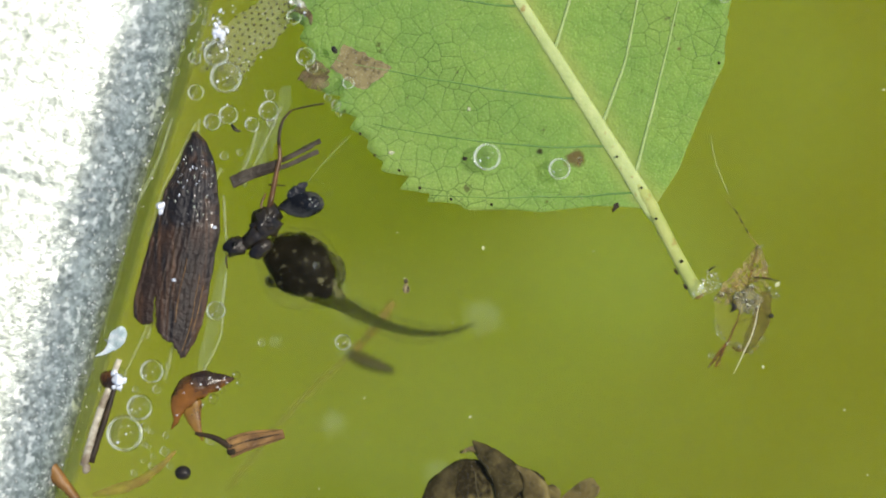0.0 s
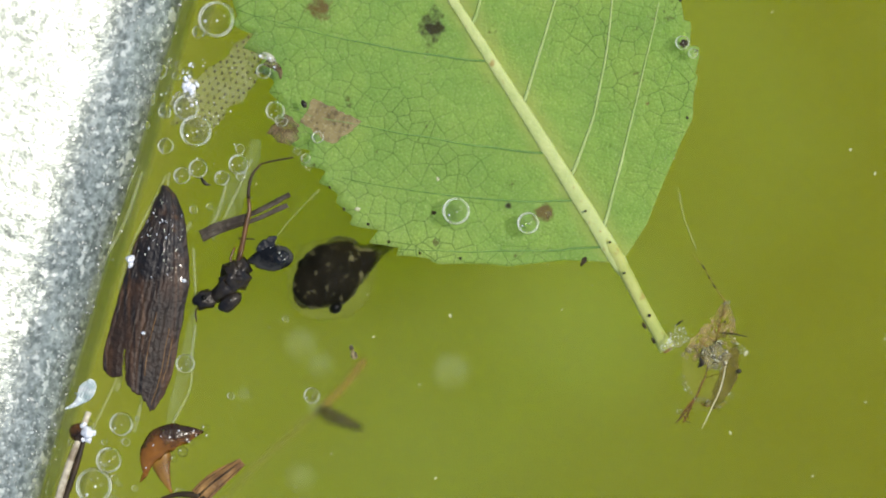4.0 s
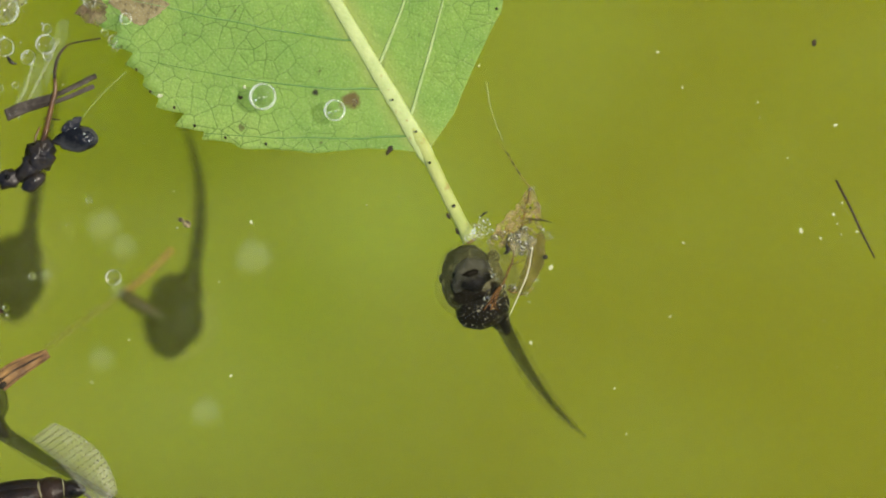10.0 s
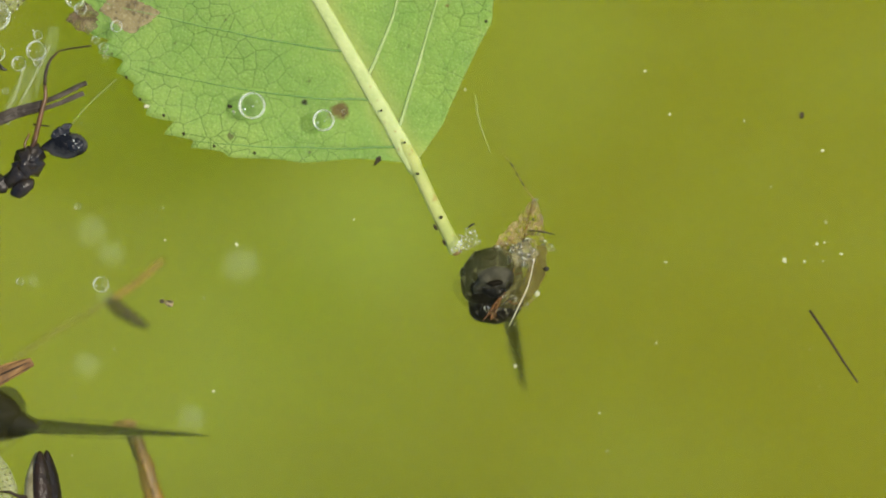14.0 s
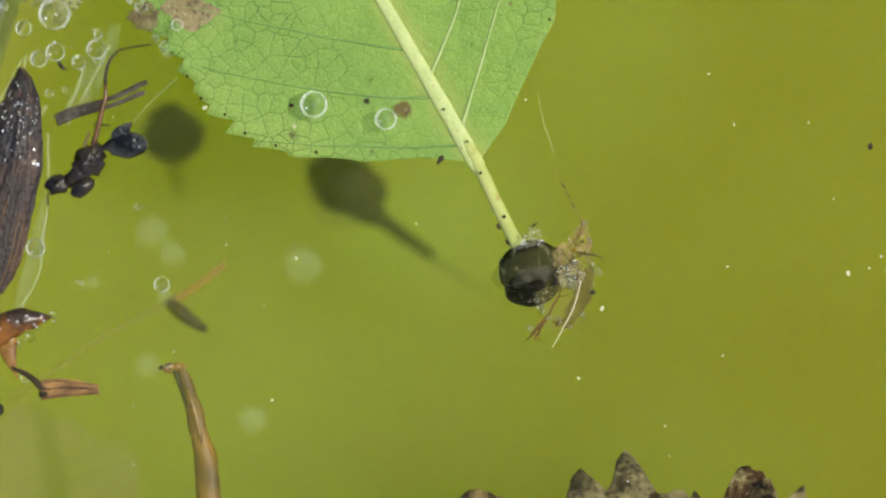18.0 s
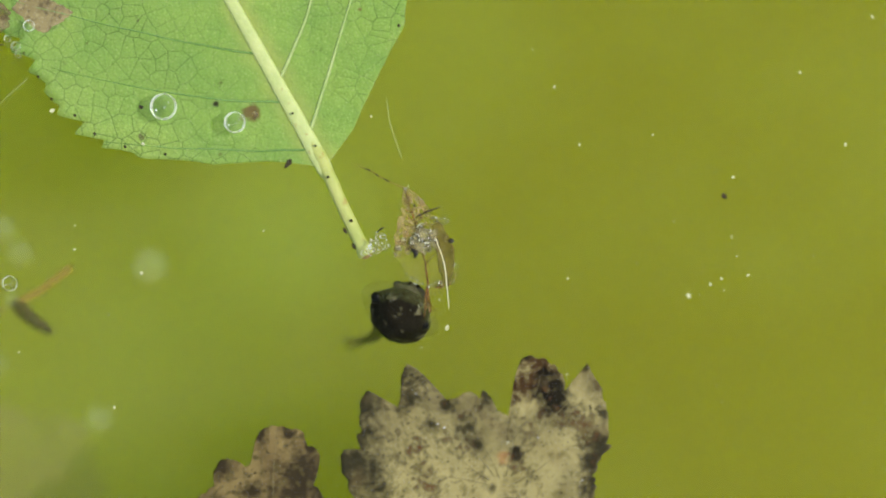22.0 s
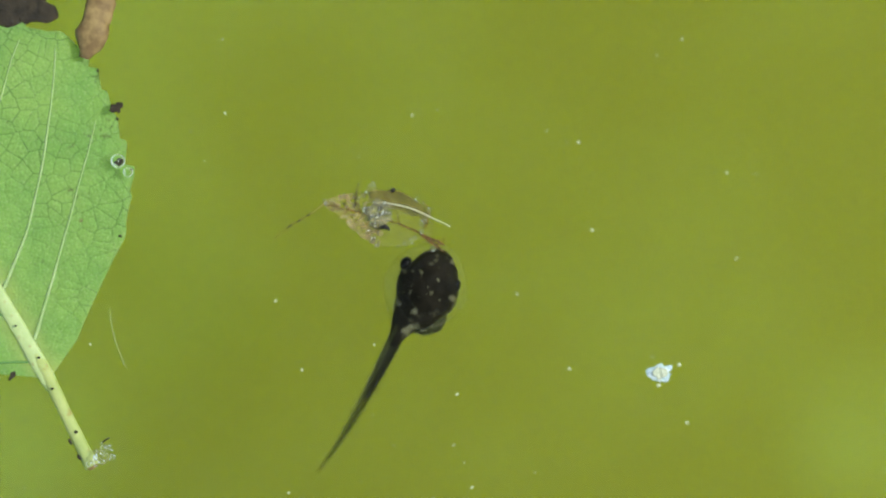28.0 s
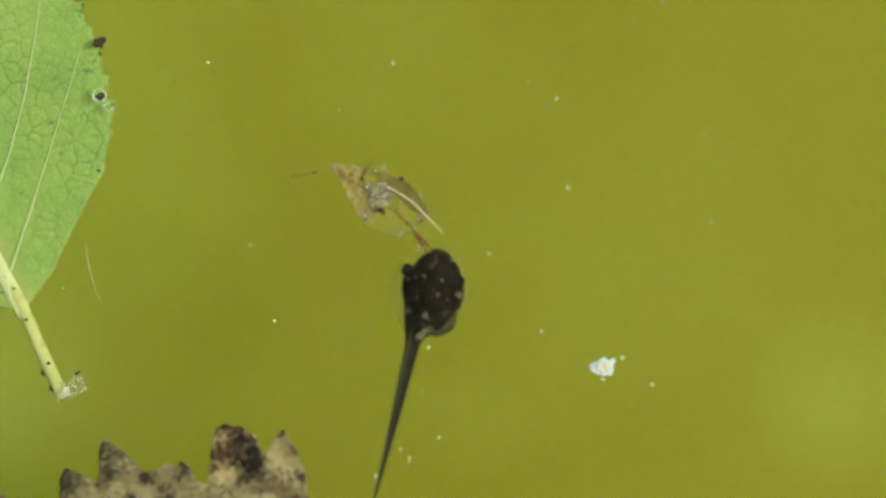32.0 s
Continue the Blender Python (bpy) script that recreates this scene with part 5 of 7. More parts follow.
def build_wing_scrap():
    sc = thing("dotted_wing_case", at(440, 965, -0.4, 20), "pale clear dotted wing scrap under the surface", "wing")
    def fn(a, b):
        return (b - 0.5) * 64 * (0.75 + 0.3 * math.sin(2.6 * a + 0.4)) + 26 * math.sin(a * 2.6 + 0.6), -96 + a * 170, 8 * math.sin(b * 3.1)
    part("membrane", sheet(fn, 30, 14, 2.0), EXUVIA, sc)
    me = None
    for i in range(16):
        for j in range(8):
            p = Vector(fn((i + 0.5) / 16, (j + 0.5) / 8))
            if me is None:
                first = part("dot", blob(2.4, 1.2, 1.0, 6, 4), SPOT, sc)
                first.location, me = p * UNIT, first.data
            else:
                dot = new("dot", me)
                dot.parent, dot.location = sc, p * UNIT
    return sc


def simple(name, u, v, z, turn, bm, material, label, category, group=""):
    ob = part(name, bm, material)
    ob.matrix_world = at(u, v, z, turn)
    return tagged(ob, label, category, group)


def build_glare_cluster():
    """Glare beside the cast skin, modelled as a white film with dazzling blobs."""
    scrap = thing("wet_scrap", at(388, 58, 0.2), "dazzling glare modelled as a white film and bright blobs", "scrap")
    rng = random.Random(15)
    part("film", disc(ragged(22, 0.6, 1.6, 0.6, 3.0), 1.2, 6, 40, height=lambda x, y: 4 + 4 * noise.noise(Vector((x * 0.1, y * 0.1, 1)))), WHITE_FILM, scrap)
    for i in range(26):
        x, y = rng.gauss(0, 7), rng.gauss(0, 20)
        r = rng.choice((1.4, 2.0, 2.8, 3.6)) * (1.8 if abs(y) < 8 else 1)
        part("drop", blob(r, r * rng.uniform(0.8, 1.8), r * 0.7, 9, 7, rough=0.5, freq=0.4, centre=(x, y, 9), turn=rng.uniform(-40, 40)), GLINT, scrap, "glint painted as a bright drop")
    # tiny white glints scattered to brighten the foam along the rim
    for i in range(46):
        u, v = rng.gauss(6, 42), rng.gauss(-40, 75)
        if u < -60 - 0.28 * v:
            continue
        part("drop", blob(rng.uniform(0.8, 1.9), rng.uniform(0.8, 2.4), 0.9, 7, 5, rough=0.5, freq=0.5, centre=(u, v, 3)), GLINT, scrap, "glint painted as a bright drop")
    curl = thing("pale_curl", at(526, 18, 0.2, -20), "pale curled scrap at the leaf's edge", "scrap")
    for k, (dx, dy) in enumerate(((0, 0), (14, -10))):
        part("fold", tube(curve_points([(-20 + dx, 8 + dy, 2), (-6 + dx, 14 + dy, 6), (10 + dx, 8 + dy, 6), (18 + dx, -6 + dy, 2)], 14), [2, 4, 6, 7, 7, 6.5, 6, 6, 5.5, 5, 4.5, 4, 3, 1.5], 9, flat=0.5, wobble=0.4), WHITE_FILM if k == 0 else BLOTCH, curl)
    # glints on the curl, painted as white dots
    for x, y, r in ((-16, 10, 3), (2, 12, 2.4), (14, 0, 2.2)):
        part("drop", blob(r, r, r * 0.7, 9, 7, centre=(x, y, 9)), GLINT, curl, "glint painted as a bright drop")
    # pale slime ribbons under the film
    for u, v, pts, w in ((505, 150, [(0, 0, 0), (-8, -40, 0), (-30, -90, 0), (-44, -150, 0)], 17), (462, 210, [(0, 0, 0), (-20, -60, 0), (-52, -120, 0)], 9), (392, 455, [(0, 0, 0), (-6, -70, 0), (-30, -160, 0), (-44, -240, 0)], 12)):
        ribbon = curve_points(pts, 20)
        def fn(a, b):
            p = ribbon[min(19, int(a * 19.01))]
            return p.x + (b - 0.5) * 2 * w * (0.5 + 0.5 * math.sin(a * 3.1)) * (1 + 0.4 * noise.noise(Vector((a * 5, b * 2, u * 0.1)))), p.y, 3 * noise.noise(Vector((a * 6, b * 3, 2)))
        simple("slime_ribbon", u, v, -1.5, 0, sheet(fn, 19, 6, 1.0), SLIME, "pale bluish slime ribbon under the surface film", "slime", "surface threads")


build_bark()
build_fork_twig()
build_ant()
build_amber_husk()
ORANGE_TWIG = build_orange_twig()
build_straw()
build_silver_flake()
build_husk_sheet()
WING_SCRAP = build_wing_scrap()
build_glare_cluster()


# single crumbs and scraps
simple("round_seed", 323, 838, 0.2, 0, blob(15, 13, 12, 16, 12, rough=0.06, freq=0.1), CHITIN, "small round black seed on the water", "seed")
simple("twig_scrap", 95, 850, 0.2, -30, tube(curve_points([(-45, 30, 4), (0, 8, 6), (60, -14, 4)], 12), [12, 13, 14, 14, 13, 12, 12, 11, 10, 9, 8, 6], 9, wobble=0.4), REED_SKIN, "red-brown stem scrap against the rim", "twig")
simple("straw_scrap", 240, 845, 0.1, 18, tube(curve_points([(-84, -6, 2), (-20, -12, 4), (30, -2, 4), (82, 22, 2)], 16), [3, 6, 8, 9, 10, 10, 9, 10, 9, 8, 8, 7, 6, 5, 4, 2], 8, wobble=0.5), SOAKED_STRAW, "pale brown stem scrap lying in the film", "straw")
simple("brown_fleck", 560, 135, 0.1, 20, disc(ragged(22, 0.5, 1.5, 1.5, 4.0), 3, 4, 30), BLOTCH, "brown fleck caught at the leaf edge", "fleck")
for u, v, r in ((1260, -119, 9), (1267, -21, 7)):
    simple("brown_fleck", u, v, 0.1, 40, disc(ragged(r, 0.6, 1.6, 1.4, r), 4, 4, 26), DARK, "dark brown crumb at the leaf edge", "fleck")
simple("small_fly", 592, 88, 0.3, 30, blob(5, 8, 5, 10, 8), CHITIN, "tiny black seed on the leaf", "seed")
simple("black_hook", 417, 228, 0.1, 0, tube(curve_points([(-8, 8, 2), (0, -2, 3), (9, -4, 2)], 8), [2.5, 3, 3.5, 3.5, 3, 2.5, 2, 1.5], 6), CHITIN, "tiny black hooked scrap", "scrap")
DRY_HUSK = simple("dry_husk", 1280, -280, -0.2, -35, tube(curve_points([(0, -75, 0), (0, 0, 6), (6, 90, 2)], 14), [10, 16, 22, 27, 30, 30, 28, 26, 24, 20, 17, 14, 10, 6], 12, flat=0.5, wobble=0.5), TAN_STEM, "dry striped brown seed husk on the water", "husk")
seed = blob(6.5, 7.5, 5, 12, 9, rough=0.5, freq=0.2, centre=(0, -6, 0))
seed = blob(4, 5.5, 4, 10, 8, rough=0.6, freq=0.2, centre=(1, 7, 0), bm=seed)
PALE_SEED = simple("drifting_seed", 718, 506, -0.6, 10, seed, SEED_COAT, "small pale brown speckled seed adrift", "seed")


def build_submerged_seed():
    s = thing("submerged_stem", at(655, 650, -18.0, -14), "blurred dark seed on a submerged pale stem", "stem")
    part("seed_pod", tube(curve_points([(-46, 8, 0), (0, 0, 4), (46, -4, 0)], 14), [5, 9, 12, 13, 14, 14, 13, 13, 12, 11, 10, 9, 7, 4], 10), DARK_LEG, s)
    part("thin_stem", tube(curve_points([(-40, 6, 0), (-10, 60, 0), (14, 120, 0)], 10), 7.0, 9), RUSTY_STEM, s, "rust-red part of the stem")
    part("thin_stem", tube(curve_points([(-44, 0, 0), (-120, -120, -10), (-200, -290, -20)], 14), 5.0, 9), FAINT_STEM, s)
    part("bubble", blob(16, 16, 13, 14, 10, centre=(-50, 12, 8)), PALE_BLUR, s)
    return s


SUNK_STEM = build_submerged_seed()

# pale round discs added for the out-of-focus bright spots in the deeper water
for u, v, r, z in ((842, 570, 34, -26.0), (600, 560, 24, -26.0), (560, 520, 30, -28.0), (760, 862, 26, -28.0), (468, 612, 12, -16.0), (560, 770, 24, -30.0)):
    simple("deep_bubble", u, v, z, 0, blob(r, r, r * 0.4, 20, 10), PALE_BLUR, "pale disc for a blurred bright spot in the green water", "bubble", "deep bubbles")

# ---- bubbles at the surface: place and radius ----
ON_LEAF_BUBBLES = ((863, 278, 25, 0.35), (991, 299, 20, 0.3), (617, 147, 11, 0.3), (1264, -22, 13, 0.2), (1283, -3, 9, 0.2))
SURFACE_BUBBLES = ((400, 136, 30), (383, 95, 24), (346, 163, 15), (344, 102, 12), (375, 216, 16), (404, 203, 18), (446, 220, 14), (476, 196, 19), (480, 216, 9), (478, 168, 9),
                   (396, 276, 8), (424, 270, 6), (541, 100, 18), (552, 118, 12), (520, 30, 14), (436, -62, 34), (404, -40, 12), (335, 30, 14), (318, 72, 9), (310, 126, 8),
                   (382, 550, 18), (268, 658, 22), (246, 722, 24), (220, 768, 34), (208, 664, 14), (255, 756, 8), (290, 800, 9), (268, 826, 7), (292, 772, 6), (236, 838, 6),
                   (607, 606, 15), (463, 607, 7), (372, 780, 9), (276, 690, 8), (238, 690, 6), (262, 792, 5), (300, 826, 6), (180, 690, 7), (560, 470, 6), (595, 185, 9), (600, 200, 6), (580, 172, 7))


def build_bubbles():
    first = {}
    rng = random.Random(11)

    def add(u, v, r, z, label):
        kind = "leaf" if z > 0.12 else "water"
        if kind not in first:
            b = thing("air_bubble", at(u, v, z), label, "bubble", "surface bubbles")
            part("film", blob(100, 100, 72, 28, 18), AIR, b)
            # rim light, sheen and glints modelled in white, strongest away from the sun
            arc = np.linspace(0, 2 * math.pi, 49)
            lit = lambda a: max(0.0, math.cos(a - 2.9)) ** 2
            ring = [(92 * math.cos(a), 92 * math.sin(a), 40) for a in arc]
            part("foot_ring", tube(ring, [(1.6 if kind == "leaf" else 0.4) + (4.0 if kind == "leaf" else 3.6) * lit(a) + 2.2 * max(0.0, math.cos(a + 0.5)) ** 4 for a in arc], 6), STRONG_SHINE if kind == "leaf" else WHITE_SHINE, b, "rim light painted as a bright ring")
            part("inner_sheen", tube([(84 * math.cos(a), 84 * math.sin(a), 46) for a in arc], [2.0 + 9 * lit(a) + 5 * max(0.0, math.cos(a + 0.5)) ** 2 for a in arc], 6), SHEEN, b, "soft pale sheen painted inside the rim")
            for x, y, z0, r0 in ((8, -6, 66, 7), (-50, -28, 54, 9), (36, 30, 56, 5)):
                part("glint", blob(r0, r0, 4, 8, 6, centre=(x, y, z0)), GLINT, b, "glint painted as a white dot")
            first[kind] = b
            b.scale = (r / 100,) * 3
        else:
            b = copy_thing(first[kind], at(u, v, z, rng.uniform(-28, 28)))
            b.scale = (r / 100,) * 3
            tagged(b, label)
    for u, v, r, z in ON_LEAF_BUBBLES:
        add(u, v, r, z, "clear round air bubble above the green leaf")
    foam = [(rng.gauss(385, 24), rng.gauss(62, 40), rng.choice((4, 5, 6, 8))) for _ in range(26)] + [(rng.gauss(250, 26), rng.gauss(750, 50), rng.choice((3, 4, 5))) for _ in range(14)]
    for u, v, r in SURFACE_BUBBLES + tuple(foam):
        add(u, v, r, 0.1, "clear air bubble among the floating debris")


build_bubbles()

# slimy threads and silk between rim and leaf
for i, pts in enumerate((((395, 345), (400, 440), (398, 470)), ((330, 250), (290, 330), (262, 420)), ((620, 240), (575, 285), (545, 322)), ((500, 185), (470, 250), (430, 330)), ((372, 300), (350, 250), (352, 210)),
                         ((400, 480), (392, 540), (388, 600), (340, 690)), ((1258, 240), (1268, 290), (1290, 345)), ((455, 225), (440, 280), (412, 330)))):
    simple("slime_thread", *pts[0], -0.1, 0, tube(curve_points([(p[0] - pts[0][0], pts[0][1] - p[1], 0) for p in pts], 14), 1.0 if i in (2, 6) else 2.8, 6), SILK, "pale slimy thread in the surface film", "thread", "surface threads")

rng = random.Random(31)
for i in range(16):
    u0, v0 = rng.uniform(250, 400), rng.uniform(120, 560)
    length = rng.uniform(60, 190)
    pts = [(0, 0, 0), (-length * 0.22 + rng.uniform(-8, 8), -length * 0.5, 0), (-length * 0.38 + rng.uniform(-10, 14), -length, 0)]
    simple("slime_thread", u0, v0, -0.3, 0, tube(curve_points(pts, 10), rng.uniform(1.5, 4.5), 5), SILK, "pale slimy thread in the surface film", "thread", "surface threads")

# ---- drifting things ----
# lobes round the stalk's joint: bearing, reach, width before and after it, bluntness
DEAD_LOBES = ((78, 242, 20, 9, 5), (57.5, 270, 40, 1.8, 1), (23, 208, 3, 3, 2), (103, 181, 8, 4, 1.2), (115, 186, 10, 10, 4), (128.4, 286, 5, 17, 1.3), (145.3, 302, 2, 18, 2), (160.6, 283, 4, 7, 1.2), (167.3, 300, 2.5, 22, 1.3),
              (205, 300, 8, 9, 1.2), (232, 370, 9, 10, 1.2), (262, 400, 9, 10, 1.2), (292, 390, 9, 10, 1.2), (318, 300, 8, 9, 1.2))


def lobed(lobes, bases, rough):
    def radius(a):
        d = math.degrees(a)
        base = np.interp((d + 90) % 360, *bases)
        r = base
        for mid, reach, *form in lobes:
            x = (d - mid + 180) % 360 - 180
            before, after, power = form if len(form) == 3 else (form[0], form[0], form[1] if len(form) == 2 else 1.25)
            x = abs(x) / (before if x < 0 else after)
            if x < 1:
                r = max(r, base + (reach - base) * (1 - x ** power))
        return r + rough * (noise.noise(Vector((math.cos(a) * 14, math.sin(a) * 14, lobes[0][1]))) + 0.6 * noise.noise(Vector((math.cos(a) * 40, math.sin(a) * 40, lobes[0][1]))))
    return radius


def build_dead_leaf(name, lobes, base, skin, label, veins, centre, seed, wet=()):
    leaf = thing(name, Matrix(), label, "dead leaf")
    rad = lobed(lobes, base, 3 if name == "curled_dead_leaf" else 6)
    cx, cy = centre
    hill = lambda x, y: (24 if name == "curled_dead_leaf" else 9) * noise.noise(Vector((x * 0.006 + seed, y * 0.006, seed))) + 4 * noise.noise(Vector((x * 0.03, y * 0.03 + seed, 1)))
    bm = disc(rad, 5.0, 34, 420, height=lambda x, y: hill(x + cx, y + cy))
    bmesh.ops.translate(bm, vec=(cx, cy, 0), verts=bm.verts)
    part("blade", bm, skin, leaf)
    for ang, far, w in veins:
        a = radians(ang)
        pts = []
        for f in np.linspace(0.10, far, 18):
            r = rad(a) * f
            b = a + 0.06 * math.sin(f * 5 + ang)
            x, y = cx + r * math.cos(b), cy + r * math.sin(b)
            pts.append(Vector((x, y, hill(x, y) + 0.5)))
        part("vein", tube(pts, [0.20 * w * (1 - 0.7 * i / 18) for i in range(18)], 6, flat=0.6), DEAD_VEIN, leaf)
    # glints of the wet blade, shaped as white specks
    for x, y in wet:
        part("wet_glint", blob(1.9, 1.4, 1.0, 8, 6, rough=0.8, freq=0.5, centre=(x, y, hill(x, y) + 0.8)), GLINT, leaf, "painted wet glint")
    return leaf


BIG_DEAD = build_dead_leaf("dead_leaf", DEAD_LOBES, ((0, 30, 50, 72, 100, 110, 123, 147, 176, 196, 217, 236, 258, 279, 320, 360), (365, 330, 240, 160, 166, 180, 192, 197, 128, 158, 197, 236, 258, 255, 330, 365)), DEAD_LEAF_SKIN, "grey-tan dead leaf with pointed lobes and black stains", ((130, 0.9, 4), (146, 0.85, 3), (112, 0.8, 3), (76, 0.86, 4), (57, 0.9, 4), (30, 0.8, 3), (168, 0.8, 3), (262, 0.95, 6), (230, 0.8, 4), (300, 0.8, 4)),
                           (60, 150), 3.0, ((-60, 265), (-100, 318), (120, 243), (200, 169), (-48, 258)))
LOBED_DEAD = build_dead_leaf("lobed_dead_leaf", ((80, 284, 13, 5), (88, 276, 5, 2), (68, 264, 8, 3), (105, 227, 9, 3), (139, 210, 9, 3), (43, 206, 8, 2), (30, 180, 15, 3), (175, 190, 14), (0, 170, 20), (-90, 190, 50)), ((0, 120, 149, 182, 205, 220, 235, 260, 360), (158, 180, 202, 214, 186, 182, 194, 165, 158)), DEAD_LEAF_DARK, "brown dead leaf with rounded lobes and dark stains",
                             ((79, 0.9, 4), (109, 0.85, 3), (140, 0.8, 3), (32, 0.8, 3)), (0, 0), 7.0)
CURLED_DEAD = build_dead_leaf("curled_dead_leaf", ((101, 210, 16, 3), (88, 196, 9, 3), (64, 200, 13, 3), (49, 196, 7, 3), (37, 250, 7, 4), (140, 180, 12, 3)), ((0, 360), (166, 166)), CURLED_SKIN, "dark curled dead leaf with black pointed tips",
                              ((92, 0.9, 4), (60, 0.8, 3), (125, 0.8, 3)), (0, 0), 11.0)
part("curled_tip", tube(curve_points([(52, 140, 4), (30, 186, 12), (0, 222, 18), (-16, 240, 16)], 14), [34, 33, 31, 29, 27, 24, 21, 18, 15, 12, 9, 7, 4, 2], 12, flat=0.35, wobble=0.3), CURLED_TIP, CURLED_DEAD, "black pointed tip")
part("curled_lobe", tube(curve_points([(92, 100, 2), (90, 136, 10), (78, 170, 16), (58, 190, 14)], 12), [26, 26, 25, 24, 22, 20, 17, 14, 11, 8, 5, 2], 12, flat=0.35, wobble=0.35), CURLED_BROWN, CURLED_DEAD, "tan-brown curled lobe")
part("curled_lobe", tube(curve_points([(-84, 100, 2), (-78, 146, 12), (-60, 182, 18), (-34, 204, 14)], 12), [32, 32, 31, 30, 28, 25, 22, 18, 14, 10, 7, 3], 12, flat=0.4, wobble=0.35), CURLED_TIP, CURLED_DEAD, "black curled lobe")
part("curled_tip", tube(curve_points([(4, 200, 8), (-14, 224, 16), (-40, 220, 14)], 10), [7, 7, 7, 7, 6, 6, 5, 4, 3, 2], 8, flat=0.6), BLOTCH, CURLED_DEAD)


def build_skeleton_leaf():
    """A small rotted leaf: lace of veins on one side, a clear olive film on the other, foam between. Tip along +y."""
    leaf = thing("leaf_skeleton", Matrix(), "small tan half-rotted leaf skeleton with tiny bubbles", "leaf skeleton")
    rng = random.Random(4)
    rows = (-112, -95, -60, -24, 10, 41, 79, 112)
    rib_x = lambda y: np.interp(y, rows, (-32, -27, -15, -5, 0, 5, 9, 13))
    left_x = lambda y: np.interp(y, (-66, -50, -30, 0, 14, 46, 76, 100, 113), (-16, -34, -45, -50, -50, -32, -11, 3, 12)) + 4 * noise.noise(Vector((y * 0.09, 1, 2))) + 2.5 * noise.noise(Vector((y * 0.35, 4, 2)))
    right_x = lambda y: np.interp(y, (-100, -89, -66, -36, -8, 31, 70, 93, 113), (-10, 12, 32, 48, 54, 47, 38, 30, 15)) + 3 * noise.noise(Vector((y * 0.07, 8, 2))) + 1.5 * noise.noise(Vector((y * 0.3, 6, 2)))
    crumple = lambda x, y: 5 * noise.noise(Vector((x * 0.045, y * 0.045, 5))) + 2.2 * noise.noise(Vector((x * 0.13, y * 0.13, 1)))

    def lace(a, b):
        y = -66 + a * 179
        x = left_x(y) * (1 - b) + rib_x(y) * b
        return x, y, crumple(x, y)

    def film(a, b):
        y = -90 + a * 203
        x = rib_x(y) * (1 - b) + right_x(y) * b
        return x, y, crumple(x, y) + 7 * b * b
    torn = lambda a, b, k: noise.noise(Vector((a * 9, b * 5, k))) + 0.5 * noise.noise(Vector((a * 24, b * 14, k)))
    part("tissue", sheet(lace, 70, 26, 1.2, keep=lambda a, b: a > 0.40 and torn(a, b, 2.2) > -0.20 - 0.25 * b + 0.5 * max(0, 0.62 - a)), SKELETON, leaf, "pinkish-tan rotted leaf tissue")
    part("tip_tissue", sheet(film, 70, 22, 1.2, keep=lambda a, b: a > 0.66 + 0.05 * b and torn(a, b, 4.0) > -0.25), SKELETON, leaf, "pinkish-tan rotted leaf tissue")
    part("clear_pane", sheet(lace, 60, 20, 0.8, keep=lambda a, b: a < 0.5), CLEAR_FILM, leaf, "clear film where the tissue has rotted away")
    part("membrane", sheet(film, 70, 22, 0.9, keep=lambda a, b: 0.02 < a < 0.72 and torn(a, b, 7.0) > -0.7), CLEAR_FILM, leaf, "olive translucent half of the leaf")
    part("membrane_edge", sheet(lambda a, b: film(a, 0.42 + 0.58 * b), 70, 16, 1.2, keep=lambda a, b: 0.05 < a < 0.60 and b > 0.55 - 1.6 * a * (0.66 - a) / 0.11 * 0.5 + 0.5 * torn(a, b, 9.0)), OLIVE_FILM, leaf, "brown folded edge")
    rib = [Vector((rib_x(y) + 1.5 * noise.noise(Vector((y * 0.06, 3, 1))), y, crumple(rib_x(y), y) + 1)) for y in np.linspace(-112, 112, 34)]
    part("rib", tube(rib, [2.4 - 1.7 * i / 33 + 0.5 * noise.noise(Vector((i * 0.4, 1, 1))) for i in range(34)], 7, wobble=0.4), SKELETON_VEIN, leaf)
    # round cells left between the fine ribs towards the tip
    cells = []
    for _ in range(700):
        y = rng.uniform(-2, 108)
        x = rng.uniform(left_x(y) + 3, right_x(y) - 3)
        r = rng.uniform(3.5, 7.0) * (1.15 - 0.004 * y)
        if all((x - p) ** 2 + (y - q) ** 2 > (r + k) ** 2 * 0.92 for p, q, k in cells) and len(cells) < 90:
            cells.append((x, y, r))
    for x, y, r in cells:
        part("cell", blob(r, r * 0.95, 2.2, 10, 6, rough=0.15, freq=0.2, centre=(x, y, crumple(x, y) + 1)), SKELETON_CELL, leaf)
    # side ribs, broken off short of the margin
    for a0 in (0.50, 0.58, 0.66, 0.74, 0.82, 0.90):
        far = 0.45 + 0.4 * rng.random()
        pts = [Vector(lace(min(1.0, a0 + 0.06 * f + 0.03 * f * f), 1 - far * f)) + Vector((2.0 * noise.noise(Vector((f * 6, a0 * 20, 1))), 2.0 * noise.noise(Vector((f * 6, a0 * 20, 5))), 1)) for f in np.linspace(0, 1, 9)]
        part("side_rib", tube(pts, [1.0 - 0.09 * i for i in range(9)], 6), SKELETON_VEIN, leaf)
    for a0 in (0.30, 0.56, 0.66, 0.76, 0.86):
        far = 0.45 + 0.4 * rng.random()
        pts = [Vector(film(min(1.0, a0 + 0.09 * f), far * f)) + Vector((2.0 * noise.noise(Vector((f * 5, a0 * 20, 6))), 0, 1)) for f in np.linspace(0, 1, 9)]
        part("side_rib", tube(pts, [1.0 - 0.09 * i for i in range(9)], 6), SKELETON_VEIN, leaf)
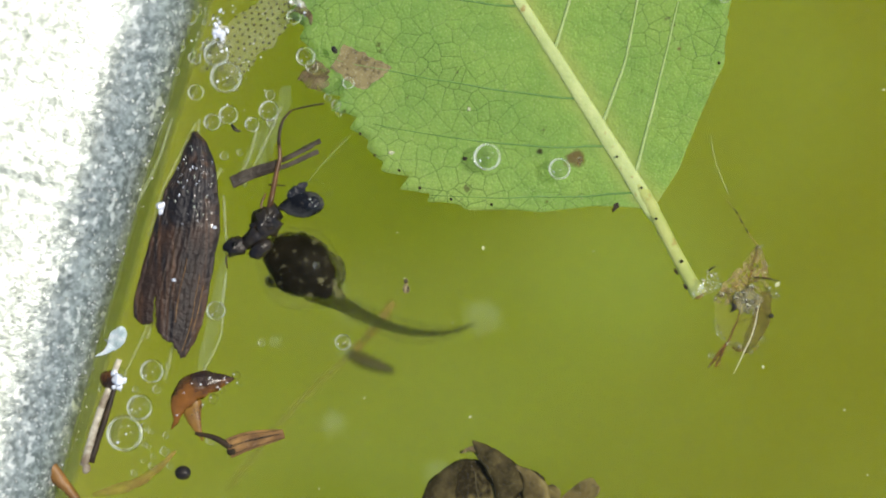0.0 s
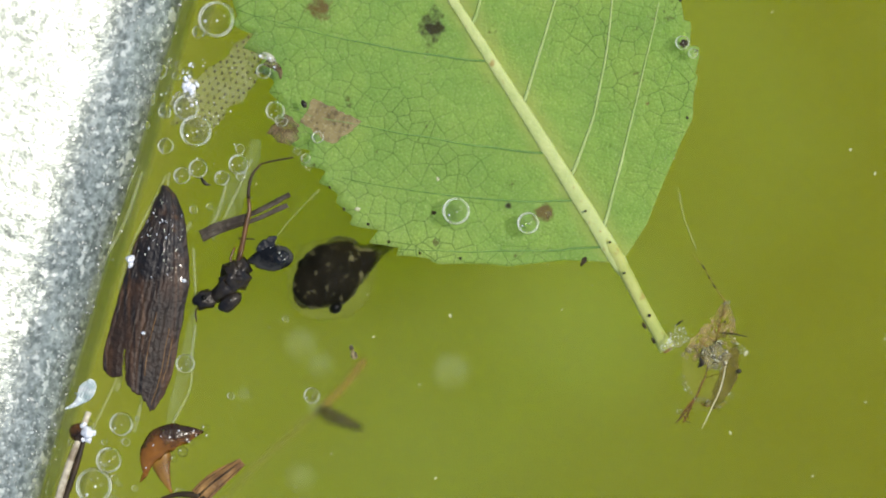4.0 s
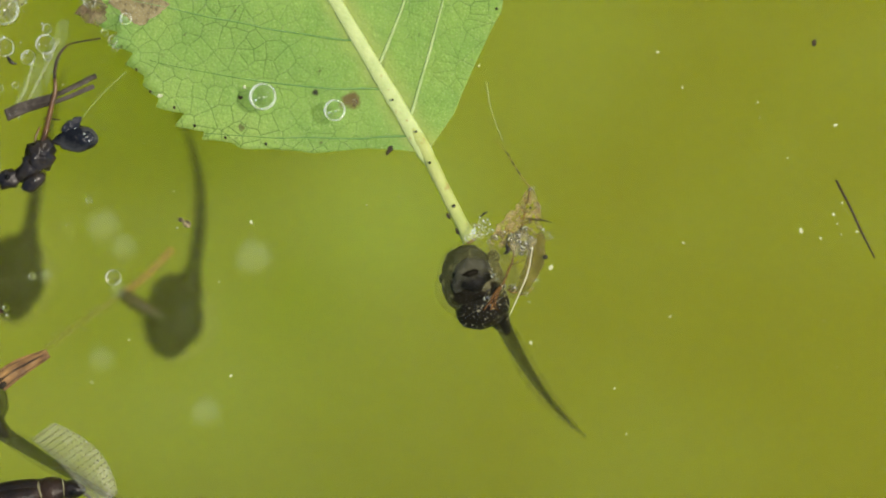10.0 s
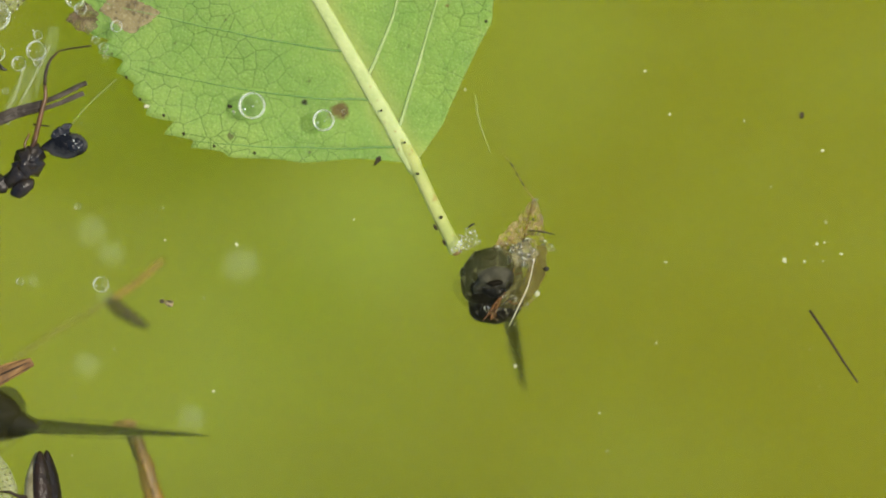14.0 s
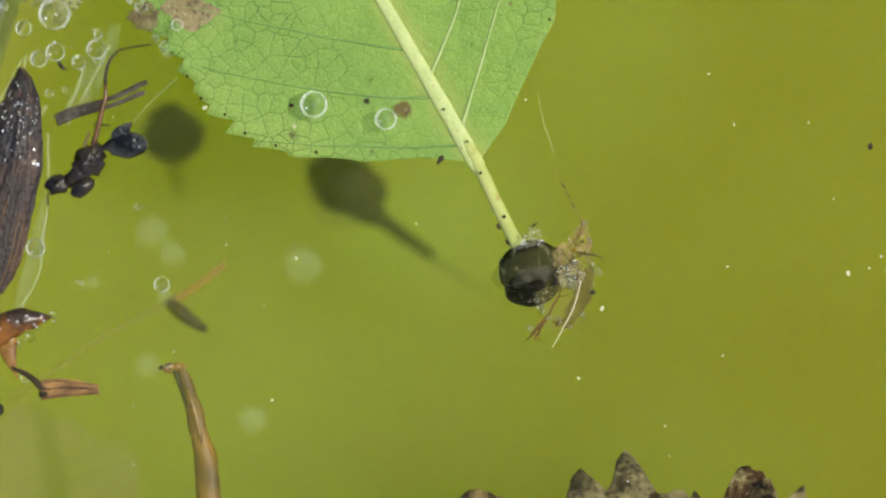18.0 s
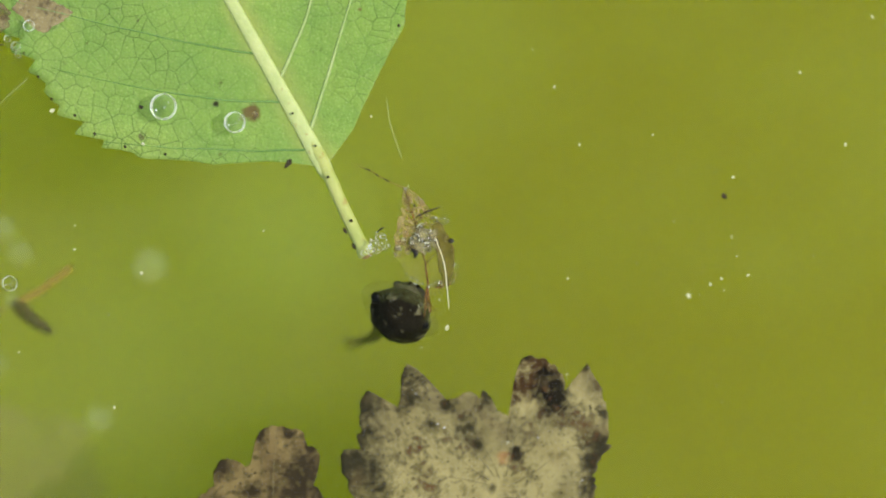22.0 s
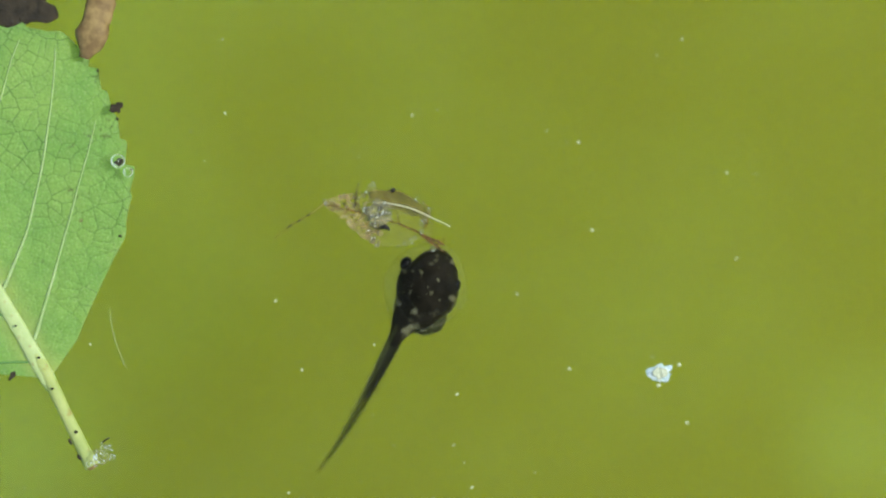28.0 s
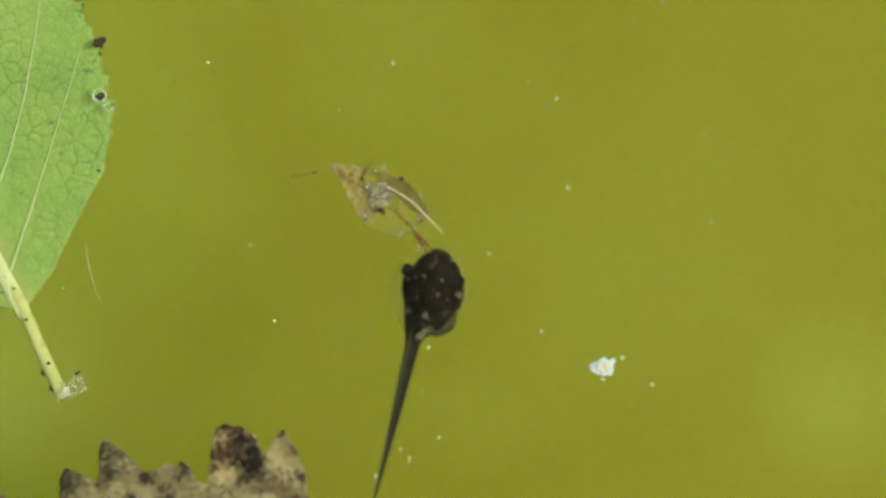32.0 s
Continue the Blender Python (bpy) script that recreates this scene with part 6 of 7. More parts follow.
    # frayed, swollen end where the rib has torn off
    for pts, w in ((((-18, -66, 1), (-28, -84, 2), (-36, -100, 2), (-46, -115, 1)), 4.0), (((-24, -78, 2), (-26, -92, 3), (-24, -106, 2)), 2.6), (((-8, -72, 1), (4, -78, 3), (12, -74, 2)), 1.8), (((-34, -96, 1), (-28, -108, 2), (-18, -110, 1)), 1.6), (((14, -80, 2), (28, -76, 3), (40, -62, 2)), 1.6)):
        part("torn_rib", tube(curve_points(pts, 11), [w * (0.55 + 0.45 * math.sin(0.5 + 0.25 * i)) * (1 - 0.05 * i) for i in range(11)], 7, wobble=0.5), SKELETON_VEIN, leaf)
    part("fibre", tube([p + Vector((0.8 * noise.noise(Vector((i * 0.7, 0, 0))), 0, 0)) for i, p in enumerate(curve_points([(29, 8, 16), (25, -40, 18), (14, -79, 16), (2, -118, 10)], 24))], [0.5 + 0.5 * math.sin(i * 0.13) for i in range(24)], 6), PALE_FIBRE, leaf, "bent white fibre")
    thread = curve_points([(12, 112, 0), (-4, 128, 2), (-22, 150, 2), (-34, 166, 1), (-60, 190, 0)], 18)
    part("rootlet", tube(thread, [1.1 - 0.03 * i for i in range(18)], 6, wobble=0.5), TAN_STEM, leaf, "thin broken brown thread")
    for i in (5, 8, 12):
        part("rootlet", tube([thread[i], thread[i + 1], thread[i + 2]], [1.6, 1.5, 0.9], 5), DARK_LEG, leaf)
    part("bristle", tube([(13, 56, 8), (36, 57, 9), (60, 55, 8)], [1.2, 1.7, 0.8], 5), DARK_LEG, leaf)
    part("black_crumb", tube(curve_points([(-17, 18, 9), (-18, 6, 10), (-14, -3, 11), (-20, -11, 10)], 12), [0.5, 0.6, 0.8, 1.2, 2, 3.2, 4.2, 4.8, 4.4, 3.4, 2.2, 0.8], 8), CHITIN, leaf)
    part("black_crumb", blob(5, 4, 3, 10, 8, rough=0.5, freq=0.3, centre=(54, -8, 10)), CHITIN, leaf)
    part("black_crumb", blob(2.2, 2.6, 2, 8, 6, centre=(17, 76, 8)), CHITIN, leaf)
    # foam caught between the halves, single bubbles and beads along the edges
    spots = [(12, 35, 8), (0, 24, 6.5), (14, 10, 7.5), (9, -3, 6.5), (-12, 15, 5), (54, 31, 7), (42, 38, 5), (60, 27, 4), (44, -53, 6), (2, -69, 7), (-42, -92, 6), (24, 22, 6), (25, 2, 5), (4, 12, 5), (18, -8, 4),
             (-26, 26, 5), (-38, 16, 5), (-50, 8, 4), (-45, -32, 4), (-40, -42, 4.5), (-34, -51, 5.5), (-26, -59, 4), (-14, -67, 4.5), (27, -77, 4.5), (36, -66, 3.5), (12, 108, 4.5), (18, 111, 3.5), (33, 80, 3)]
    spots += [(8 + rng.gauss(0, 11), 14 + rng.gauss(0, 11), rng.uniform(2.5, 5)) for _ in range(7)]
    part("foam_mass", blob(24, 22, 5, 20, 12, rough=0.7, freq=0.09, centre=(9, 14, 8)), FOAM_BODY, leaf, "milky patch of fine foam")
    for i, (x, y, r) in enumerate(spots):
        bubble = part("bubble", blob(r, r, r * 0.85, 12, 8, centre=(x, y, 11)), FOAM, leaf)
        # pale ring, white arc and dot paint the bubble's rim light and glint
        turn = np.linspace(0, 6.2832, 19)
        part("ring", tube([(x + r * 0.92 * math.cos(q), y + r * 0.9 * math.sin(q), 12.5) for q in turn], [0.10 * r * (1.1 + 0.8 * math.sin(2 * q + i)) + 0.2 for q in turn], 5), FOAM_RING, bubble)
        if r >= 4.5 and i % 2 == 0:
            q0 = rng.uniform(0, 6)
            arc = np.linspace(q0, q0 + 1.7, 9)
            part("bright_edge", tube([(x + r * 0.72 * math.cos(q), y + r * 0.72 * math.sin(q), 14) for q in arc], [0.15 + 0.14 * r * math.sin((q - q0) / 1.7 * 3.14) for q in arc], 5), WHITE_SHINE, bubble)
        if r >= 3:
            part("glint", blob(0.4 + 0.09 * r, 0.5 + 0.06 * r, 0.7, 6, 5, centre=(x + 0.35 * r, y + 0.3 * r, 11.5 + 0.8 * r)), GLINT, bubble)
    return leaf


SKELETON_THING = build_skeleton_leaf()


def build_beetle():
    """A slender dark water bug, head along +y, lying half on its side."""
    bug = thing("water_bug", Matrix(), "slender dark brown water bug with cream sides", "insect")
    part("abdomen", blob(31, 84, 26, 24, 18, rough=0.05, freq=0.05, centre=(0, -36, 0), shape=lambda c: 1 - 0.45 * max(0, -c.y) ** 2), PALE_CHITIN, bug, "cream underside")
    for sx in (-1, 1):
        part("wing_case", blob(22, 88, 17, 24, 18, rough=0.03, freq=0.05, centre=(sx * 8 - 4, -34, 14), shape=lambda c: 1 - 0.2 * max(0, -c.y) ** 2), BUG_BROWN, bug, "dark brown wing case")
    part("pronotum", blob(27, 34, 22, 22, 16, rough=0.04, freq=0.06, centre=(-2, 54, 6), shape=lambda c: 1 - 0.22 * max(0, c.y)), BUG_BROWN, bug)
    part("collar", tube([(-26, 36, 12), (-14, 35, 24), (0, 34, 28), (16, 35, 22), (26, 37, 12)], [0.3, 0.6, 2.4, 1.6, 0.3], 7, flat=0.5), PALE_CHITIN, bug, "pale grey band")
    part("collar", tube([(-20, 76, 12), (-6, 78, 22), (8, 78, 21), (20, 75, 10)], [0.5, 1.0, 1.0, 0.5], 7, flat=0.5), PALE_CHITIN, bug, "pale grey band")
    part("head", blob(18, 26, 16, 20, 14, rough=0.04, freq=0.08, centre=(3, 90, 2), turn=-18, shape=lambda c: 1 - 0.30 * max(0, c.y)), BUG_BROWN, bug)
    for sx in (-1, 1):
        part("eye", blob(6, 9, 6, 12, 8, centre=(sx * 12 + 4, 92, 8)), EYE, bug)
    part("cheek", blob(4, 11, 5, 12, 8, rough=0.1, freq=0.1, centre=(22, 68, -6)), PALE_CHITIN, bug, "cream patch")
    part("flank", blob(6, 20, 7, 14, 10, rough=0.2, freq=0.08, centre=(30, 22, -6)), PALE_CHITIN, bug, "cream patch")
    part("beak", tube(curve_points([(14, 110, -4), (26, 122, -8), (40, 128, -10), (50, 130, -10)], 10), [3.2, 3, 2.6, 2.4, 2.2, 2.2, 2.2, 2.4, 2.8, 2.2], 7), DARK_LEG, bug)
    for base, knee, foot in (((22, 44, -4), (36, 60, -4), (50, 40, -8)), ((26, 20, -4), (56, 34, -6), (86, 8, -10)), ((26, 0, -4), (46, -8, -4), (88, -22, -8)), ((24, -24, -4), (62, -24, -6), (108, 4, -10)), ((22, -40, -4), (66, -56, -6), (116, -64, -10))):
        leg = part("leg", tube(curve_points([base, tuple((p + q) / 2 + 2 for p, q in zip(base, knee)), knee], 8), [4, 4.6, 4.6, 4, 3.2, 2.8, 2.4, 2.0], 8), DARK_LEG, bug)
        part("shin", tube(curve_points([knee, tuple((p + q) / 2 + 1 for p, q in zip(knee, foot)), foot], 8), [2.0, 1.9, 1.7, 1.5, 1.3, 1.1, 0.9, 0.6], 7), DARK_LEG, leg)
    for base, knee in (((-22, 44, 0), (-40, 58, -4)), ((-26, 16, 0), (-44, 6, -6))):
        part("leg", tube(curve_points([base, tuple((p + q) / 2 + 2 for p, q in zip(base, knee)), knee], 8), [5, 5, 4.5, 4, 3.5, 3, 2.5, 2], 7), DARK_LEG, bug)
    return bug


BUG = build_beetle()
DARK_STICK = simple("thin_stick", 1939, 450, -0.5, 0, tube([(-78, 0, 0), (-20, 1.0, 0), (30, -0.6, 0), (78, 0, 0)], [2.6, 2.4, 2.2, 1.6], 7), DARK_LEG, "thin straight black stick adrift", "stick")
REED_THING = thing("reed_stem", Matrix(), "blurred orange-brown curved reed stem under water", "reed")
part("stem", tube(curve_points([(0, 6, 0), (26, -70, 4), (52, -170, 0), (76, -330, -10)], 20), [4, 8, 10, 11, 12, 13, 14, 15, 16, 17, 18, 19, 20, 21, 22, 23, 24, 25, 26, 27], 12, flat=0.6, wobble=0.35), REED_SKIN, REED_THING)
part("dark_edge", tube(curve_points([(-14, 4, 0), (18, -76, 4), (42, -174, 0), (64, -330, -10)], 16), 5.0, 8), DARK_LEG, REED_THING)
part("tip", blob(24, 10, 7, 14, 10, rough=0.5, freq=0.08, centre=(-8, -2, 0), turn=12), REED_SKIN, REED_THING, "flared torn tip")
# highlight on the upper stem, added as an orange strip
part("pale_side", tube(curve_points([(10, -30, 9), (32, -90, 12), (50, -160, 11)], 14), [2, 4, 6, 7, 7, 7, 6, 6, 5, 5, 4, 3, 2, 1], 8, flat=0.5), PALE_AMBER, REED_THING, "orange highlight shaped along the stem")
BROWN_CRUMB = simple("brown_crumb", 1870, 430, -4, 0, blob(4.5, 6, 4, 10, 8, rough=0.5, freq=0.2), DARK_LEG, "small brown crumb sinking slowly", "crumb")
WHITE_FLAKE = thing("white_flake", at(2246, 264, -0.3), "crumpled white translucent flake adrift", "flake")
part("leaflet", disc(ragged(15, 0.5, 1.5, 1.5, 6.0), 1.5, 5, 30, height=lambda x, y: 4 * noise.noise(Vector((x * 0.15, y * 0.15, 1)))), SILVER, WHITE_FLAKE)
part("leaflet", disc(ragged(11, 0.5, 1.5, 1.2, 9.0), 1.5, 4, 24, height=lambda x, y: 5 + 4 * noise.noise(Vector((x * 0.2, y * 0.2, 3)))), MOTE, WHITE_FLAKE)
part("crumb", blob(4, 4, 3, 8, 6, centre=(34, 12, 0)), MOTE, WHITE_FLAKE)
part("crumb", blob(5, 3, 3, 8, 6, centre=(-6, -22, 0)), MOTE, WHITE_FLAKE)
SUNK_LEAF = simple("sunken_leaf", 470, 1050, -10.5, 0, disc(ragged(58, 0.3, 1.0, 1.5, 2.0), 6, 10, 60, height=lambda x, y: 8 * noise.noise(Vector((x * 0.01, y * 0.01, 1)))), SUNK_SKIN, "blurred brown leaf scrap sunk in the water", "dead leaf")


PALE_SUNK = simple("sunken_pale_leaf", 300, 1400, -33.0, 0, disc(ragged(190, 0.25, 1.2, 1.3, 5.0), 6, 12, 70, height=lambda x, y: 12 * noise.noise(Vector((x * 0.008, y * 0.008, 6)))), PALE_SUNK_SKIN, "blurred pale tan leaf sunk deep in the water", "dead leaf")


def build_motes():
    """Small pale motes adrift in the water, each its own way."""
    rng = random.Random(23)
    kinds = [part("drifting_mote", blob(3.0, 3.4, 2.4, 9, 7, rough=0.9, freq=0.5), MOTE), part("drifting_mote", disc(ragged(7, 0.9, 2.6, 1.3, 2.0), 0.8, 3, 22), MOTE),
             part("drifting_mote", tube([(-7, -2, 0), (0, 1, 1), (8, 3, 0)], [0.5, 0.9, 0.4], 5), MOTE), part("drifting_mote", blob(2.4, 3.0, 2.2, 7, 5), CHITIN)]
    labels = ("pale mote adrift in the water", "pale flaky mote adrift in the water", "pale bristle adrift in the water", "tiny black speck adrift in the water")
    made = []
    for i in range(200):
        k = rng.choices((0, 1, 2, 3), (5, 4, 2, 1.6))[0]
        u, v = rng.uniform(480, 2500), rng.uniform(-330, 1080)
        s = rng.choice((0.18, 0.2, 0.22, 0.25, 0.28, 0.3, 0.35, 0.5))
        z = rng.uniform(-5.0, -0.3)
        if i < 4:
            ob, k = kinds[i], i
        else:
            ob = new("drifting_mote", kinds[k].data)
        ob.matrix_world = at(u, v, z, rng.uniform(0, 360)) @ Matrix.Scale(s, 4)
        tagged(ob, labels[k], "mote", "drifting motes")
        made.append((ob, u, v, z, s, rng.uniform(0, 360), rng.uniform(-1.5, 1.0), rng.uniform(1.0, 7.0)))
    return made


MOTES = build_motes()

# ---- motion: seconds, plan place, depth (mm), heading (degrees), then pitch and tail bend for the tadpoles ----
MAIN_TADPOLE = [
    (0.0, 529, 479, -5.5, 145, 0, 45, 40, 0), (0.5, 540, 451, -5.5, 146, 0, 20, 52, 0), (1.0, 530, 429, -5.5, 146, 0, 5, 62, 0), (1.5, 533, 425, -5.5, 144, 0, 15, 62, 0),
    (2.0, 564, 426, -5.5, 140, 0, 25, 60, 0), (2.5, 570, 400, -5.5, 165, 10, 20, 62, 0), (3.0, 594, 382, -5.5, 195, 25, 10, 60, 0), (3.5, 599, 379, -5.0, 189, 15, 10, 45, 0),
    (4.5, 693, 419, -4.0, 264, 10, -30, 40, 0), (5.5, 790, 449, -3.4, 338, 15, -40, 45, 0), (6.0, 993, 473, -2.8, 401, 55, 10, 20, 50), (6.5, 1165, 526, -2.8, 436, 52, 10, 45, 110),
    (7.0, 1222, 590, -2.8, 451, 50, 0, 35, 150), (7.5, 1229, 590, -2.8, 457, 50, 0, 35, 170), (8.0, 1248, 603, -2.8, 462, 45, -20, 35, 180), (9.0, 1264, 596, -2.8, 477, 35, -70, 54, 180),
    (9.5, 1254, 606, -2.8, 479, 30, -10, 36, 180), (10.0, 1253, 603, -2.8, 477, 22, 20, 12, 180), (11.0, 1268, 587, -2.8, 478, 22, 0, 16, 180), (12.0, 1259, 593, -2.8, 480, 40, 15, 28, 180),
    (12.5, 1275, 588, -2.8, 462, 40, -10, 20, 180), (13.0, 1300, 580, -2.8, 448, 20, -15, 38, 180), (14.0, 1309, 577, -2.8, 466, 45, 0, 16, 180), (14.5, 1298, 583, -2.8, 466, 50, 0, 18, 180),
    (16.5, 1249, 570, -2.8, 470, 68, 0, 20, 180), (17.0, 1273, 562, -2.8, 470, 68, 0, 20, 180), (17.5, 1261, 571, -2.8, 468, 68, 0, 20, 180), (18.0, 1263, 557, -2.8, 464, 66, 0, 20, 180),
    (18.5, 1235, 542, -2.8, 458, 62, 0, 20, 180), (19.0, 1208, 558, -2.8, 453, 58, 0, 18, 180), (19.5, 1218, 551, -2.8, 453, 55, 15, 18, 165), (20.0, 1225, 553, -3.6, 455, 58, 0, 20, 115),
    (20.5, 1262, 590, -3.6, 465, 55, 10, 17, 55), (21.0, 1319, 585, -3.6, 433, 62, -20, 18, 10), (21.5, 1321, 595, -3.6, 428, 62, -20, 18, 0), (22.0, 1300, 625, -3.6, 423, 62, -20, 18, 0),
    (22.5, 1289, 646, -3.6, 415, 62, -10, 16, 0), (23.0, 1256, 663, -3.6, 411, 62, 0, 13, 0), (23.5, 1281, 671, -1.8, 413, 28, 20, 16, -10), (24.0, 1285, 671, -1.2, 419, 12, 110, 4, -10),
    (24.5, 1293, 609, -1.4, 438, 5, -35, 25, -10), (25.0, 1306, 582, -1.6, 452, 4, -75, 22, -10), (25.5, 1329, 383, -2.0, 455, 3, 15, 45, -10), (26.0, 1491, 254, -2.0, 432, 2, -55, 38, -10),
    (26.5, 1657, 161, -2.0, 442, 2, -95, 8, -10), (27.5, 1765, 189, -2.0, 432, 2, -30, 15, -10), (28.5, 1869, 192, -2.0, 426, 2, 0, 28, -10), (29.0, 1882, 207, -2.0, 426, 2, 2, 18, -10),
    (30.0, 1891, 247, -2.0, 430, 2, 3, 5, -10), (31.0, 1885, 274, -2.0, 436, 2, 2, 0, -10), (32.0, 1883, 292, -2.0, 441, 2, -2, 0, -10),
]
DIVING_TADPOLE = [
    (0.0, 217, 951, -56.0, 230, 0, 0, 10), (6.0, 271, 433, -56.0, 241, 0, 0, 10), (9.0, 692, 186, -50.0, 257, 0, 0, 10), (9.6, 716, 448, -25.0, 259, 0, 20, 10),
    (10.0, 705, 680, -23.0, 258, 0, 45, 10), (10.5, 697, 943, -24.0, 292, 0, -40, 10), (11.0, 686, 976, -25.0, 217, 0, 30, 10), (11.5, 678, 936, -31.0, 172, 45, 110, 10),
    (12.0, 751, 831, -32.0, 132, 20, 10, 10), (12.5, 840, 845, -32.0, 192, 25, 20, 10), (13.0, 915, 895, -52.0, 182, 20, 0, 10), (14.5, 973, 735, -50.0, 152, 0, 0, 10),
    (16.0, 922, 488, -46.0, 142, 0, 0, 10), (16.5, 925, 409, -32.0, 140, 0, -8, 34), (17.0, 921, 413, -32.0, 140, 0, -8, 34), (17.5, 915, 413, -32.0, 142, 0, -5, 34),
    (18.0, 914, 426, -32.0, 147, 0, 0, 34), (18.5, 907, 427, -32.0, 153, 0, 25, 34), (19.0, 882, 452, -50.0, 153, 0, 20, 10), (20.0, 1077, 481, -56.0, 163, 0, 0, 10),
    (32.0, 2111, 248, -56.0, 164, 0, 0, 10),
]
SHY_TADPOLE = [
    (0.0, 400, 300, -56.0, 250, 0, 0, 10), (9.0, 361, 419, -50.0, 264, 0, 0, 10), (9.6, 366, 530, -26.0, 266, 0, 0, 10), (10.0, 410, 617, -23.0, 264, 0, -10, 10),
    (10.5, 398, 783, -24.0, 282, 0, 0, 10), (11.0, 408, 780, -45.0, 310, 0, 0, 10), (11.5, 417, 774, -45.0, 332, 0, 0, 10), (12.0, 446, 755, -32.0, 362, 30, 0, 10), (12.5, 513, 754, -32.0, 382, 30, 0, 10),
    (13.0, 558, 731, -52.0, 402, 20, 0, 10), (14.5, 630, 582, -50.0, 442, 0, 0, 10), (16.2, 606, 363, -44.0, 462, 62, 0, 10), (16.5, 612, 335, -32.0, 462, 62, 0, 10),
    (17.0, 599, 326, -32.0, 462, 62, 0, 10), (17.5, 589, 326, -32.0, 462, 62, 0, 10), (18.0, 584, 341, -32.0, 462, 62, 0, 10), (18.5, 589, 327, -32.0, 463, 62, 0, 10),
    (19.0, 590, 291, -50.0, 463, 62, 0, 10), (32.0, 976, -9, -56.0, 464, 0, 0, 10),
]
EDGE_TADPOLE = [
    (0.0, 450, 1050, -58.0, 60, 0, 0, 5), (6.0, 430, 1010, -58.0, 81, 0, 0, 5), (7.0, 390, 970, -22.0, 101, 0, 0, 5), (7.5, 395, 897, -4.6, 120, 0, 0, 5),
    (8.0, 379, 864, -5.0, 132, 0, 0, 5), (9.0, 331, 824, -5.0, 139, 0, 0, 5), (10.0, 342, 838, -5.0, 149, 0, 5, 5), (11.0, 403, 874, -5.0, 160, 0, 0, 5),
    (12.0, 415, 869, -6.5, 169, 0, 0, 5), (13.0, 405, 856, -5.0, 176, 0, 0, 5), (14.0, 402, 856, -5.0, 179, 0, 0, 5), (14.5, 402, 858, -5.0, 180, 0, 0, 5),
    (15.5, 390, 900, -30.0, 186, 0, 0, 5), (16.5, 380, 950, -58.0, 192, 0, 0, 5), (32.0, 420, 1000, -58.0, 204, 0, 0, 5),
]
BEETLE = [
    (0.0, 220, 1300, -1.5, 60), (9.0, 369, 1084, -1.5, 42), (10.0, 454, 1006, -1.5, 14), (10.5, 518, 1000, -1.5, 10),
    (11.0, 562, 960, -1.5, 10), (11.5, 492, 833, -1.5, 18), (12.0, 476, 856, -1.5, -22), (12.5, 500, 902, -1.5, -46),
    (13.0, 533, 966, -1.5, -58), (13.5, 522, 980, -1.5, -73), (14.0, 517, 1030, -1.5, -83), (14.5, 501, 1126, -1.5, -93),
    (16.5, 368, 1219, -1.5, -108), (32.0, 459, 1126, -1.5, -116),
]
STICK = [
    (0.0, 1700, 260, -0.5, -64), (9.0, 1937, 450, -0.5, -62), (10.0, 1920, 467, -0.5, -62), (11.0, 1921, 507, -0.5, -61),
    (12.0, 1914, 568, -0.5, -60), (13.0, 1918, 627, -0.5, -59), (14.0, 1915, 665, -0.5, -54), (14.5, 1895, 693, -0.5, -53),
    (16.5, 1912, 814, -0.5, -46), (17.0, 1895, 836, -0.5, -44), (18.0, 1880, 1013, -0.5, -43), (20.0, 1700, 1278, -0.5, -37),
    (32.0, 2281, 1061, -0.5, -26),
]
DEAD_LEAF = [
    (18.0, 1487, 1254, -2.0, -10), (18.5, 1475, 1233, -2.0, -8), (19.0, 1466, 1205, -2.0, -4), (19.5, 1451, 1188, -2.0, -2),
    (20.0, 1464, 1169, -2.0, -1), (20.5, 1448, 1142, -2.0, -2), (21.0, 1448, 1120, -2.0, -0), (22.0, 1450, 1080, -2.0, 2),
    (23.0, 1463, 1050, -2.0, 3), (24.0, 1488, 1024, -2.0, 5), (25.0, 1520, 1013, -2.0, 6), (25.5, 1534, 1035, -2.0, 5),
    (26.0, 1511, 1012, -2.0, -0), (29.5, 1474, 977, -2.0, 4), (30.0, 1474, 968, -2.0, 5), (31.0, 1471, 963, -2.0, 6),
    (32.0, 1470, 949, -2.0, 6),
]
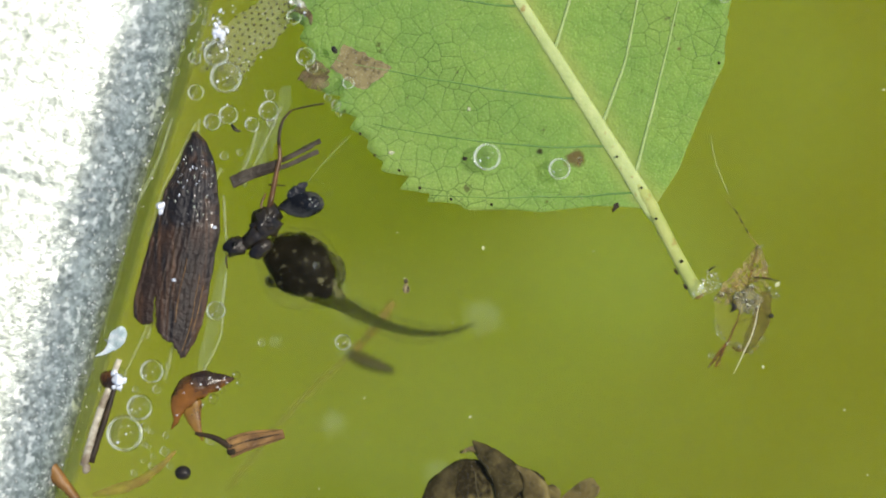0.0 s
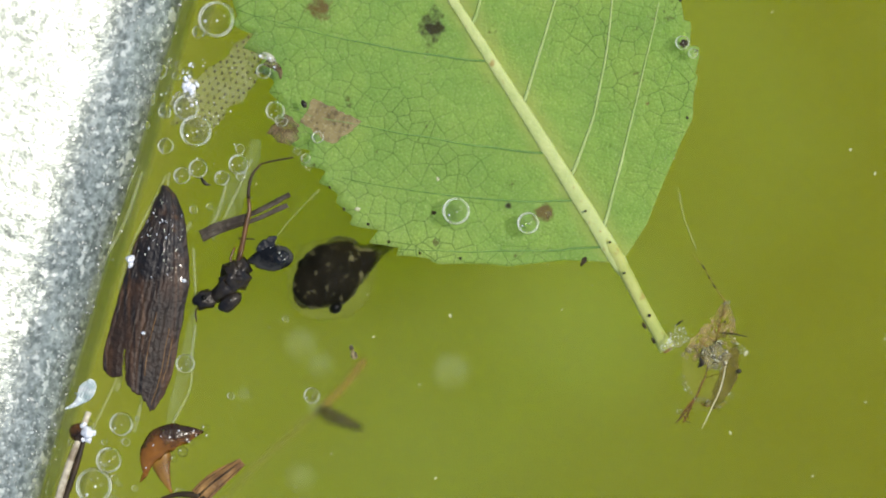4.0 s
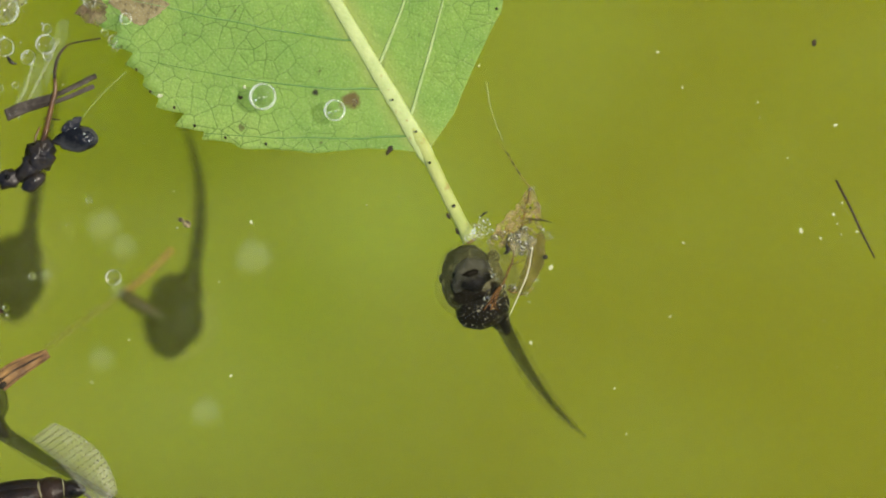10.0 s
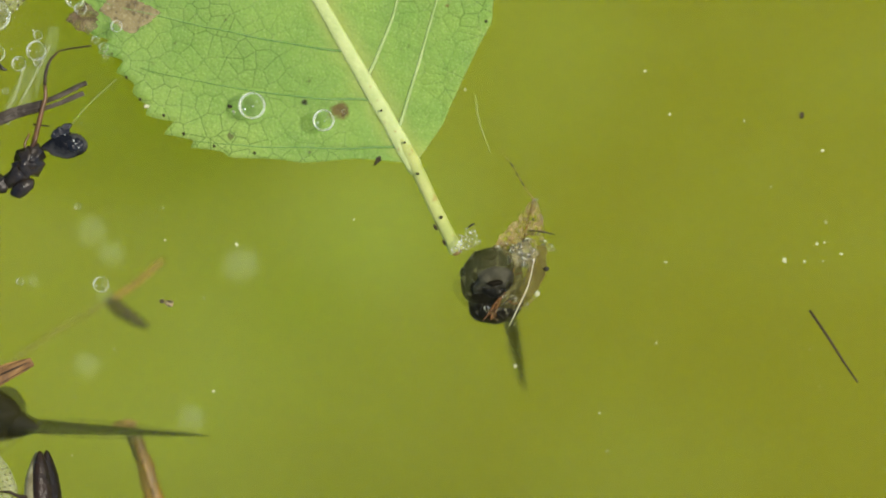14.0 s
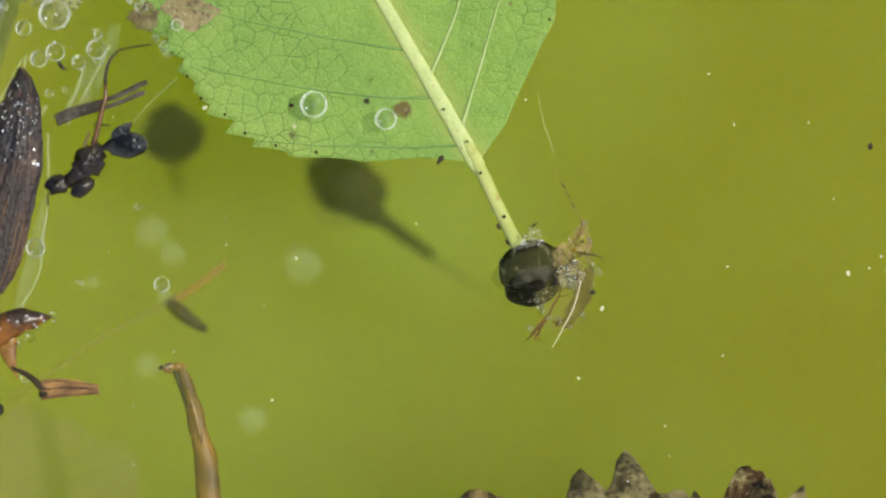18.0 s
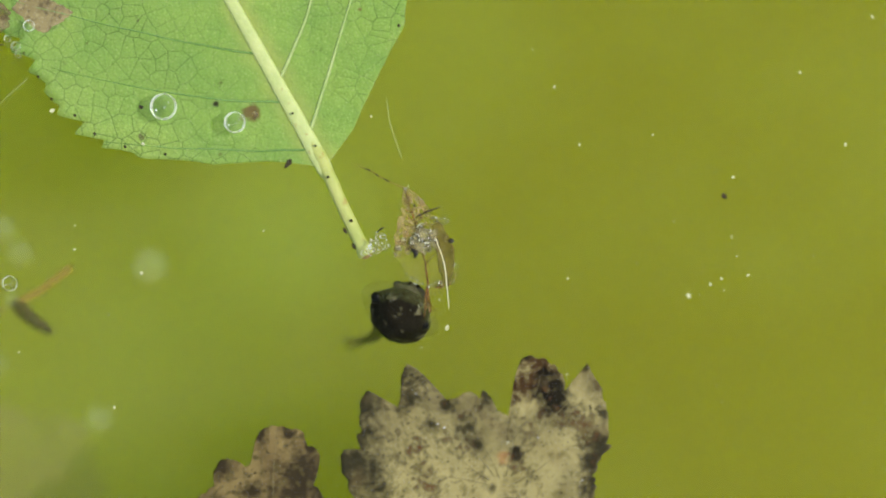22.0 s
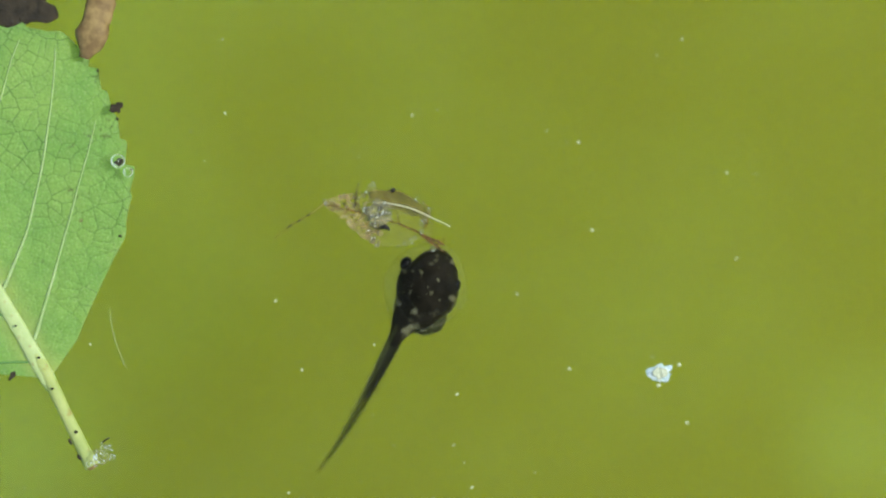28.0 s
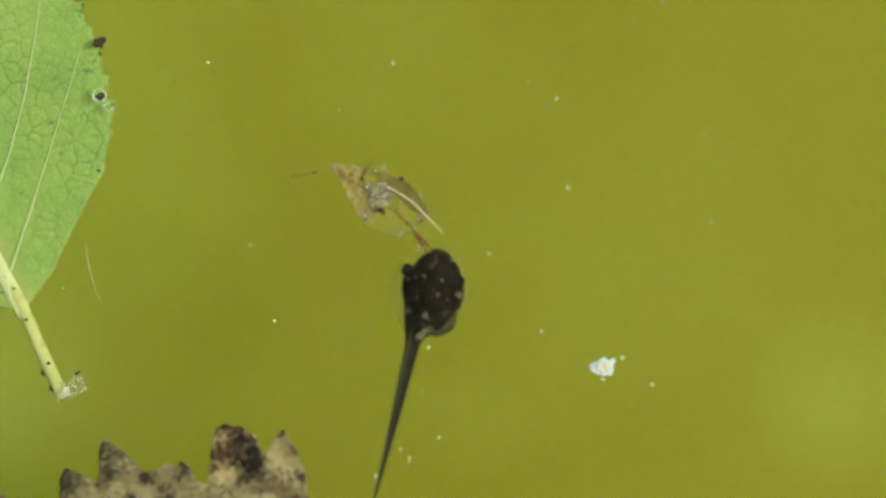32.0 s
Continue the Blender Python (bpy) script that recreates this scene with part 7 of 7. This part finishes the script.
SKELETON_LEAF = [
    (0.0, 1316, 546, -0.8, 78), (3.0, 1316, 548, -0.8, 78), (6.0, 1317, 549, -0.8, 79), (7.0, 1316, 545, -0.8, 79),
    (8.0, 1314, 529, -0.8, 79), (9.0, 1321, 536, -0.8, 81), (11.0, 1321, 539, -0.8, 81), (12.0, 1326, 537, -0.8, 80),
    (13.0, 1369, 531, -0.8, 75), (14.0, 1348, 536, -0.8, 80), (14.5, 1332, 543, -0.8, 81), (16.5, 1314, 562, -0.8, 75),
    (17.0, 1316, 565, -0.8, 76), (18.0, 1319, 576, -0.8, 77), (19.0, 1306, 562, -0.8, 78), (20.0, 1305, 559, -0.8, 77),
    (20.5, 1345, 527, -0.8, 99), (21.0, 1340, 500, -0.8, 114), (22.0, 1338, 507, -0.8, 112), (23.0, 1343, 523, -0.8, 98),
    (23.5, 1324, 502, -0.8, 97), (24.0, 1325, 492, -0.8, 97), (24.5, 1274, 434, -0.8, 103), (25.0, 1285, 381, -0.8, 112),
    (25.5, 1278, 275, -0.8, 157), (26.0, 1417, 176, -0.8, 172), (26.5, 1575, 103, -0.8, 195), (28.5, 1764, 59, -0.8, 154),
    (29.0, 1787, 64, -0.8, 152), (30.0, 1797, 105, -0.8, 150), (31.0, 1798, 129, -0.8, 144), (32.0, 1788, 130, -0.8, 142),
]
CRUMB = [
    (20.3, 1858, 323, -4.0, 3), (20.5, 1891, 297, -4.0, 23), (21.0, 1884, 331, -4.0, 23), (22.0, 1874, 384, -4.0, 43),
    (23.0, 1868, 429, -4.0, 63), (24.0, 1874, 483, -4.0, 83), (25.0, 1873, 545, -4.0, 94), (26.0, 1850, 604, -4.0, 102),
]
FLAKE = [
    (26.5, 2250, 264, -0.3, 2), (28.5, 2248, 337, -0.3, 7), (29.0, 2242, 350, -0.3, 7), (30.0, 2225, 385, -0.3, 11),
    (31.0, 2216, 398, -0.3, 12), (32.0, 2205, 402, -0.3, 12),
]
REED = [
    (13.0, 644, 854, -8.0, 114), (14.0, 662, 858, -8.0, 114), (16.5, 533, 857, -8.0, 117), (17.0, 568, 817, -8.0, 114),
    (18.0, 638, 755, -8.0, 112), (19.0, 530, 716, -8.0, 110), (20.0, 521, 758, -8.0, 106), (20.5, 528, 797, -8.0, 111),
    (21.0, 553, 806, -8.0, 111),
]


def drift(ob, rows, turn=0.0):
    walk(ob, [(t, at(u, v, z, a + turn)) for t, u, v, z, a in rows])


def lasting(rows, first, last):
    """Rows that also reach from the clip's start to its end."""
    return ([(0.0, *first)] if first else []) + rows + ([(32.0, *last)] if last else [])


def motions():
    key_tadpole(MAIN_TAD, MAIN_TAIL, MAIN_TADPOLE)
    key_tadpole(DIVER, DIVER_TAIL, DIVING_TADPOLE)
    key_tadpole(SHY, SHY_TAIL, SHY_TADPOLE)
    key_tadpole(EDGE, EDGE_TAIL, EDGE_TADPOLE)
    walk(BUG, [(t, at(u, v, z, a - 90) @ pose(0, 0, 0, 0, -42, 0)) for t, u, v, z, a in BEETLE])
    drift(DARK_STICK, STICK)
    drift(BIG_DEAD, lasting(DEAD_LEAF, (1500, 1500, -2.0, -20), None))
    lag = [(t, u, v, a, float(np.interp(t, (20.0, 22.0, 23.5, 25.0), (34, 26, 4, -8)))) for t, u, v, z, a in DEAD_LEAF]
    drift(LOBED_DEAD, [(0.0, 1100, 1560, -2.7, -20)] + [(t, u - 381 * math.cos(radians(a)) + k * math.sin(radians(a)), v + k * math.cos(radians(a)) + 381 * math.sin(radians(a)), -2.7, a) for t, u, v, a, k in lag])
    drift(CURLED_DEAD, [(0.0, 868, 1020, -3.0, 4), (1.0, 860, 1030, -3.0, 2), (2.0, 866, 1026, -3.0, 0), (5.0, 910, 1060, -3.0, -6), (7.0, 946, 1082, -3.0, -10), (8.0, 975, 1100, -3.0, -12), (9.5, 1000, 1200, -3.5, -14),
                        (12.0, 1030, 1260, -4.5, -18), (16.0, 1030, 1420, -6.0, -22), (32.0, 1000, 1600, -6.0, -30)])
    drift(SKELETON_THING, [(t, u - 2, v - 2, z, a - 86) if t < 26 else (t, u, v + 4, z, a - (90 if t < 28 else 76)) for t, u, v, z, a in SKELETON_LEAF])
    drift(REED_THING, lasting([(12.0, 540, 1230, -8.0, 0)] + [(t, u, v, z, a - 112) for t, u, v, z, a in REED] + [(22.5, 430, 1250, -8.0, -4)], (560, 1250, -8.0, 0), (520, 1250, -8.0, -4)))
    drift(BROWN_CRUMB, lasting(CRUMB, (1840, -200, -4.0, 0), (1830, 900, -4.5, 140)))
    drift(DRY_HUSK, [(0.0, 1249, -277, -0.2, -35), (26.5, 1249, -277, -0.2, -35), (29.0, 1201, -275, -0.2, 2), (30.0, 1201, -395, -0.2, 6), (32.0, 1201, -495, -0.2, 10)])
    drift(WHITE_FLAKE, [(0.0, 2300, -300, -0.3, -8)] + FLAKE)
    drift(SUNK_LEAF, [(0.0, 700, 1300, -14.0, 0), (9.0, 750, 1101, -14.0, 8), (12.0, 720, 1041, -14.0, 10), (13.5, 730, 1071, -14.0, 14), (17.0, 560, 1350, -30.0, 25), (32.0, 600, 1400, -30.0, 35)])
    drift(SUNK_STEM, [(0.0, 641, 651, -18.0, -14), (9.0, 642, 662, -18.0, -20), (17.0, 638, 668, -18.0, -27), (23.0, 634, 676, -18.0, -28), (32.0, 632, 684, -18.0, -28)])
    drift(PALE_SUNK, [(0.0, 330, 1500, -40.0, 0), (16.0, 330, 1330, -40.0, 20), (17.0, 330, 1230, -40.0, 24), (19.0, 300, 1030, -40.0, 30), (20.0, 380, 1060, -40.0, 34), (21.0, 490, 1080, -40.0, 38), (23.0, 560, 1080, -40.0, 46),
                      (24.0, 560, 1090, -40.0, 50), (25.0, 580, 1110, -40.0, 54), (26.0, 620, 1200, -40.0, 58), (32.0, 700, 1500, -40.0, 80)])
    drift(WING_SCRAP, [(0.0, 640, 1010, -0.6, 50), (9.0, 570, 960, -0.6, 40), (11.0, 490, 925, -0.6, 20), (11.5, 470, 925, -0.6, 8), (12.0, 440, 940, -0.6, 14), (14.0, 405, 960, -0.6, 18), (14.5, 402, 970, -0.6, 18), (16.5, 385, 1190, -0.6, 12), (32.0, 380, 1250, -0.6, 0)])
    drift(ORANGE_TWIG, [(0.0, 406, 794, 0.2, 16), (2.5, 408, 792, 0.2, 18), (5.5, 404, 782, 0.2, 62), (7.0, 402, 778, 0.2, 55), (9.0, 408, 798, 0.2, 36), (11.5, 412, 793, 0.2, 33), (13.0, 406, 794, 0.2, 33), (16.5, 402, 802, 0.2, 12), (19.0, 404, 800, 0.2, 2), (32.0, 404, 800, 0.2, -4)])
    drift(PALE_SEED, [(0.0, 718, 506, -0.6, 10), (6.0, 672, 533, -0.6, 40), (9.0, 720, 498, -0.6, 60), (13.0, 735, 590, -0.6, 80), (16.5, 650, 730, -0.6, 100), (19.0, 600, 760, -0.6, 120), (20.5, 575, 780, -0.6, 130), (32.0, 560, 900, -0.6, 180)])
    for ob, u, v, z, s, a, du, dv in MOTES:
        walk(ob, [(0.0, at(u - 16 * du, v - 16 * dv, z, a)), (32.0, at(u + 16 * du, v + 16 * dv, z, a + 40))])


motions()
